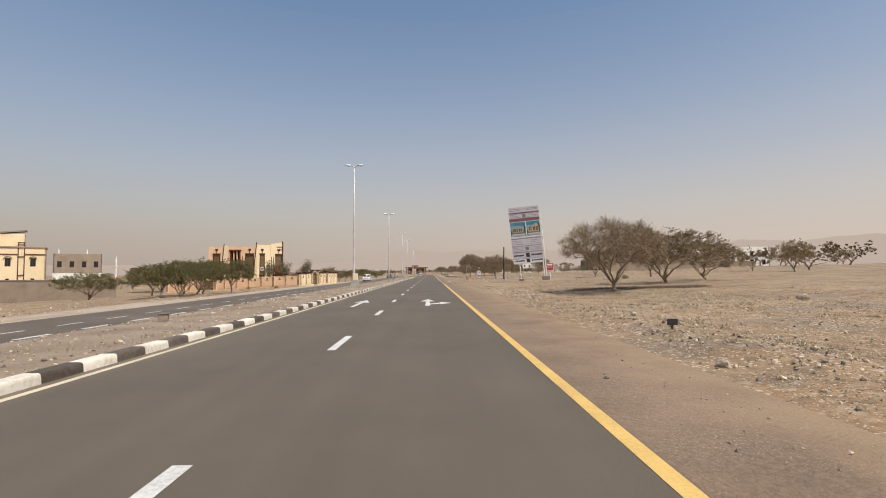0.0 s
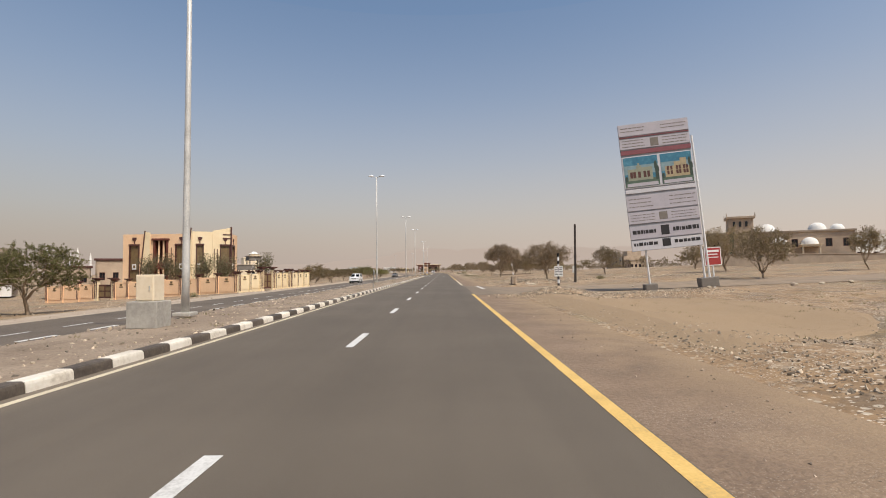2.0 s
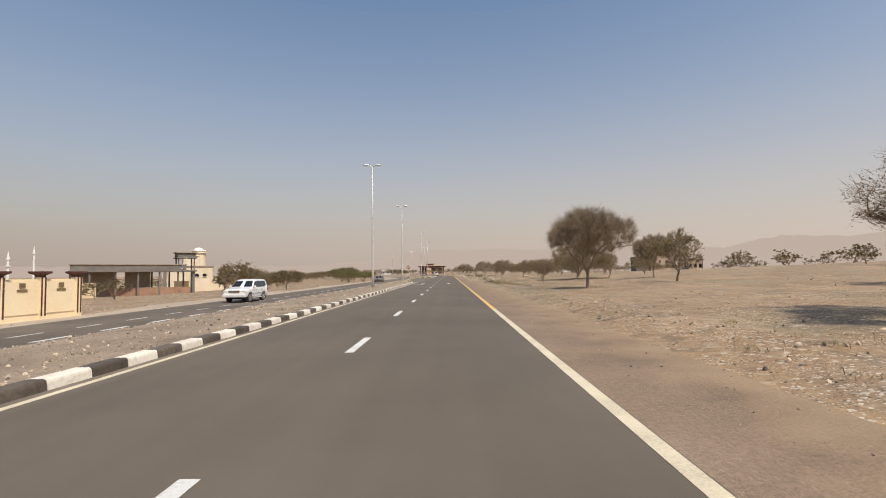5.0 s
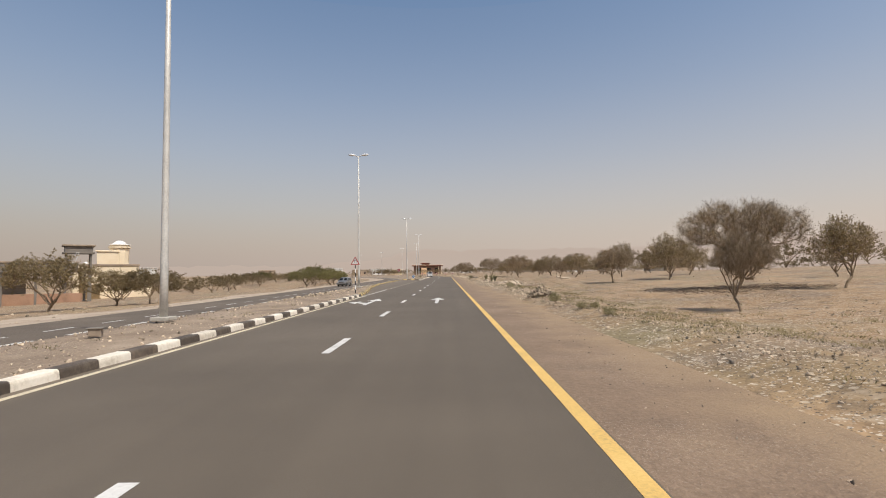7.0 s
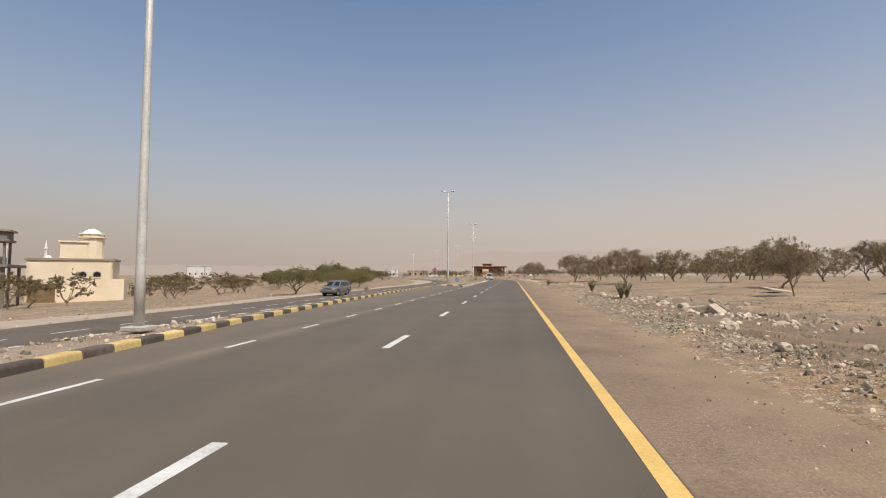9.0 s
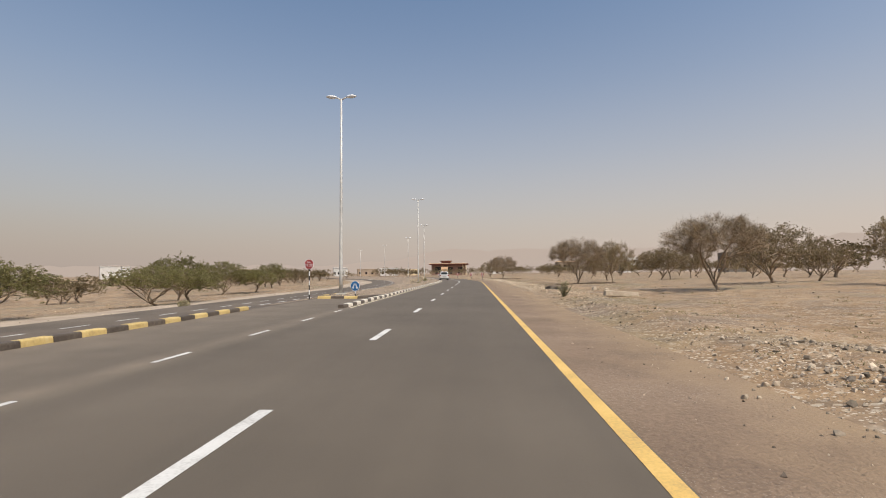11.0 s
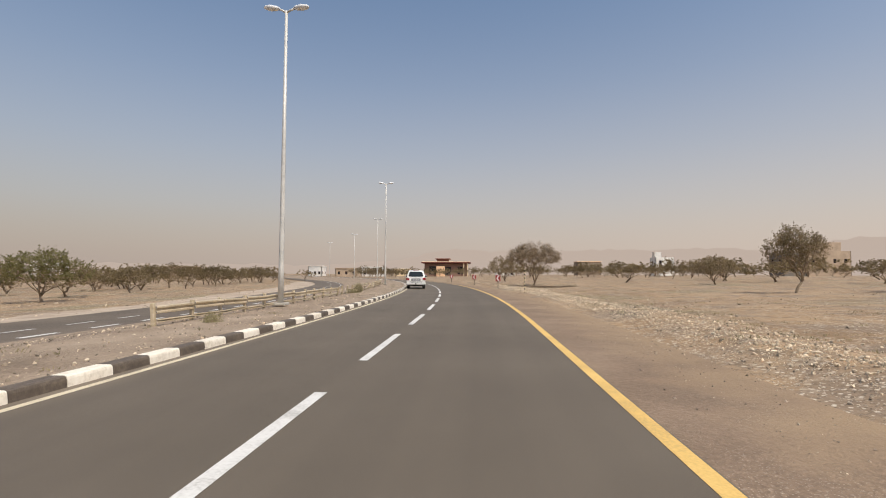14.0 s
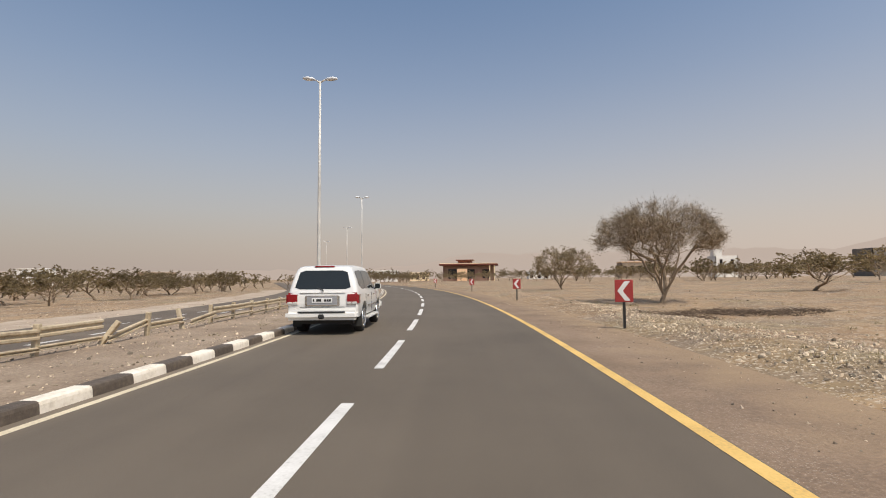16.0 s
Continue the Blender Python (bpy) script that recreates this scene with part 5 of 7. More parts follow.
def culvert_cover(x, y, turn, tilt, size):
    """A broken cover slab on a rough footing, whose dark colour stands in for a shaded hollow."""
    t = thing("culvert_cover", pose(x, y, level(x, y), 0, 0, turn), "broken pale concrete slab on a footing darkened like a shaded hollow", "slab", "broken covers in the rubble")
    a, b = size
    for name, dims, m in (("slab", (-a / 2, a / 2, -b / 2, b / 2, 0.20, 0.255), pose(0, 0, 0, tilt, 0, 0)), ("footing", (-a * 0.48, a * 0.48, -b * 0.38, b * 0.46, -0.1, 0.205), pose(0, 0, 0))):
        bm = bmesh.new()
        box(bm, *dims, bevel=0.015, m=m)
        bmesh.ops.subdivide_edges(bm, edges=bm.edges[:], cuts=2, use_grid_fill=True)
        for v in bm.verts:
            v.co += Vector((noise.noise(v.co * 3), noise.noise(v.co * 3 + Vector((5, 0, 0))), 0.4 * noise.noise(v.co * 4 + Vector((0, 9, 0))))) * 0.06
        # the block below is coloured dark to imitate shade under the slab
        part(name, bm, BLOCKWORK if name == "slab" else DARK_CONCRETE, t)


culvert_cover(6.25, 243.6, 46, -9, (1.5, 0.6))
culvert_cover(6.6, 242.5, 50, -12, (1.4, 0.5))


# ---- houses ----
def wall_mesh(length, z0, z1, thick, openings):
    """A wall along +x with its outer face at y = 0, facing -y, as one closed shell; openings: (x0, x1, low, high)."""
    xs = sorted({0.0, length, *[v for o in openings for v in o[:2]]})
    zs = sorted({z0, z1, *[min(max(v, z0), z1) for o in openings for v in o[2:]]})
    solid = lambda i, j: 0 <= i < len(xs) - 1 and 0 <= j < len(zs) - 1 and not any(a < (xs[i] + xs[i + 1]) / 2 < b and lo < (zs[j] + zs[j + 1]) / 2 < hi for a, b, lo, hi in openings)
    bm = bmesh.new()
    made = {}

    def v(i, j, y):
        if (i, j, y) not in made:
            made[i, j, y] = bm.verts.new((xs[i], y, zs[j]))
        return made[i, j, y]

    for i in range(len(xs) - 1):
        for j in range(len(zs) - 1):
            if not solid(i, j):
                continue
            bm.faces.new((v(i, j, 0), v(i + 1, j, 0), v(i + 1, j + 1, 0), v(i, j + 1, 0)))
            bm.faces.new((v(i, j, thick), v(i, j + 1, thick), v(i + 1, j + 1, thick), v(i + 1, j, thick)))
            if not solid(i - 1, j):
                bm.faces.new((v(i, j, 0), v(i, j + 1, 0), v(i, j + 1, thick), v(i, j, thick)))
            if not solid(i + 1, j):
                bm.faces.new((v(i + 1, j, 0), v(i + 1, j, thick), v(i + 1, j + 1, thick), v(i + 1, j + 1, 0)))
            if not solid(i, j - 1):
                bm.faces.new((v(i, j, 0), v(i, j, thick), v(i + 1, j, thick), v(i + 1, j, 0)))
            if not solid(i, j + 1):
                bm.faces.new((v(i, j + 1, 0), v(i + 1, j + 1, 0), v(i + 1, j + 1, thick), v(i, j + 1, thick)))
    return bm


def facade(house, p0, p1, z0, z1, material, windows=(), thick=0.3, pane=GLASS_DARK, frame_mat=DARK_TRIM, bars=1, label=""):
    """A wall from p0 to p1, seen from its outer side with p0 at the left, with real openings, frames and panes. Returns the wall's pose."""
    d = Vector((p1[0] - p0[0], p1[1] - p0[1], 0))
    m = pose(p0[0], p0[1], 0, 0, 0, math.degrees(math.atan2(d.y, d.x)))
    ob = part("wall", wall_mesh(d.length, z0, z1, thick, windows), material, house, label)
    ob.matrix_basis = m
    for a, b, lo, hi in windows:
        w = part("window", boxes((a, a + 0.09, 0.02, 0.16, lo, hi), (b - 0.09, b, 0.02, 0.16, lo, hi), (a + 0.09, b - 0.09, 0.02, 0.16, hi - 0.09, hi), (a + 0.09, b - 0.09, 0.02, 0.16, lo, lo + 0.09),
                                *[(a + (b - a) * (k + 1) / (bars + 1) - 0.03, a + (b - a) * (k + 1) / (bars + 1) + 0.03, 0.04, 0.14, lo + 0.09, hi - 0.09) for k in range(bars)]), frame_mat, house)
        w.matrix_basis = m
        part("pane", boxes((a + 0.05, b - 0.05, 0.17, 0.2, lo + 0.05, hi - 0.05)), pane, w)
    return m


def on_wall(house, name, m, bm, material, label=""):
    ob = part(name, bm, material, house, label)
    ob.matrix_basis = m
    return ob


def turned(x, y, face):
    """A turn about an upright line through (x, y)."""
    return pose(x, y, 0, 0, 0, face) @ pose(-x, -y, 0)


def block_house(name, x0, x1, y0, y1, z0, z1, material, label, win=(), roof=None, cornice=None, group="", face=0.0):
    """A plain flat-roofed house; win: rows of (how many, width, low, high) on the south side; the east and west sides take half as many."""
    h = thing(name, turned((x0 + x1) / 2, y0, face), label, "house", group)
    storeys = [w for w in win] or [None]
    cuts = [z0] + [(storeys[i][3] + storeys[i + 1][2]) / 2 for i in range(len(storeys) - 1)] + [z1]
    for i, st in enumerate(storeys):
        for p0, p1, share in (((x0, y0), (x1, y0), 1.0), ((x1, y0), (x1, y1), 0.5), ((x0, y1), (x0, y0), 0.5)):
            length = math.hypot(p1[0] - p0[0], p1[1] - p0[1])
            rows = []
            if st:
                n = max(1, int(round(st[0] * share)))
                rows = [((k + 0.5) * length / n - st[1] / 2, (k + 0.5) * length / n + st[1] / 2, st[2], st[3]) for k in range(n)]
            facade(h, p0, p1, cuts[i], cuts[i + 1], material, rows)
        part("wall", boxes((x0, x1, y1 - 0.3, y1, cuts[i], cuts[i + 1])), material, h)
    part("roof", boxes((x0 + 0.3, x1 - 0.3, y0 + 0.3, y1 - 0.3, z1 - 0.5, z1 - 0.3)), roof or CONCRETE, h)
    if cornice:
        part("cornice", boxes((x0 - 0.25, x1 + 0.25, y0 - 0.25, y0 + 0.1, z1 - 0.35, z1 + 0.1), (x1 - 0.1, x1 + 0.25, y0 + 0.1, y1, z1 - 0.35, z1 + 0.1), (x0 - 0.25, x0 + 0.1, y0 + 0.1, y1, z1 - 0.35, z1 + 0.1), bevel=0.04), cornice, h)
    return h


# the villa: folded walls with slanting dark lines, tall screened windows and a recessed portal
villa = thing("villa", pose(0, 0, 0), "pink and cream two-storey villa with tall dark screened windows", "house")
ZB = -2.6


def tall_window(m, a, b, lo, hi, house=villa, panel=True):
    """A screened window over both storeys, with a stepped ornament above it and a bright panel half way up."""
    w = on_wall(house, "window", m, boxes((a, a + 0.16, -0.08, 0.12, lo, hi), (b - 0.16, b, -0.08, 0.12, lo, hi), (a - 0.06, b + 0.06, -0.12, 0.12, hi - 0.2, hi + 0.08), (a + 0.16, b - 0.16, -0.03, 0.12, lo + 3.1, lo + 3.22)), DARK_TRIM)
    n = max(3, int((b - a) / 0.28))
    part("screen", boxes((a + 0.16, b - 0.16, 0.13, 0.18, lo, hi - 0.2)), SCREEN, w)
    for k in range(1, n):
        x = a + 0.16 + (b - a - 0.32) * k / n
        part("slat", boxes((x - 0.02, x + 0.02, 0.07, 0.126, lo, hi - 0.2)), SCREEN, w)
    c = (a + b) / 2
    if panel:
        part("panel", boxes((c - 0.36, c + 0.36, -0.02, 0.06, lo + 3.35, lo + 4.3), bevel=0.02), RENDER_WHITE, w)
        part("panel_motif", boxes((c - 0.16, c + 0.16, -0.04, -0.02, lo + 3.62, lo + 4.05)), SCREEN, w)
    on_wall(house, "ornament", m, boxes((c - 0.07, c + 0.07, -0.08, 0.02, hi + 0.1, hi + 0.66), (c - 0.2, c + 0.2, -0.1, 0.02, hi + 0.66, hi + 0.84), (c - 0.34, c + 0.34, -0.12, 0.02, hi + 0.84, hi + 1.2), bevel=0.015), DARK_TRIM)


def wall_pose(p, q):
    return pose(p[0], p[1], 0, 0, 0, math.degrees(math.atan2(q[1] - p[1], q[0] - p[0]))), math.hypot(q[0] - p[0], q[1] - p[1])


A, B, C, D, E = (-54.4, 120.1), (-42.4, 119.5), (-37.3, 122.6), (-37.8, 123.3), (-39.3, 129.9)
WT = 6.35
m1, len1 = wall_pose(A, B)
on_wall(villa, "wall", m1, wall_mesh(len1, ZB, 8.1, 0.4, [(1.1, 2.9, -1.2, WT), (5.3, 7.9, -1.2, 7.2), (9.1, 11.2, -1.2, WT)]), RENDER_PINK)
tall_window(m1, 1.1, 2.9, -1.2, WT)
tall_window(m1, 9.1, 11.2, -1.2, WT)
portal = on_wall(villa, "portal", m1, boxes((5.3, 5.6, -0.12, 1.6, -1.4, 7.0), (7.6, 7.9, -0.12, 1.6, -1.4, 7.0), (5.1, 8.1, -0.3, 1.6, 7.0, 7.35), (5.6, 7.6, -0.05, 0.3, 2.2, 3.3), bevel=0.03), RED_TRIM, "red-brown recessed portal with a balcony")
for x in (6.15, 6.95):
    part("column", tubes(([(x, 0.2, -1.4), (x, 0.2, 7.0)], [0.17, 0.15])), RENDER_PINK, portal)
part("back_panel", boxes((5.6, 7.6, 1.5, 1.6, -1.4, 7.0)), RED_TRIM, portal)
part("door", boxes((6.1, 7.1, 1.42, 1.5, -1.4, 1.4), bevel=0.02), DARK_TRIM, portal)
part("balustrade", boxes(*[(5.7 + 0.2 * k, 5.76 + 0.2 * k, 0.1, 0.16, 3.3, 4.1) for k in range(10)], (5.6, 7.6, 0.06, 0.2, 4.1, 4.2)), DARK_TRIM, portal)
on_wall(villa, "groove", m1, boxes((8.35, 8.47, -0.04, 0.05, 2.6, 5.8)), DARK_TRIM)
for a, top in ((3.85, 8.55), (11.85, 8.95)):      # flush leaning pylons with a thin dark edge
    bm = bmesh.new()
    prism(bm, [(a - 0.95, ZB), (a + (0.9 if a < 5 else 0.1), ZB), (a + (0.9 if a < 5 else 0.1), top - 0.25), (a + 0.02, top)], -0.1, -0.002)
    on_wall(villa, "pylon", m1, bm, RENDER_CREAM)
    bm = bmesh.new()
    prism(bm, [(a - 1.12, ZB), (a - 0.94, ZB), (a + 0.1, top + 0.12), (a - 0.06, top + 0.12)], -0.18, -0.002)
    on_wall(villa, "pylon_edge", m1, bm, DARK_TRIM)
m2, len2 = wall_pose(B, C)
on_wall(villa, "wall", m2, wall_mesh(3.1, ZB, 8.5, 0.4, [(0.55, 1.75, -1.2, WT)]), RENDER_CREAM)
tall_window(m2, 0.55, 1.75, -1.2, WT)
on_wall(villa, "wall", m2 @ pose(3.1, -0.06, 0), wall_mesh(len2 - 3.1, ZB, 8.7, 0.4, [(1.15, 2.8, -1.2, 6.3)]), RENDER_CREAM, "cream rendered wall")
bm = bmesh.new()
prism(bm, [(3.1, 8.7), (len2, 8.7), (len2, 9.3)], -0.06, 0.34)
on_wall(villa, "parapet", m2, bm, RENDER_CREAM)
tall_window(m2 @ pose(3.1, -0.06, 0), 1.15, 2.8, -1.2, 6.3, panel=False)
for a in (3.3, 3.8):
    on_wall(villa, "groove", m2, boxes((a, a + 0.13, -0.1, 0.0, 1.0, 5.6)), DARK_TRIM)
on_wall(villa, "canopy", m2, boxes((3.9, len2 - 0.1, -1.1, -0.06, 1.7, 3.3), bevel=0.05), RED_TRIM, "red-brown entrance canopy")
on_wall(villa, "fin", m2, boxes((len2 - 0.06, len2 + 0.16, -0.3, 0.5, ZB, 9.45), (len2 - 1.3, len2 - 0.06, -0.16, -0.07, 8.0, 8.15), (len2 - 1.3, len2 - 0.06, -0.16, -0.07, 7.35, 7.5), bevel=0.02), DARK_TRIM, "tall dark maroon fin")
m3, len3 = wall_pose(D, E)
on_wall(villa, "wall", m3, wall_mesh(len3, ZB, 8.4, 0.4, [(1.7, 4.2, -1.2, WT)]), RENDER_PINK)
tall_window(m3, 1.7, 4.2, -1.2, WT)
on_wall(villa, "wall", *[(m, boxes((0.45, n - 0.45, 0, 0.35, ZB, 8.1))) for m, n in [wall_pose(E, (-52.0, 136.0))]][0], RENDER_PINK)
on_wall(villa, "wall", *[(m, boxes((0.1, n - 0.45, 0, 0.35, ZB, 8.1))) for m, n in [wall_pose((-52.0, 136.0), A)]][0], RENDER_PINK)
bm = bmesh.new()
low = [bm.verts.new((x, y, 7.45)) for x, y in ((-54.0, 120.6), (-42.5, 120.0), (-38.3, 122.7), (-39.8, 129.6), (-51.8, 135.5))]
top = [bm.verts.new((v.co.x, v.co.y, 7.65)) for v in low]
bm.faces.new(low[::-1])
bm.faces.new(top)
for i in range(5):
    bm.faces.new((low[i], low[(i + 1) % 5], top[(i + 1) % 5], top[i]))
part("roof", bm, CONCRETE, villa)

# the villa's boundary wall: rendered panels between piers with flaring maroon caps
bwall = thing("boundary_wall", pose(0, 0, 0), "cream panelled boundary wall with maroon-capped piers", "wall")


def shared(name, bm, *materials):
    me = bpy.data.meshes.new(name)
    bm.normal_update()
    bm.to_mesh(me)
    bm.free()
    for mt in materials:
        me.materials.append(mt)
    return me


def flared_cap(w0, w1, z0, z1, rim):
    """A cap that widens upwards and ends in a flat rim."""
    bm = bmesh.new()
    rings = [[bm.verts.new((x * w, y * w, z)) for x, y in ((-1, -1), (1, -1), (1, 1), (-1, 1))] for w, z in ((w0, z0), (w0 * 1.15, z0 + (z1 - z0) * 0.5), (w1, z1), (w1, z1 + rim))]
    bm.faces.new(rings[0][::-1])
    bm.faces.new(rings[-1])
    for r0, r1 in zip(rings, rings[1:]):
        for k in range(4):
            bm.faces.new((r0[k], r0[(k + 1) % 4], r1[(k + 1) % 4], r1[k]))
    return bm


panel_data, peach_data = (shared("wall_panel", boxes((0, 1, -0.1, 0.1, -0.3, 2.2), (0.06, 0.94, -0.15, -0.1, 0.2, 2.08)), mt) for mt in (RENDER_CREAM, RENDER_PINK))
orn_data = shared("panel_ornament", boxes((-0.17, 0.17, -0.19, -0.15, 1.70, 1.98), (-0.30, 0.30, -0.18, -0.15, 1.48, 1.62)), SCREEN)
pier_data, pier_peach = (shared("pier", boxes((-0.2, 0.2, -0.24, 0.2, -0.3, 2.3)), mt) for mt in (RENDER_CREAM, RENDER_PINK))
cap_data = shared("cap", flared_cap(0.17, 0.40, 2.3, 2.55, 0.10), DARK_TRIM)
groove_data = shared("pier_groove", boxes((-0.16, -0.06, -0.255, -0.24, 0.05, 2.3), (0.06, 0.16, -0.255, -0.24, 0.05, 2.3)), DARK_TRIM)


def wall_run(p0, p1, n, z0, z1, last=True, panel=panel_data):
    d = Vector((p1[0] - p0[0], p1[1] - p0[1], 0))
    ang, w = math.degrees(math.atan2(d.y, d.x)), d.length / n
    for k in range(n + (1 if last else 0)):
        p = Vector((p0[0], p0[1], 0)) + d * (k / n)
        m = pose(p.x, p.y, z0 + (z1 - z0) * k / n, 0, 0, ang)
        if k < n:
            part("wall_panel", panel, None, bwall).matrix_basis = m @ Matrix.Diagonal((w, 1, 1, 1))
            part("panel_ornament", orn_data, None, bwall).matrix_basis = m @ pose(w / 2, 0, 0)
        pr = part("pier", pier_peach if panel is peach_data else pier_data, None, bwall)
        pr.matrix_basis = m
        part("pier_groove", groove_data, None, pr)
        part("cap", cap_data, None, pr)


def along(d):
    """A place d metres west of the wall's corner."""
    return (-27.7 - 0.978 * d, 103.2 + 0.208 * d)


wall_run(along(31.5), along(23.1), 3, -2.45, -2.1, panel=peach_data)
wall_run(along(19.6), along(17.4), 1, -1.95, -1.85, last=False, panel=peach_data)
wall_run(along(17.4), along(0.25), 6, -1.85, -1.1, panel=peach_data)
wall_run((-27.7, 103.2), (-26.4, 107.1), 2, -1.0, -0.85)
wall_run((-25.2, 109.9), (-24.85, 114.4), 2, -0.85, -0.85)
wall_run((-24.75, 115.9), (-24.0, 123.2), 3, -0.85, -0.85)


def gate(p0, p1, z, h, label):
    d = Vector((p1[0] - p0[0], p1[1] - p0[1], 0))
    t = thing("gate", pose(p0[0], p0[1], z, 0, 0, math.degrees(math.atan2(d.y, d.x))), label, "gate")
    L = d.length
    for x0, x1 in ((0.25, L / 2 - 0.02), (L / 2 + 0.02, L - 0.25)):
        leaf = part("leaf", boxes((x0, x1, -0.03, 0.03, 0.08, h - 0.2), bevel=0.01), DARK_TRIM, t)
        part("moulding", boxes((x0 + 0.1, x1 - 0.1, -0.06, -0.03, 0.3, 1.0), (x0 + 0.1, x1 - 0.1, -0.06, -0.03, 1.15, h - 0.45), bevel=0.01), SCREEN, leaf)
    for x in (0.0, L):
        g = part("gate_pier", boxes((x - 0.24, x + 0.24, -0.26, 0.26, -0.3, h + 0.35), bevel=0.02), RENDER_CREAM, t)
        part("pier_groove", boxes((x - 0.18, x - 0.06, -0.28, -0.262, 0.05, h + 0.3), (x + 0.06, x + 0.18, -0.28, -0.262, 0.05, h + 0.3)), DARK_TRIM, g)
        part("cap", flared_cap(0.2, 0.5, h + 0.35, h + 0.65, 0.12), DARK_TRIM, g).matrix_basis = pose(x, 0, 0)
    return t


gate((-26.2, 107.6), (-25.4, 109.5), -0.9, 2.4, "closed dark red metal gate between capped piers")
gate(along(22.7), along(20.0), -2.05, 2.2, "closed dark metal gate in the boundary wall")
gate((-24.82, 114.75), (-24.78, 115.55), -0.85, 2.1, "narrow dark red door in the boundary wall")

# houses west of the road
cream = block_house("cream_house", -125.5, -114.3, 145, 155, -3.5, 9.7, RENDER_CREAM, "cream two-storey house with a stair tower", [(2, 0.9, -1.0, 0.4), (2, 1.3, 3.9, 6.4)], cornice=BLOCKWORK, face=36)
part("stair_tower", boxes((-125.2, -119.2, 145.3, 150, 9.0, 13.4), bevel=0.05), RENDER_CREAM, cream)
bm = bmesh.new()
prism(bm, [(-125.6, 13.4), (-118.8, 14.3), (-118.8, 14.7), (-125.6, 13.8)], 145.0, 150.3)
part("tower_roof", bm, BLOCKWORK, cream)
part("pilaster", boxes((-120.6, -120.35, 144.78, 145.0, -2, 11.0), (-119.2, -118.95, 144.78, 145.0, -2, 11.0), (-120.35, -119.2, 144.8, 145.0, 10.7, 11.0), (-120.35, -119.2, 144.8, 145.0, 6.6, 6.9), (-120.35, -119.2, 144.8, 145.0, 1.2, 1.5)), DARK_TRIM, cream, "dark outlined pilaster")
part("string_course", boxes((-125.6, -120.65, 144.84, 145.0, 7.3, 7.6)), DARK_TRIM, cream)
part("string_course", boxes((-118.9, -114.2, 144.84, 145.0, 7.3, 7.6)), DARK_TRIM, cream)
for k in range(2):
    x = -125.5 + (k + 0.5) * 5.6
    part("arch_hood", tubes(([(x - 0.9, 144.9, 5.9), (x - 0.7, 144.9, 6.6), (x, 144.9, 6.95), (x + 0.7, 144.9, 6.6), (x + 0.9, 144.9, 5.9)], [0.14] * 5), sides=6), BLOCKWORK, cream)
white = block_house("unfinished_house", -110.6, -99.0, 147, 156, -3.5, 7.6, BLOCKWORK, "unfinished grey house with white plaster below", [(3, 1.0, -0.5, 1.0), (4, 1.1, 3.6, 5.4)], face=34)
part("plaster", boxes((-110.7, -98.9, 146.75, 146.97, -3.5, 1.9)), RENDER_WHITE, white, "fresh white plaster")
mud = thing("compound_wall", pose(0, 0, 0), "long brown blockwork compound wall", "wall")
part("wall", boxes((-150, -60.6, 95, 95.3, -3.8, 0.35), (-150, -60.4, 94.9, 95.4, 0.35, 0.5)), BLOCKWORK, mud)
for x in (-202, -191):
    mt = thing("minaret", pose(x, 300, -3), "slender white minaret far off in the haze", "minaret", "minarets in the haze")
    part("shaft", tubes(([(0, 0, 0), (0, 0, 12)], [0.6, 0.5]), sides=12), RENDER_WHITE, mt)
    part("balcony", tubes(([(0, 0, 9), (0, 0, 9.6)], [0.9, 0.9]), sides=12), RENDER_WHITE, mt)
    part("spire", tubes(([(0, 0, 12), (0, 0, 13), (0, 0, 16)], [0.7, 0.5, 0.05]), sides=12), RENDER_WHITE, mt)
block_house("low_house", -86, -78, 144, 150, -2.8, 3.2, RENDER_TAN, "low tan house behind the compound wall", [(3, 1.2, -0.4, 1.2)], cornice=DARK_TRIM, face=36)
block_house("low_house", -72.5, -65.5, 140, 147, -2.8, 4.6, RENDER_TAN, "low tan house with a dark cornice beside the villa", [(3, 1.0, 0.2, 1.8)], cornice=DARK_TRIM, face=32)

yel = block_house("yellow_house", -94.4, -80.3, 255, 266, -4.6, 4.6, RENDER_YELLOW, "pale yellow house with a domed stair tower", [], cornice=BLOCKWORK, face=36)
part("tower", boxes((-89.4, -84.8, 255.6, 260, 4.3, 8.2), (-89.7, -84.7, 255.3, 255.6, 7.9, 8.25), bevel=0.06), RENDER_YELLOW, yel, "pale yellow stair tower")


def turret(x, y, prof, sides=12):
    """A turned shape from (radius, height) pairs."""
    bm = bmesh.new()
    rings = [[bm.verts.new((x + r * math.cos(k * math.tau / sides), y + r * math.sin(k * math.tau / sides), z)) for k in range(sides)] for r, z in prof]
    for a, b in zip(rings, rings[1:]):
        for k in range(sides):
            bm.faces.new((a[k], a[(k + 1) % sides], b[(k + 1) % sides], b[k]))
    bm.faces.new(rings[0][::-1])
    bm.faces.new(rings[-1])
    return bm


part("round_tower", turret(-84.5, 257.9, [(2.2, 4.3), (2.2, 8.9), (2.6, 9.0), (2.6, 9.35), (2.2, 9.4), (2.2, 9.8)]), RENDER_YELLOW, yel, "round upper tower with a ledge")
part("dome", turret(-84.5, 257.9, [(2.45, 9.8), (2.4, 9.95), (1.5, 10.2), (1.4, 10.4), (0.95, 10.75), (0.3, 11.0)], 16), RENDER_WHITE, yel, "small stepped white dome")
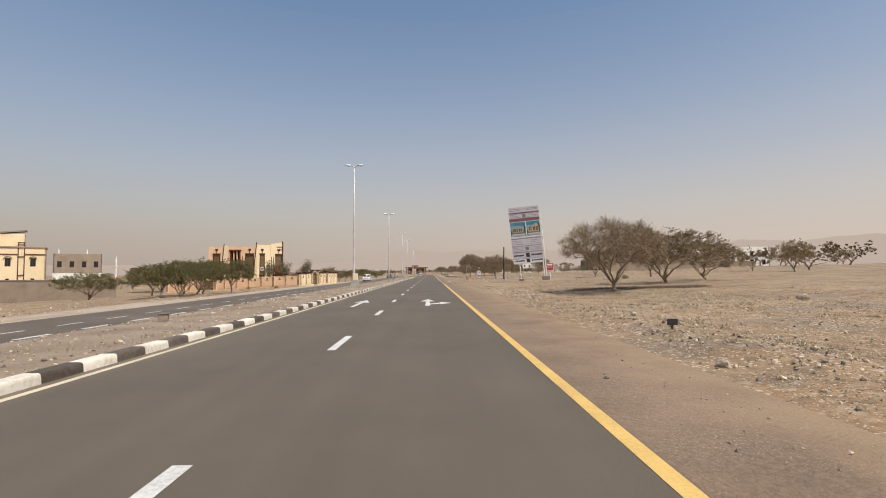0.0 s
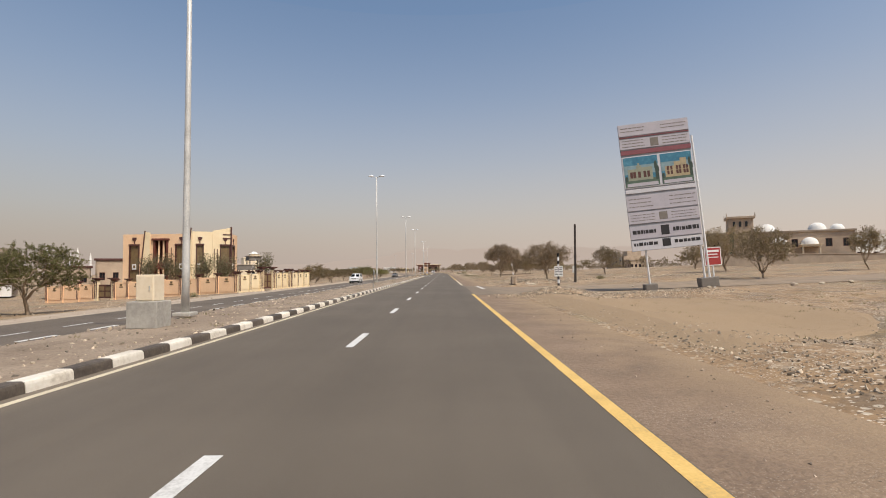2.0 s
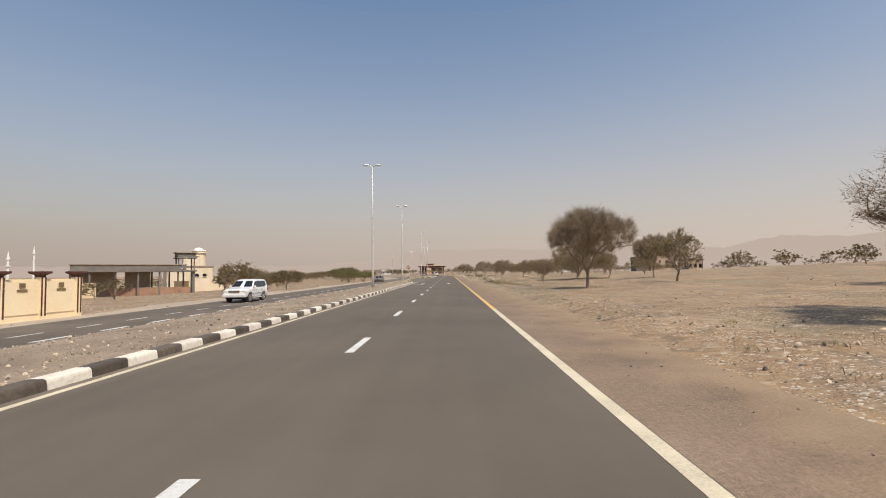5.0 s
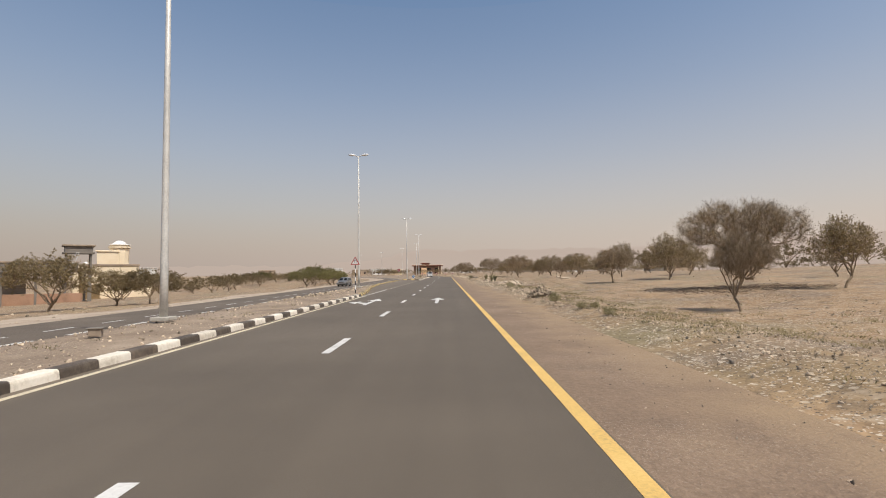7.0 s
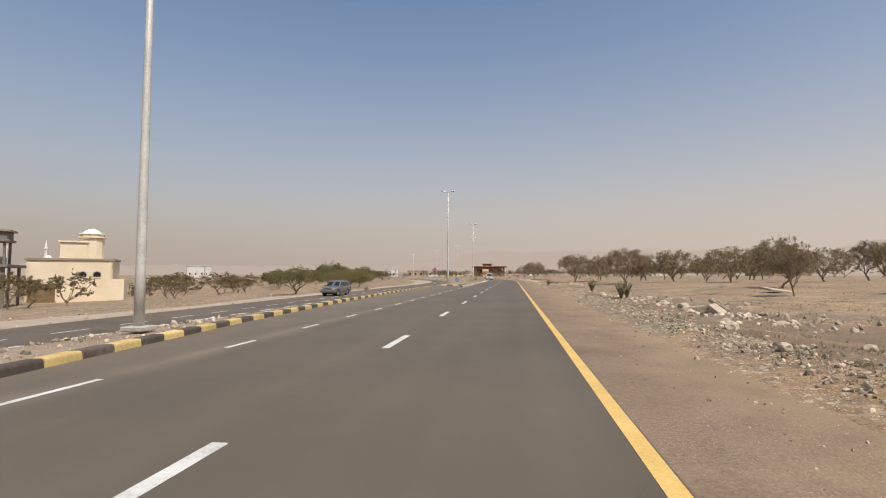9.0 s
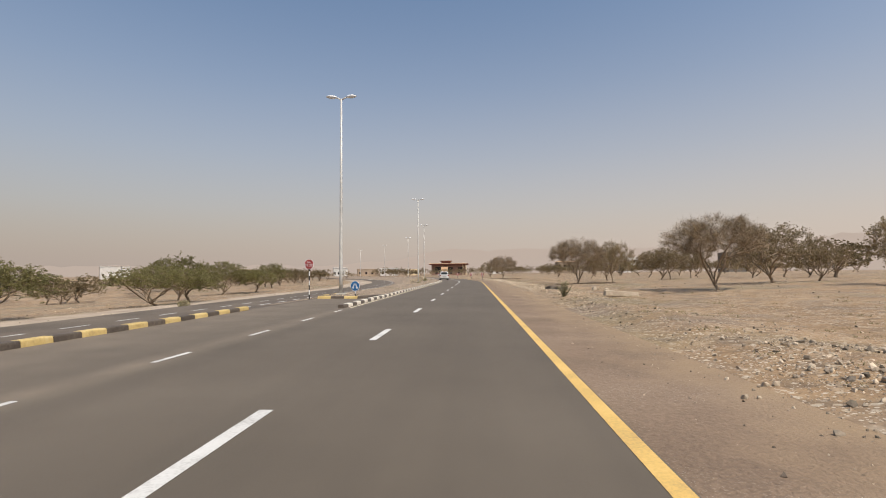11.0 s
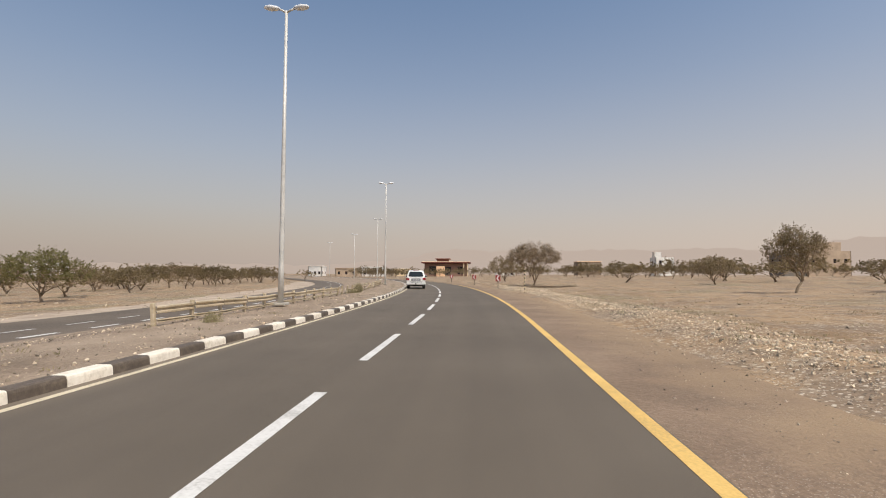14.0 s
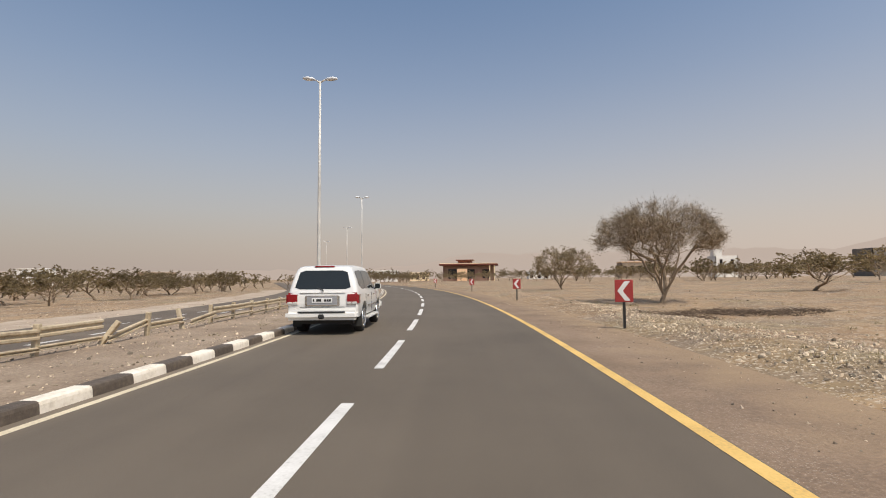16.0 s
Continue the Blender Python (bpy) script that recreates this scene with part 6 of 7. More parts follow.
for x in (-85.4, -83.0):
    bm = bmesh.new()
    prism(bm, [(x - 0.6, 0.95), (x + 0.6, 0.95)] + [(x + 0.6 * math.cos(k * math.pi / 10), 1.35 + 0.6 * math.sin(k * math.pi / 10)) for k in range(11)], 254.9, 255.02)
    part("arched_window", bm, GLASS_DARK, yel)
    part("window_sill", boxes((x - 0.75, x + 0.75, 254.8, 255.0, 0.8, 0.95)), RENDER_WHITE, yel)
    part("arch_hood", tubes(([(x - 0.72, 254.88, 1.3), (x - 0.52, 254.88, 1.85), (x, 254.88, 2.06), (x + 0.52, 254.88, 1.85), (x + 0.72, 254.88, 1.3)], [0.08] * 5), sides=6), BLOCKWORK, yel)
part("roof_tank", turret(-91.6, 257.5, [(0.7, 4.2), (0.7, 4.9), (0.45, 5.2), (0.1, 5.35)], 14), RENDER_WHITE, yel, "small white roof tank")
yw = thing("garden_wall", turned(-80.6, 252.5, 36), "pale yellow garden wall of the domed house", "wall")
part("wall", boxes((-85.6, -75.0, 252.5, 252.8, -5, 0.55), (-75.3, -75.0, 252.8, 262, -5, 0.55)), RENDER_YELLOW, yw)
part("gate", boxes((-90.0, -85.9, 252.5, 252.7, -5, -0.6), (-90.2, -85.6, 252.45, 252.75, -0.6, -0.4)), SCREEN, yw)
for x, y in ((-325, 468), (-341, 454)):
    f = thing("minaret", pose(x, y, -3) @ Matrix.Diagonal((1.6, 1.6, 1.85, 1)), "slender white minaret far off in the haze", "minaret", "minarets in the haze")
    part("shaft", tubes(([(0, 0, 0), (0, 0, 12)], [0.55, 0.45]), sides=12), RENDER_WHITE, f)
    part("spire", tubes(([(0, 0, 12), (0, 0, 13), (0, 0, 15.5)], [0.7, 0.45, 0.05]), sides=12), RENDER_WHITE, f)

frame_house = thing("concrete_frame_house", turned(-74, 228, 40), "unfinished dark concrete frame house with a roof slab", "house")
part("roof_slab", boxes((-100, -71.4, 227.8, 242, 2.5, 2.95), bevel=0.03), DARK_CONCRETE, frame_house)
part("parapet", boxes((-100, -74.0, 228.1, 228.5, 2.95, 4.3), (-74.4, -74.0, 228.5, 242, 2.95, 4.3), bevel=0.02), DARK_CONCRETE, frame_house)
part("coping", boxes((-100.2, -73.8, 227.9, 228.7, 4.3, 4.6), bevel=0.03), BLOCKWORK, frame_house)
for x in (-96, -90.5, -85.5, -80.5, -76, -72.2):
    part("column", boxes((x - 0.2, x + 0.2, 228.3, 228.7, -4, 2.5)), DARK_CONCRETE, frame_house)
    part("column", boxes((x - 0.2, x + 0.2, 240.8, 241.2, -4, 2.5)), DARK_CONCRETE, frame_house)
part("wall", boxes((-100, -90, 233, 233.2, -4, 2.5), (-88, -82, 233, 233.2, -4, 2.5)), BLOCKWORK, frame_house)
tank = thing("water_tower", turned(-74, 228, 40), "dark concrete tank platform on four columns", "water tower")
part("platform", boxes((-76.5, -71.3, 227.9, 232.6, 6.2, 6.55), bevel=0.03), DARK_CONCRETE, tank)
part("parapet", boxes((-76.2, -71.6, 228.2, 232.3, 6.55, 7.7), bevel=0.02), DARK_CONCRETE, tank)
part("top_slab", boxes((-76.6, -71.2, 227.8, 232.7, 7.7, 8.0), bevel=0.03), BLOCKWORK, tank)
for x in (-75.9, -71.9):
    for y in (228.5, 232.0):
        part("column", boxes((x - 0.16, x + 0.16, y - 0.16, y + 0.16, 3.1 if x < -75 else -4, 6.2)), DARK_CONCRETE, tank)
part("ladder", tubes(([(-75.6, 227.9, 2.4), (-74.3, 227.9, 6.4)], [0.05, 0.05]), ([(-75.2, 227.9, 2.4), (-73.9, 227.9, 6.4)], [0.05, 0.05]), *[([(-75.6 + 0.33 * k, 227.9, 2.4 + k), (-75.2 + 0.33 * k, 227.9, 2.4 + k)], [0.04, 0.04]) for k in range(5)], sides=6), STEEL, tank)
rw = thing("compound_wall", turned(-72, 226.5, 18), "low red-brown blockwork wall before the frame house", "wall")
part("wall", boxes((-104, -72, 226.5, 226.8, -5.5, -1.7), bevel=0.02), mat("red_earth_blockwork", (0.36, 0.215, 0.14), None, None, 0.5, 9.0, 0.95, 0.5, 20.0), rw)
cw = thing("compound_wall", pose(0, 0, 0), "low yellow compound wall beside the frame house", "wall")
part("wall", boxes((-110, -88, 212, 212.3, -4.2, -0.3)), RENDER_CREAM, cw)

# houses east of the road
big = block_house("walled_house", 61.5, 89, 148, 160, 1.0, 9.6, RENDER_TAN, "large tan two-storey house with a square tower", [(9, 1.2, 2.6, 4.4), (9, 1.2, 6.0, 7.8)], cornice=BLOCKWORK, face=-26)
part("tower", boxes((65.4, 70.4, 146.0, 152, 1.0, 12.8), (65.0, 70.8, 145.6, 152.4, 12.8, 13.3), bevel=0.05), RENDER_TAN, big, "square stair tower")
for x in (66.6, 67.8, 69.0):
    w = part("window", boxes((x - 0.35, x + 0.35, 145.90, 145.98, 10.8, 12.2)), RENDER_TAN, big)
    part("pane", boxes((x - 0.25, x + 0.25, 145.86, 145.90, 10.9, 12.1)), GLASS_DARK, w)
for x, y in ((65.1, 145.7), (70.7, 145.7), (65.1, 152.3)):
    part("finial", tubes(([(x, y, 13.3), (x, y, 14.1)], [0.12, 0.04]), sides=6), BLOCKWORK, big)
part("stair_glass", boxes((65.6, 66.5, 145.9, 145.98, 2.5, 9.8)), mat("green_stair_glass", (0.05, 0.085, 0.06), None, None, 1.0, 8.0, 0.2, 0.0), big, "green glass strip")
for x, r in ((73.5, 1.9), (83.0, 1.8), (86.6, 1.4)):
    bm = bmesh.new()
    rings = [[bm.verts.new((x + r * math.cos(e) * math.cos(k * math.tau / 16), 151 + r * math.cos(e) * math.sin(k * math.tau / 16), 9.7 + r * math.sin(e))) for k in range(16)] for e in (0, 0.35, 0.7, 1.05, 1.35)]
    for a, b in zip(rings, rings[1:]):
        for k in range(16):
            bm.faces.new((a[k], a[(k + 1) % 16], b[(k + 1) % 16], b[k]))
    bm.faces.new(rings[-1])
    part("dome", bm, RENDER_WHITE, big, "small white dome", shade=True)
ew = thing("compound_wall", pose(0, 0, 0), "brown rendered compound wall round the large house", "wall")
part("wall", boxes((52.8, 96, 141.5, 141.8, 0.5, 4.2), (52.6, 96.2, 141.4, 141.9, 4.2, 4.4)), BLOCKWORK, ew)


def kiosk(x, y, tone):
    """An open square pavilion with a dome."""
    z = level(x, y)
    t = thing("domed_kiosk", pose(x, y, z, 0, 0, -26), "small open domed pavilion behind a compound wall", "pavilion", "pavilions in the yard")
    part("plinth", boxes((-1.9, 1.9, -1.9, 1.9, -0.4, 0.3), bevel=0.03), RENDER_TAN, t)
    for u, v in ((-1.5, -1.5), (1.5, -1.5), (1.5, 1.5), (-1.5, 1.5)):
        part("column", tubes(([(u, v, 0.3), (u, v, 3.6)], [0.2, 0.18]), sides=10), tone, t)
    part("entablature", boxes((-1.8, 1.8, -1.8, 1.8, 3.6, 4.0), (-2.0, 2.0, -2.0, 2.0, 4.0, 4.12), bevel=0.02), tone, t)
    bm = bmesh.new()
    rings = [[bm.verts.new((1.65 * math.cos(e) * math.cos(k * math.tau / 18), 1.65 * math.cos(e) * math.sin(k * math.tau / 18), 4.12 + 1.6 * math.sin(e))) for k in range(18)] for e in (0, 0.3, 0.6, 0.9, 1.2, 1.42)]
    for a, b in zip(rings, rings[1:]):
        for k in range(18):
            bm.faces.new((a[k], a[(k + 1) % 18], b[(k + 1) % 18], b[k]))
    bm.faces.new(rings[-1])
    part("dome", bm, RENDER_WHITE, t, "white plastered dome", shade=True)


for x, y in ((73.2, 144.8), (80.2, 145.2), (87.6, 146.4)):
    kiosk(x, y, RENDER_YELLOW)
block_house("white_house", 100, 112, 158, 168, 2.0, 9.5, RENDER_WHITE, "white house far behind the walled one", [(3, 1.2, 3.6, 5.2), (3, 1.2, 6.4, 8.0)])
block_house("low_house", 96, 102, 290, 298, 1.0, 6.0, RENDER_TAN, "low tan house among acacias", [(3, 1.2, 2.4, 4.0)], cornice=BLOCKWORK)
block_house("brown_house", 60, 74, 560, 570, 1.0, 9.3, BLOCKWORK, "brown house with a dark flat roof", [(4, 1.6, 4.4, 7.0)], cornice=RENDER_PINK)
wb = block_house("white_house", 106, 116.6, 560, 570, 1.0, 11.9, RENDER_WHITE, "white two-storey house far off in the haze", [(2, 1.4, 7.5, 10)])
part("stair_tower", boxes((106, 110, 562, 566, 11.9, 15.2)), RENDER_WHITE, wb)
tb = block_house("tan_house", 192, 216, 560, 584, 0.5, 15.5, RENDER_TAN, "tan unfinished house with a stepped roofline", [(4, 1.6, 3.6, 6.0), (4, 1.6, 8.6, 11)])
part("upper_floor", boxes((197, 212, 562, 576, 15.4, 20.8), bevel=0.05), RENDER_TAN, tb)
block_house("grey_house", 178, 190.5, 559, 573, 0.5, 14.8, DARK_CONCRETE, "dark grey blockwork house shell", [(3, 1.8, 3.6, 6.2), (3, 1.8, 8.2, 11)])

# the low house at the end of the road
RED_WALL = mat("red_brown_wall", (0.26, 0.155, 0.115), None, None, 0.4, 8.0, 0.9, 0.2, 40.0)
end = thing("end_house", pose(0, 0, 0), "red-brown flat-roofed house with deep eaves", "house")
facade(end, (-24.6, 490), (-4.4, 490), 0.2, 6.4, RED_WALL, [(2, 5.5, 1.2, 5.2), (9.5, 12.5, 1.0, 5.0), (15.5, 18.5, 1.4, 5.0)], bars=2)
part("wall", boxes((-24.6, -24.3, 490.3, 503, 0.2, 6.4), (-4.7, -4.4, 490.3, 503, 0.2, 6.4), (-24.6, -4.4, 502.7, 503, 0.2, 6.4)), RED_TRIM, end)
part("roof", boxes((-26.0, -3.0, 488.2, 504.5, 6.5, 7.1), bevel=0.1), RED_TRIM, end, "deep red-brown flat eaves")
part("roof_top", boxes((-25.7, -3.3, 488.5, 504.2, 7.1, 7.35), bevel=0.05), RENDER_CREAM, end)
part("upper_room", boxes((-19.0, -13.5, 493, 499, 7.35, 8.5), (-19.8, -12.7, 492.2, 499.8, 8.5, 8.9), bevel=0.05), RED_TRIM, end)
part("column", boxes((-6.4, -6.0, 488.6, 489.0, 0.2, 6.5)), RENDER_CREAM, end)
part("column", boxes((-4.6, -4.2, 488.6, 489.0, 0.2, 6.5)), RENDER_CREAM, end)
part("porch", boxes((-19.0, -15.0, 488.6, 490, 0.2, 5.2), bevel=0.1), RENDER_PINK, end, "pale porch")
for x0, x1, y, z1, mt, lab in ((-58, -48, 505, 5.0, RENDER_WHITE, "white low house far off"), (-76, -64, 520, 4.6, RENDER_TAN, "tan low house far off"), (-98, -90, 540, 6.0, RENDER_WHITE, "white house far off"), (10, 20, 520, 4.5, RENDER_WHITE, "white low house far off"), (-261, -245, 530, 8.4, RENDER_WHITE, "white villa far off among acacias"), (-124.2, -116.2, 450, 4.3, RENDER_TAN, "tan house far off among acacias"), (-44, -36, 520, 4.2, RENDER_CREAM, "cream low house far off")):
    block_house("far_house", x0, x1, y, y + 9, -1.0, z1, mt, lab, [(3, 1.3, 1.2, 2.8)], cornice=mt, group="houses in the distance")


# ---- signs, posts, billboard, guard rail ----
def lettering(body, size, material, parent, m, label=""):
    """Raised letters as a mesh of their own."""
    cu = bpy.data.curves.new("lettering", "FONT")
    cu.body, cu.size, cu.extrude, cu.align_x, cu.align_y = body, size, 0.002, "CENTER", "CENTER"
    tmp = new("lettering_curve", cu)
    me = bpy.data.meshes.new_from_object(tmp.evaluated_get(bpy.context.evaluated_depsgraph_get()))
    bpy.data.objects.remove(tmp)
    bpy.data.curves.remove(cu)
    me.materials.clear()
    me.materials.append(material)
    ob = part("lettering", me, None, parent, label)
    ob.matrix_basis = m
    return ob


def disc(bm, r, y0, y1, z, sides=24, turn=0.0, x=0.0):
    prism(bm, [(x + r * math.cos(turn + k * math.tau / sides), z + r * math.sin(turn + k * math.tau / sides)) for k in range(sides)], y0, y1)
    return bm


def striped_post(t, h, r, tones, step=0.3):
    """A post painted in bands, each band a part."""
    z, i = 0.0, 0
    while z < h - 0.01:
        top = min(h, z + step)
        part("post_band", tubes(([(0, 0, z), (0, 0, top)], [r, r])), tones[i % len(tones)], t)
        z, i = top, i + 1


stop = thing("stop_sign", pose(-10.35, 236.6, left_level(-10.35, 236), 0, 0, -10), "red octagonal stop sign on a striped post", "sign")
striped_post(stop, 1.95, 0.035, (SIGN_BLACK, SIGN_WHITE))
part("border", disc(bmesh.new(), 0.345, -0.06, -0.04, 2.25, 8, math.pi / 8), SIGN_WHITE, stop)
face = part("face", disc(bmesh.new(), 0.315, -0.066, -0.06, 2.25, 8, math.pi / 8), SIGN_RED, stop)
lettering("STOP", 0.235, SIGN_WHITE, face, pose(0, -0.069, 2.17, 90, 0, 0), "white raised letters")
part("script_bar", boxes((-0.12, 0.12, -0.072, -0.066, 2.35, 2.385), (-0.10, -0.065, -0.072, -0.066, 2.385, 2.45), (0.05, 0.085, -0.072, -0.066, 2.385, 2.44)), SIGN_WHITE, face)

blue = thing("pass_either_side_sign", pose(-7.1, 235.6, 0.08, 0, 0, -14), "round blue sign with two white arrows", "sign")
striped_post(blue, 0.5, 0.035, (SIGN_BLACK, SIGN_WHITE), 0.2)
part("border", disc(bmesh.new(), 0.31, -0.06, -0.04, 0.66), SIGN_WHITE, blue)
bf = part("face", disc(bmesh.new(), 0.29, -0.066, -0.06, 0.66), SIGN_BLUE, blue)
for d in (-1, 1):
    bm = bmesh.new()
    prism(bm, [(d * 0.02, 0.80), (d * 0.075, 0.82), (d * 0.15, 0.60), (d * 0.21, 0.62), (d * 0.155, 0.48), (d * 0.035, 0.55), (d * 0.09, 0.575)][::d], -0.072, -0.066)
    bmesh.ops.recalc_face_normals(bm, faces=bm.faces)
    part("arrow", bm, SIGN_WHITE, bf)

warn = thing("u_turn_warning_sign", pose(-6.42, 165.9, 0.05, 0, 0, 0), "red-edged triangular U-turn warning sign on a striped post", "sign")
striped_post(warn, 2.05, 0.035, (SIGN_BLACK, SIGN_WHITE))
tri_pts = lambda r, cz: [(r * math.cos(math.pi / 2 + k * math.tau / 3), cz + r * math.sin(math.pi / 2 + k * math.tau / 3)) for k in range(3)]
part("border", prism(bmesh.new(), tri_pts(0.39, 2.27), -0.06, -0.04), SIGN_RED, warn)
wf = part("face", prism(bmesh.new(), tri_pts(0.275, 2.27), -0.066, -0.06), SIGN_WHITE, warn)
part("symbol", tubes(([(-0.07, -0.07, 2.17), (-0.07, -0.07, 2.36), (-0.03, -0.07, 2.42), (0.03, -0.07, 2.42), (0.07, -0.07, 2.36), (0.07, -0.07, 2.17)], [0.02] * 6), sides=6), SIGN_BLACK, wf)


def chevron(s, o, turn, tone=SIGN_RED):
    t = thing("chevron_sign", on_road(s, o, -0.02, turn), "red bend marker with a white chevron at the bend", "sign", "chevron signs on the bend")
    part("post", boxes((-0.035, 0.035, -0.035, 0.035, 0, 1.0)), SIGN_BLACK, t)
    f = part("face", boxes((-0.25, 0.25, -0.06, -0.04, 0.78, 1.42), bevel=0.01), tone, t)
    bm = bmesh.new()
    prism(bm, [(0.02, 0.82), (0.17, 0.82), (-0.03, 1.10), (0.17, 1.38), (0.02, 1.38), (-0.18, 1.10)], -0.066, -0.06)
    bmesh.ops.recalc_face_normals(bm, faces=bm.faces)
    part("chevron", bm, SIGN_WHITE, f)
    return t


for s, turn in ((313.2, -12), (331, -10), (352, -8), (380, -4)):
    chevron(s, 4.1, turn)
mk = thing("marker_post", pose(3.55, 301.2, 0.0), "marker post striped in black and cream", "post")
striped_post(mk, 1.9, 0.04, (SIGN_BLACK, RENDER_CREAM), 0.14)

notice = thing("notice_post", pose(6.46, 66.75, level(6.46, 66.75) - 0.03), "black and white striped post with notice boards", "sign")
striped_post(notice, 1.98, 0.06, (SIGN_BLACK, SIGN_WHITE), 0.22)
for x in (-0.13, 0.13):
    nb = part("board", boxes((x - 0.115, x + 0.115, -0.1, -0.07, 0.62, 1.22)), SIGN_WHITE, notice)
    part("writing", boxes(*[(x - 0.09, x + 0.09 - 0.03 * (k % 2), -0.105, -0.1, 0.70 + 0.1 * k, 0.74 + 0.1 * k) for k in range(5)]), SIGN_BLACK, nb)

bol = thing("leaning_post", pose(6.02, 82.1, 0.22, 0, 0, 5), "leaning striped post set in a concrete block", "post")
part("block", boxes((-0.22, 0.0, -0.2, 0.2, 0, 0.70), bevel=0.03), BLOCKWORK, bol)
part("block", boxes((0.02, 0.22, -0.18, 0.2, 0, 0.72), bevel=0.03), RENDER_TAN, bol)
for k in range(6):
    part("post_band", tubes(([(-0.03 * k, 0.0, 0.6 + 0.25 * k), (-0.03 * (k + 1), 0.0, 0.85 + 0.25 * k)], [0.036, 0.036])), (RENDER_TAN, SIGN_WHITE, BLOCKWORK)[k % 3], bol)

tall = thing("utility_pole", pose(13.0, 87.4, 0.15, 0, 0.6, 0), "bare dark wooden utility pole on a stony bank", "pole")
part("pole", tubes(([(0, 0, -0.3), (0, 0, 5.9)], [0.13, 0.10])), mat("dark_tarred_wood", (0.045, 0.036, 0.03), None, None, 2, 20, 0.9, 0.4, 40), tall)
part("cable_box", boxes((-0.28, -0.12, -0.06, 0.06, 1.0, 1.7)), STEEL, tall)

keep = thing("keep_right_sign", pose(-5.95, 77.7, 0.09, 0, 0, 101), "faded post with two round grey signs", "sign")
part("post", tubes(([(0, 0, 0), (0, 0, 1.55)], [0.032, 0.032])), CONCRETE, keep)
u = part("disc", disc(bmesh.new(), 0.24, -0.06, -0.04, 1.3), SIGN_GREY, keep)
part("ring", tubes(([(0.18 * math.cos(k * math.tau / 12), -0.065, 1.3 + 0.18 * math.sin(k * math.tau / 12)) for k in range(11)], [0.014] * 11), sides=5), SIGN_WHITE, u)
part("disc", disc(bmesh.new(), 0.22, -0.06, -0.04, 0.72), SIGN_GREY, keep)

tag = thing("ground_marker", pose(5.24, 10.85, 0.0), "small dark service marker plate on a short stake", "marker")
part("stake", boxes((-0.02, 0.02, -0.02, 0.02, 0, 0.34)), SIGN_BLACK, tag)
part("plate", boxes((-0.12, 0.12, -0.035, -0.02, 0.28, 0.42), bevel=0.005), SIGN_BLACK, tag)

box_t = thing("utility_cabinet", pose(-8.1, 51.3, 0.09), "beige utility cabinet on a concrete plinth", "cabinet")
part("plinth", boxes((-0.40, 0.40, -0.35, 0.35, -0.05, 0.66), bevel=0.02), CONCRETE, box_t)
part("body", boxes((-0.22, 0.26, -0.25, 0.25, 0.66, 1.36), bevel=0.02), RENDER_YELLOW, box_t)
door_c = part("door", boxes((-0.19, 0.23, -0.265, -0.25, 0.70, 1.31), bevel=0.004), RENDER_YELLOW, box_t)
part("handle", boxes((0.15, 0.18, -0.285, -0.265, 0.95, 1.07), bevel=0.004), STEEL, door_c)
for s, o in ((142.3, -8.05), (15.1, -8.3)):
    j = thing("cable_box", on_road(s, o, 0.09, 20), "small dusty brown junction box on the median", "box")
    part("body", boxes((-0.13, 0.13, -0.10, 0.10, 0.0, 0.17), bevel=0.012), BLOCKWORK, j)
    part("lid", boxes((-0.17, 0.17, -0.13, 0.13, 0.17, 0.205), bevel=0.008), DARK_CONCRETE, j)

# the project billboard leans a little
bb = thing("billboard", pose(13.95, 68.6, 0.3, 0, -5.2, -6) @ Matrix.Diagonal((0.91, 1, 1, 1)), "tall grey project billboard leaning on steel posts", "billboard")
for x, h in ((-1.35, 9.2), (2.3, 9.4), (2.62, 9.4)):
    part("post", tubes(([(x, 0.25, -0.1), (x, 0.25, h)], [0.07, 0.07])), SIGN_WHITE, bb)
part("footing", boxes((-1.75, -0.95, -0.1, 0.6, -0.15, 0.34), bevel=0.03), DARK_CONCRETE, bb)
part("footing", boxes((1.9, 3.05, -0.1, 0.6, -0.15, 0.42), bevel=0.03), DARK_CONCRETE, bb)
X0, X1, Z0, Z1 = -2.3, 2.4, 2.45, 10.55
part("backing", boxes((X0, X1, 0.08, 0.16, Z0, Z1), bevel=0.01), SIGN_GREY, bb)
H = Z1 - Z0
rows = [(0.0, 0.085, BOARD_PALE), (0.09, 0.195, BOARD_GREY), (0.21, 0.305, BOARD_GREY), (0.312, 0.435, BOARD_GREY), (0.45, 0.485, BOARD_PALE), (0.49, 0.745, BOARD_PALE), (0.755, 0.795, BOARD_MAROON), (0.80, 0.885, BOARD_GREY), (0.89, 0.902, BOARD_MAROON), (0.905, 1.0, BOARD_GREY)]
panes = [part("panel", boxes((X0, X1, 0.03, 0.078, Z0 + a * H + 0.02, Z0 + b * H - 0.02)), tone, bb) for a, b, tone in rows]
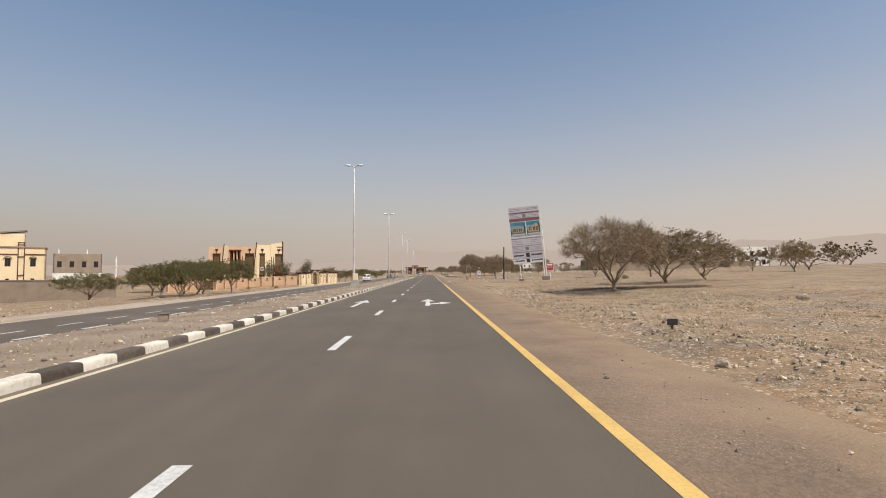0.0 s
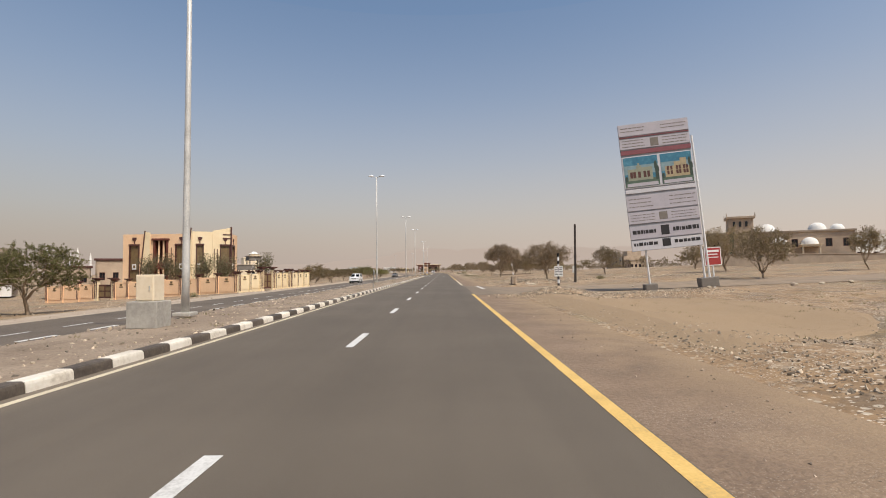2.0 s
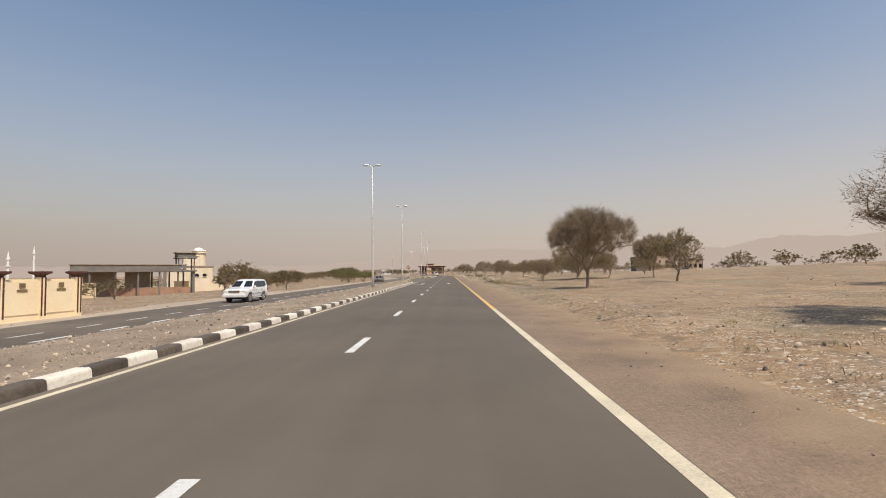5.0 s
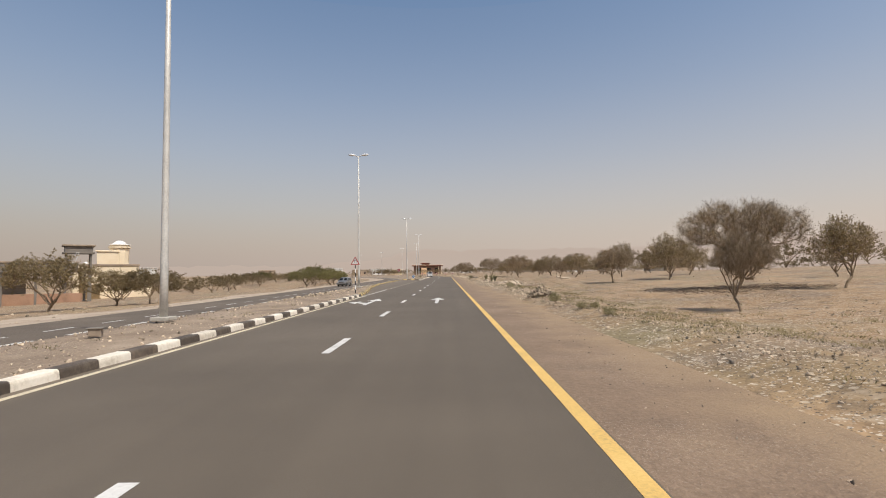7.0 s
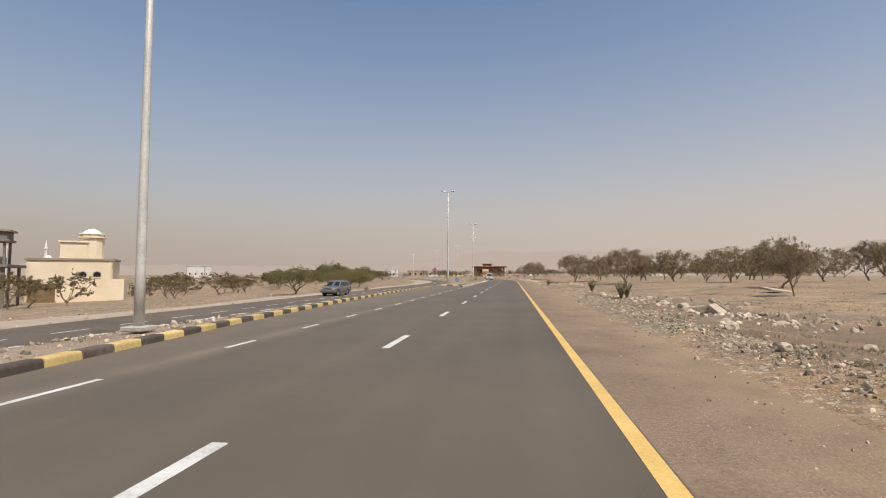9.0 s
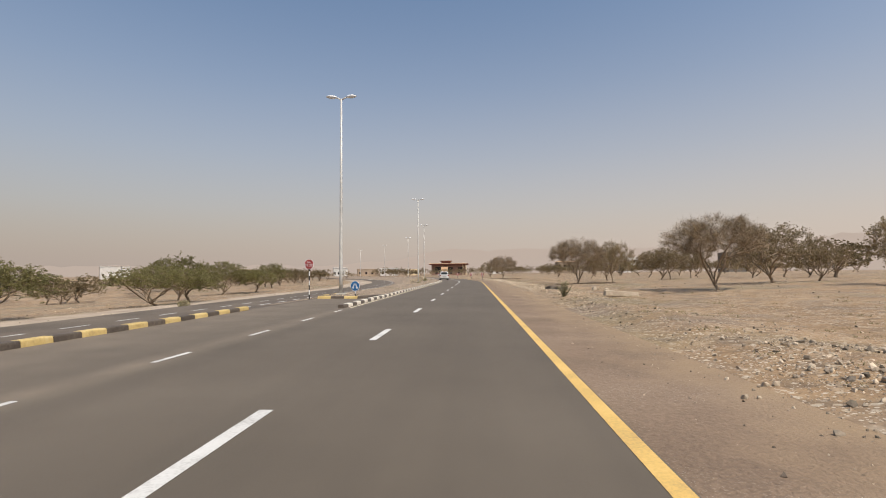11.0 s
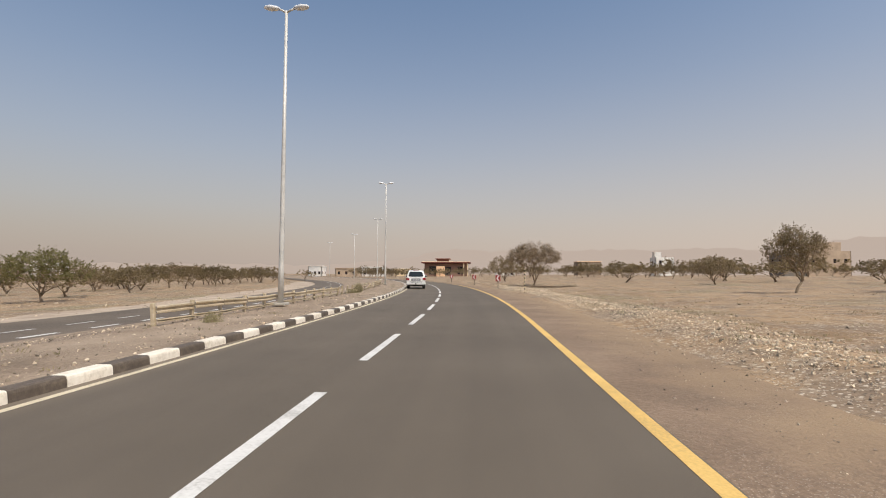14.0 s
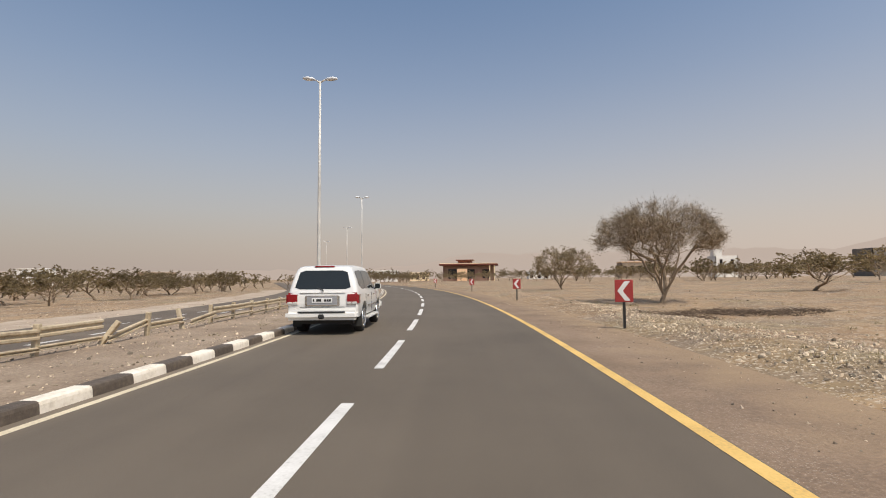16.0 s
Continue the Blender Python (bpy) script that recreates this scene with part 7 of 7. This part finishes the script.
for x0, x1, p in ((-2.22, 0.08, 0), (0.26, 2.32, 1)):
    pic = part("picture", boxes((x0, x1, 0.015, 0.03, Z0 + 0.50 * H, Z0 + 0.735 * H)), BOARD_SKY, bb, "printed picture of a house")
    w, h0 = x1 - x0, Z0 + 0.50 * H
    at = lambda a, b, lo, hi, y=0.010: (x0 + a * w, x0 + b * w, y - 0.003, y, h0 + lo * H, h0 + hi * H)
    part("printed_haze", boxes(at(0, 1, 0.10, 0.17, 0.0145)), BOARD_HAZE, pic)
    part("printed_ground", boxes(at(0, 1, 0.0, 0.062, 0.0140)), BOARD_GREEN, pic)
    part("printed_path", boxes(at(0.05, 0.95, 0.004, 0.03, 0.0108)), BOARD_GREY, pic)
    if p:
        walls = [at(0.12, 0.42, 0.05, 0.135), at(0.42, 0.66, 0.05, 0.165), at(0.66, 0.9, 0.05, 0.125), at(0.62, 0.82, 0.125, 0.19)]
        holes = [at(a, a + 0.07, lo, lo + 0.03, 0.006) for a in (0.18, 0.29, 0.47, 0.56, 0.70, 0.79) for lo in (0.07, 0.105)]
    else:
        walls = [at(0.1, 0.36, 0.05, 0.14), at(0.36, 0.5, 0.05, 0.165), at(0.5, 0.82, 0.05, 0.15), at(0.4, 0.46, 0.165, 0.185)]
        holes = [at(a, a + 0.08, 0.07, 0.118, 0.006) for a in (0.16, 0.25, 0.39, 0.55, 0.66)]
    part("printed_house", boxes(*walls), BOARD_BUILD if p else BOARD_OLIVE, pic)
    for hole in holes:
        part("printed_window", boxes(hole), DARK_TRIM, pic)
    for a, hi in ((0.02, 0.085), (0.90, 0.19), (0.95, 0.15)):
        part("printed_tree", boxes(at(a, a + 0.05, 0.045, hi, 0.0068), at(a - 0.015, a + 0.065, hi * 0.7, hi * 0.95, 0.0062)), BOARD_LEAF, pic)
rb = random.Random(4)


def writing(panel, a, b, lines, x0, x1, tone, thick):
    specs = []
    for k in range(lines):
        z = Z0 + H * (a + (b - a) * (k + 0.5) / lines)
        x = x0
        while x < x1 - 0.1:
            w = rb.uniform(0.08, 0.3)
            specs.append((x, min(x + w, x1), 0.024, 0.03, z - thick / 2, z + thick / 2 * rb.uniform(0.6, 1)))
            x += w + rb.uniform(0.03, 0.06)
    tagged(part("writing", boxes(*specs), tone, panel), kind="stuff")


for i, a, b, n, th in ((0, 0.03, 0.075, 1, 0.22), (1, 0.12, 0.175, 1, 0.26), (2, 0.225, 0.29, 3, 0.04), (3, 0.33, 0.42, 3, 0.055), (7, 0.81, 0.88, 3, 0.06), (9, 0.93, 0.98, 2, 0.06)):
    writing(panes[i], a, b, n, -2.15, -0.55, SIGN_BLACK if i < 2 else DARK_CONCRETE, th)
    writing(panes[i], a, b, n, 0.55, 2.25, SIGN_BLACK if i < 2 else DARK_CONCRETE, th)
for i, a, b in ((0, 0.02, 0.08), (1, 0.11, 0.185), (2, 0.23, 0.29), (7, 0.81, 0.875)):
    part("emblem", boxes((-0.25, 0.3, 0.022, 0.03, Z0 + a * H, Z0 + b * H), bevel=0.004), SIGN_BLACK if i < 2 else DARK_CONCRETE, panes[i])
red = thing("small_red_sign", pose(17.0, 69.3, 0.35, 0, -3, 0) @ Matrix.Diagonal((0.85, 1, 0.9, 1)), "small square red notice on a post", "sign")
part("post", boxes((-0.04, 0.04, 0.0, 0.08, -0.1, 2.7)), SIGN_WHITE, red)
part("border", boxes((-0.62, 0.62, -0.04, -0.01, 1.45, 2.75)), SIGN_WHITE, red)
rf = part("face", boxes((-0.56, 0.56, -0.05, -0.04, 1.51, 2.69)), SIGN_RED, red)
part("writing", boxes((-0.45, 0.45, -0.056, -0.05, 2.4, 2.55), (-0.45, 0.35, -0.056, -0.05, 2.2, 2.28), (-0.4, 0.4, -0.056, -0.05, 2.0, 2.06)), SIGN_WHITE, rf)

# the bent guard rail on the median's far side
rail = thing("guard_rail", pose(0, 0, 0), "bent and broken cream steel guard rail on the median", "guard rail")
WAVE = [(0.0, 0.0), (0.05, 0.03), (0.05, 0.09), (0.0, 0.13), (0.0, 0.18), (0.05, 0.22), (0.05, 0.28), (0.0, 0.31)]
rr = random.Random(21)
s = 276.0
while s < 336:
    broken = 295 < s < 300 or 310 < s < 315
    p, q = road(s, -9.0), road(s + 1.8, -9.0)
    lean = rr.uniform(-6, 6) * (5 if broken else 1)
    pm = on_road(s, -9.0, 0.0, rr.uniform(-5, 5)) @ pose(0, 0, 0, rr.uniform(-4, 4) * (5 if broken else 1), lean, 0)
    part("post", boxes((-0.04, 0.07, -0.055, 0.055, -0.05, 0.66), bevel=0.012), RAIL_CREAM, rail).matrix_basis = pm
    for low, tall in ((0.12, 0.32), (0.36, 0.72)) if not broken else ((0.20, 0.6),):
        bm = bmesh.new()
        ends = [[], []]
        dz = [rr.uniform(-0.03, 0.03) * (6 if broken else 1) for _ in range(2)]
        dx = [rr.uniform(-0.03, 0.03) * (8 if broken else 1) for _ in range(2)]
        for k, (pt, st) in enumerate(((p, s), (q, s + 1.84))):
            side = road(st, -8.0) - road(st, -9.0)
            for x, z in WAVE:
                ends[k].append(bm.verts.new(pt + side * (0.07 + x + dx[k]) + Vector((0, 0, low + z * tall + dz[k]))))
        for k in range(len(WAVE) - 1):
            bm.faces.new((ends[0][k], ends[1][k], ends[1][k + 1], ends[0][k + 1]))
        ret = bmesh.ops.extrude_face_region(bm, geom=bm.faces[:])
        bmesh.ops.translate(bm, vec=(-0.006, 0, 0), verts=[v for v in ret["geom"] if isinstance(v, bmesh.types.BMVert)])
        bmesh.ops.recalc_face_normals(bm, faces=bm.faces)
        part("rail", bm, RAIL_CREAM, rail)
    s += 1.8


# ---- vehicles ----
def rounded(x0, x1, y0, y1, z0, z1, r, segments=3):
    """A box with well rounded edges."""
    bm = bmesh.new()
    box(bm, x0, x1, y0, y1, z0, z1)
    bmesh.ops.bevel(bm, geom=bm.edges[:], offset=r, segments=segments, affect="EDGES", clamp_overlap=True)
    return bm


# along the car: y, height of the top, height of the sill, share of the full width
CAR_SHAPE = [(-2.44, 1.02, 0.52, 0.90), (-2.42, 1.14, 0.46, 0.955), (-2.36, 1.36, 0.43, 0.985), (-2.26, 1.70, 0.42, 1.0), (-2.19, 1.81, 0.42, 1.0), (-2.05, 1.845, 0.41, 1.0), (-1.2, 1.88, 0.40, 1.0), (-0.2, 1.875, 0.40, 1.0), (0.12, 1.85, 0.40, 1.0),
             (0.30, 1.78, 0.40, 1.0), (0.66, 1.50, 0.40, 1.0), (1.02, 1.225, 0.40, 1.0), (1.5, 1.185, 0.40, 0.995), (2.0, 1.13, 0.42, 0.97), (2.28, 1.07, 0.44, 0.93), (2.40, 0.98, 0.48, 0.88), (2.46, 0.80, 0.56, 0.82)]


def car_ring(y):
    """Half of the car's outline across, at y, from the middle of the floor to the middle of the roof."""
    top, sill, wide = (lerp_table([(r[0], r[k]) for r in CAR_SHAPE], y) for k in (1, 2, 3))
    belt = min(1.14, top - 0.07)
    up = max(0.0, min(1.0, (top - 1.16) / 0.7))
    roof = 0.905 - 0.165 * up
    shoulder = top - 0.04 - 0.06 * up
    pts = [(0.0, sill), (0.80, sill), (0.90, sill + 0.05), (0.945, min(0.62, belt - 0.2)), (0.955, min(0.82, belt - 0.1)), (0.945, min(1.0, belt - 0.05)), (0.925, belt), (0.925 + (roof - 0.925) * 0.5 + 0.02 * up, belt + (shoulder - belt) * 0.5),
           (roof, shoulder), (roof - 0.045, top - 0.03), (roof - 0.15, top), (0.0, top + 0.018)]
    return [(x * wide, z) for x, z in pts]


def car_side(y, k):
    """A place on the side glass: k runs from the belt, 0, to the roof's shoulder, 1."""
    r = car_ring(y)
    (x0, z0), (x1, z1) = (r[6], r[7]) if k < 0.5 else (r[7], r[8])
    k = k * 2 if k < 0.5 else k * 2 - 1
    return x0 + (x1 - x0) * k, z0 + (z1 - z0) * k


def patch(rows, lift):
    """A thin pane through rows of places, raised by lift."""
    bm = bmesh.new()
    grid = [[bm.verts.new(Vector(p) + Vector(lift)) for p in row] for row in rows]
    back = [[bm.verts.new(Vector(p) - Vector(lift) * 0.5) for p in row] for row in rows]
    n, k = len(rows), len(rows[0])
    for i in range(n - 1):
        for j in range(k - 1):
            bm.faces.new((grid[i][j], grid[i + 1][j], grid[i + 1][j + 1], grid[i][j + 1]))
            bm.faces.new((back[i][j], back[i][j + 1], back[i + 1][j + 1], back[i + 1][j]))
    rim = [(i, 0) for i in range(n)] + [(n - 1, j) for j in range(1, k)] + [(i, k - 1) for i in range(n - 2, -1, -1)] + [(0, j) for j in range(k - 2, 0, -1)]
    for (i, j), (p, q) in zip(rim, rim[1:] + rim[:1]):
        bm.faces.new((grid[i][j], back[i][j], back[p][q], grid[p][q]))
    bmesh.ops.recalc_face_normals(bm, faces=bm.faces)
    return bm


def suv(paint, label, m):
    """A large off-road estate car, 4.9 m long and 1.88 m high, front towards +y."""
    t = thing("suv", m, label, "car")
    bm = bmesh.new()
    rings = []
    for y in sorted({r[0] for r in CAR_SHAPE} | set(np.arange(-2.0, 2.3, 0.25))):
        half = car_ring(y)
        rings.append([bm.verts.new((x, y, z)) for x, z in half] + [bm.verts.new((-x, y, z)) for x, z in half[-2:0:-1]])
    for r0, r1 in zip(rings, rings[1:]):
        for k in range(len(r0)):
            bm.faces.new((r0[k], r1[k], r1[(k + 1) % len(r0)], r0[(k + 1) % len(r0)]))
    bm.faces.new(rings[0])
    bm.faces.new(rings[-1][::-1])
    bmesh.ops.recalc_face_normals(bm, faces=bm.faces)
    shell = shared("shell", bm, paint)
    bm = bmesh.new()      # round wheel openings
    for d in (-1, 1):
        for y in (-1.38, 1.47):
            rim = [[bm.verts.new((d * x, y + 0.46 * math.cos(k * math.tau / 28), 0.40 + 0.46 * math.sin(k * math.tau / 28))) for k in range(28)] for x in (0.60, 1.1)]
            for k in range(28):
                bm.faces.new((rim[0][k], rim[0][(k + 1) % 28], rim[1][(k + 1) % 28], rim[1][k]))
            bm.faces.new(rim[0][::-1])
            bm.faces.new(rim[1])
    bmesh.ops.recalc_face_normals(bm, faces=bm.faces)
    cutter, whole = new("cutter", shared("cutter", bm, BLACK)), new("whole", shell)
    cut = whole.modifiers.new("cut", "BOOLEAN")
    cut.object, cut.operation, cut.solver = cutter, "DIFFERENCE", "EXACT"
    me = bpy.data.meshes.new_from_object(whole.evaluated_get(bpy.context.evaluated_depsgraph_get()))
    bpy.data.objects.remove(whole)
    bpy.data.objects.remove(cutter)
    me.shade_smooth()
    me.set_sharp_from_angle(angle=radians(38))
    part("body", me, paint, t)
    part("underbody", boxes((-0.78, 0.78, -2.2, 2.2, 0.28, 0.60)), RUBBER, t)
    for d in (-1, 1):
        for y0, y1 in ((-2.02, -1.16), (-1.10, -0.10), (-0.04, 0.82)):
            rows = []
            for i in range(9):
                y = y0 + (y1 - y0) * i / 8
                lo, hi = (0.10, 0.93) if 0 < i < 8 else (0.18, 0.86)
                if y > 0.12:
                    hi *= 1.0 - 0.35 * (y - 0.12)
                if y0 < -2 and i < 4:
                    lo += 0.05 * (4 - i)
                rows.append([(d * x, y, z) for x, z in (car_side(y, lo + (hi - lo) * k / 4) for k in range(5))])
            part("side_window", patch(rows, (d * 0.007, 0, 0.002)), CAR_GLASS, t)
        for y in (-1.13, -0.07):
            part("door_pillar", patch([[(d * x, y + e, z) for x, z in (car_side(y + e, 0.1 + 0.82 * k / 4) for k in range(5))] for e in (-0.028, 0.028)], (d * 0.005, 0, 0.002)), BLACK, t)
        h = part("mirror", rounded(d * 1.03 - 0.11, d * 1.03 + 0.11, 0.70, 0.84, 1.14, 1.36, 0.04), paint, t)
        part("mirror_glass", boxes((d * 1.03 - 0.085, d * 1.03 + 0.085, 0.692, 0.70, 1.17, 1.33)), CAR_GLASS, h)
        part("mirror_arm", boxes((d * 0.93 - 0.05, d * 0.93 + 0.05, 0.74, 0.82, 1.14, 1.19)), BLACK, h)
        for y in (-0.78, 0.30):
            part("handle", rounded(d * 0.96 - 0.018, d * 0.96 + 0.018, y - 0.11, y + 0.11, 0.985, 1.03, 0.012, 2), CHROME, t)
        part("side_trim", boxes((d * 0.957 - 0.012, d * 0.957 + 0.012, -0.86, 0.95, 0.68, 0.735), bevel=0.006), CHROME, t)
        part("side_step", rounded(d * 0.93 - 0.10, d * 0.93 + 0.10, -0.84, 0.94, 0.33, 0.40, 0.025, 2), paint, t)
        for y in (-1.14, -0.08, 0.94):
            part("door_gap", boxes((d * 0.953 - 0.004, d * 0.953 + 0.004, y - 0.006, y + 0.006, 0.50, 1.08)), BLACK, t)
        lamp_r = part("tail_lamp", rounded(d * 0.79 - 0.18, d * 0.79 + 0.18, -2.475, -2.14, 0.79, 1.125, 0.055), RED_GLASS, t)
        for x in (-0.072, 0.072):
            part("reverse_lens", rounded(d * 0.79 + x - 0.064, d * 0.79 + x + 0.064, -2.484, -2.46, 0.815, 0.885, 0.01, 1), CLEAR_LENS, lamp_r)
        part("headlight", rounded(d * 0.70 - 0.2, d * 0.70 + 0.2, 2.22, 2.44, 0.80, 0.98, 0.04), CLEAR_LENS, t)
        part("mud_flap", boxes((d * 0.82 - 0.12, d * 0.82 + 0.12, -1.91, -1.88, 0.18, 0.46)), RUBBER, t)
        part("reflector", rounded(d * 0.74 - 0.09, d * 0.74 + 0.09, -2.578, -2.55, 0.50, 0.545, 0.01, 1), DARK_TRIM, t)
        for y in (-1.38, 1.47):
            w = thing("wheel", pose(d * 0.80, y, 0.385), "", "")
            w.parent = t
            bm = bmesh.new()
            prof = [(-0.12, 0.27), (-0.132, 0.34), (-0.115, 0.372), (-0.08, 0.385), (0.08, 0.385), (0.115, 0.372), (0.132, 0.34), (0.12, 0.27)]
            rings = [[bm.verts.new((x, r * math.cos(k * math.tau / 32), r * math.sin(k * math.tau / 32))) for k in range(32)] for x, r in prof]
            for r0, r1 in zip(rings, rings[1:]):
                for k in range(32):
                    bm.faces.new((r0[k], r0[(k + 1) % 32], r1[(k + 1) % 32], r1[k]))
            bm.faces.new(rings[0])
            bm.faces.new(rings[-1][::-1])
            bmesh.ops.recalc_face_normals(bm, faces=bm.faces)
            part("tyre", bm, RUBBER, w, shade=True)
            bm = bmesh.new()
            for k in range(6):
                box(bm, d * 0.112, d * 0.14, -0.042, 0.042, 0.04, 0.25, bevel=0.008, m=Matrix.Rotation(k * math.tau / 6, 4, "X"))
            edge = [[bm.verts.new((d * x, r * math.cos(k * math.tau / 28), r * math.sin(k * math.tau / 28))) for k in range(28)] for x, r in ((0.118, 0.235), (0.142, 0.245), (0.142, 0.275), (0.12, 0.28))]
            for r0, r1 in zip(edge, edge[1:]):
                for k in range(28):
                    bm.faces.new((r0[k], r0[(k + 1) % 28], r1[(k + 1) % 28], r1[k]))
            bmesh.ops.recalc_face_normals(bm, faces=bm.faces)
            rim = part("rim", bm, CHROME, w)
            part("hub_cap", tubes(([(d * 0.11, 0, 0), (d * 0.152, 0, 0)], [0.075, 0.06]), sides=14), CHROME, rim)

    def tail(z):
        """How far back the tailgate stands at a height."""
        return lerp_table([(r[1], r[0]) for r in CAR_SHAPE[:6]], z)

    rows = []
    for i in range(11):
        k = i / 10
        cut = 0.05 if i in (0, 10) else 0.0
        rows.append([((2 * k - 1) * (0.755 - 0.13 * (z - 1.22) / 0.5), tail(z) - 0.002, z) for z in (1.215 + cut + (0.50 - 2 * cut) * j / 5 for j in range(6))])
    part("rear_window", patch(rows, (0, -0.008, 0.003)), CAR_GLASS, t)
    nose = lambda z: lerp_table([(1.225, 1.02), (1.50, 0.66), (1.78, 0.30)], z)
    part("windscreen", patch([[(-(2 * i / 8 - 1) * (0.83 - 0.14 * (z - 1.26) / 0.5), nose(z) + 0.004, z) for z in (1.26 + 0.47 * j / 4 for j in range(5))] for i in range(9)], (0, 0.007, 0.006)), CAR_GLASS, t)
    part("brake_light", rounded(-0.27, 0.27, -2.225, -2.12, 1.805, 1.845, 0.012, 2), RED_GLASS, t)
    part("rear_wiper", tubes(([(0.0, -2.43, 1.19), (-0.16, -2.405, 1.26)], [0.014, 0.009]), ([(0.02, -2.45, 1.17), (0.0, -2.43, 1.20)], [0.022, 0.02]), sides=6), BLACK, t)
    part("tailgate_gap", boxes((-0.60, 0.60, -2.449, -2.43, 0.735, 0.747)), BLACK, t)
    part("tailgate_strip", boxes((-0.60, 0.60, -2.449, -2.428, 1.112, 1.124)), CHROME, t)
    pl = part("plate_housing", rounded(-0.46, 0.46, -2.475, -2.42, 0.775, 1.05, 0.02, 2), CHROME, t, "chrome plate surround")
    part("plate_recess", boxes((-0.40, 0.40, -2.482, -2.476, 0.80, 1.025)), SIGN_GREY, pl)
    plate = part("number_plate", boxes((-0.27, 0.27, -2.494, -2.483, 0.86, 0.985), bevel=0.003), SIGN_WHITE, pl)
    part("rear_bumper", rounded(-0.97, 0.97, -2.58, -2.22, 0.40, 0.665, 0.085), paint, t)
    part("bumper_step", boxes((-0.62, 0.62, -2.584, -2.50, 0.60, 0.632)), BLACK, t)
    part("tow_hitch", rounded(-0.075, 0.075, -2.63, -2.5, 0.44, 0.56, 0.02, 2), BLACK, t)
    part("front_bumper", rounded(-0.95, 0.95, 2.2, 2.54, 0.44, 0.74, 0.07), paint, t)
    gr = part("grille", rounded(-0.45, 0.45, 2.38, 2.475, 0.79, 0.99, 0.02, 2), BLACK, t)
    for k in range(4):
        part("grille_bar", boxes((-0.43, 0.43, 2.475, 2.487, 0.815 + 0.042 * k, 0.833 + 0.042 * k)), CHROME, gr)
    for x0, x1 in ((-0.24, -0.2), (-0.15, -0.02), (0.06, 0.12), (0.13, 0.18), (0.19, 0.24)):
        part("character_bar", boxes((x0, x1, -2.497, -2.4945, 0.89, 0.955)), SIGN_BLACK, plate)
    return t


suv(CAR_WHITE, "white off-road estate car standing beside the median kerb", on_road(314.5, -4.33, 0.0))
suv(CAR_SILVER, "dark silver off-road car on the far carriageway", on_road(220.0, opposite(219) - 3.6, -0.79, 176) @ Matrix.Diagonal((0.9, 0.86, 0.86, 1)))
suv(CAR_WHITE, "white off-road car on the far carriageway", on_road(134.0, opposite(134) - 3.4, -0.79, 180))
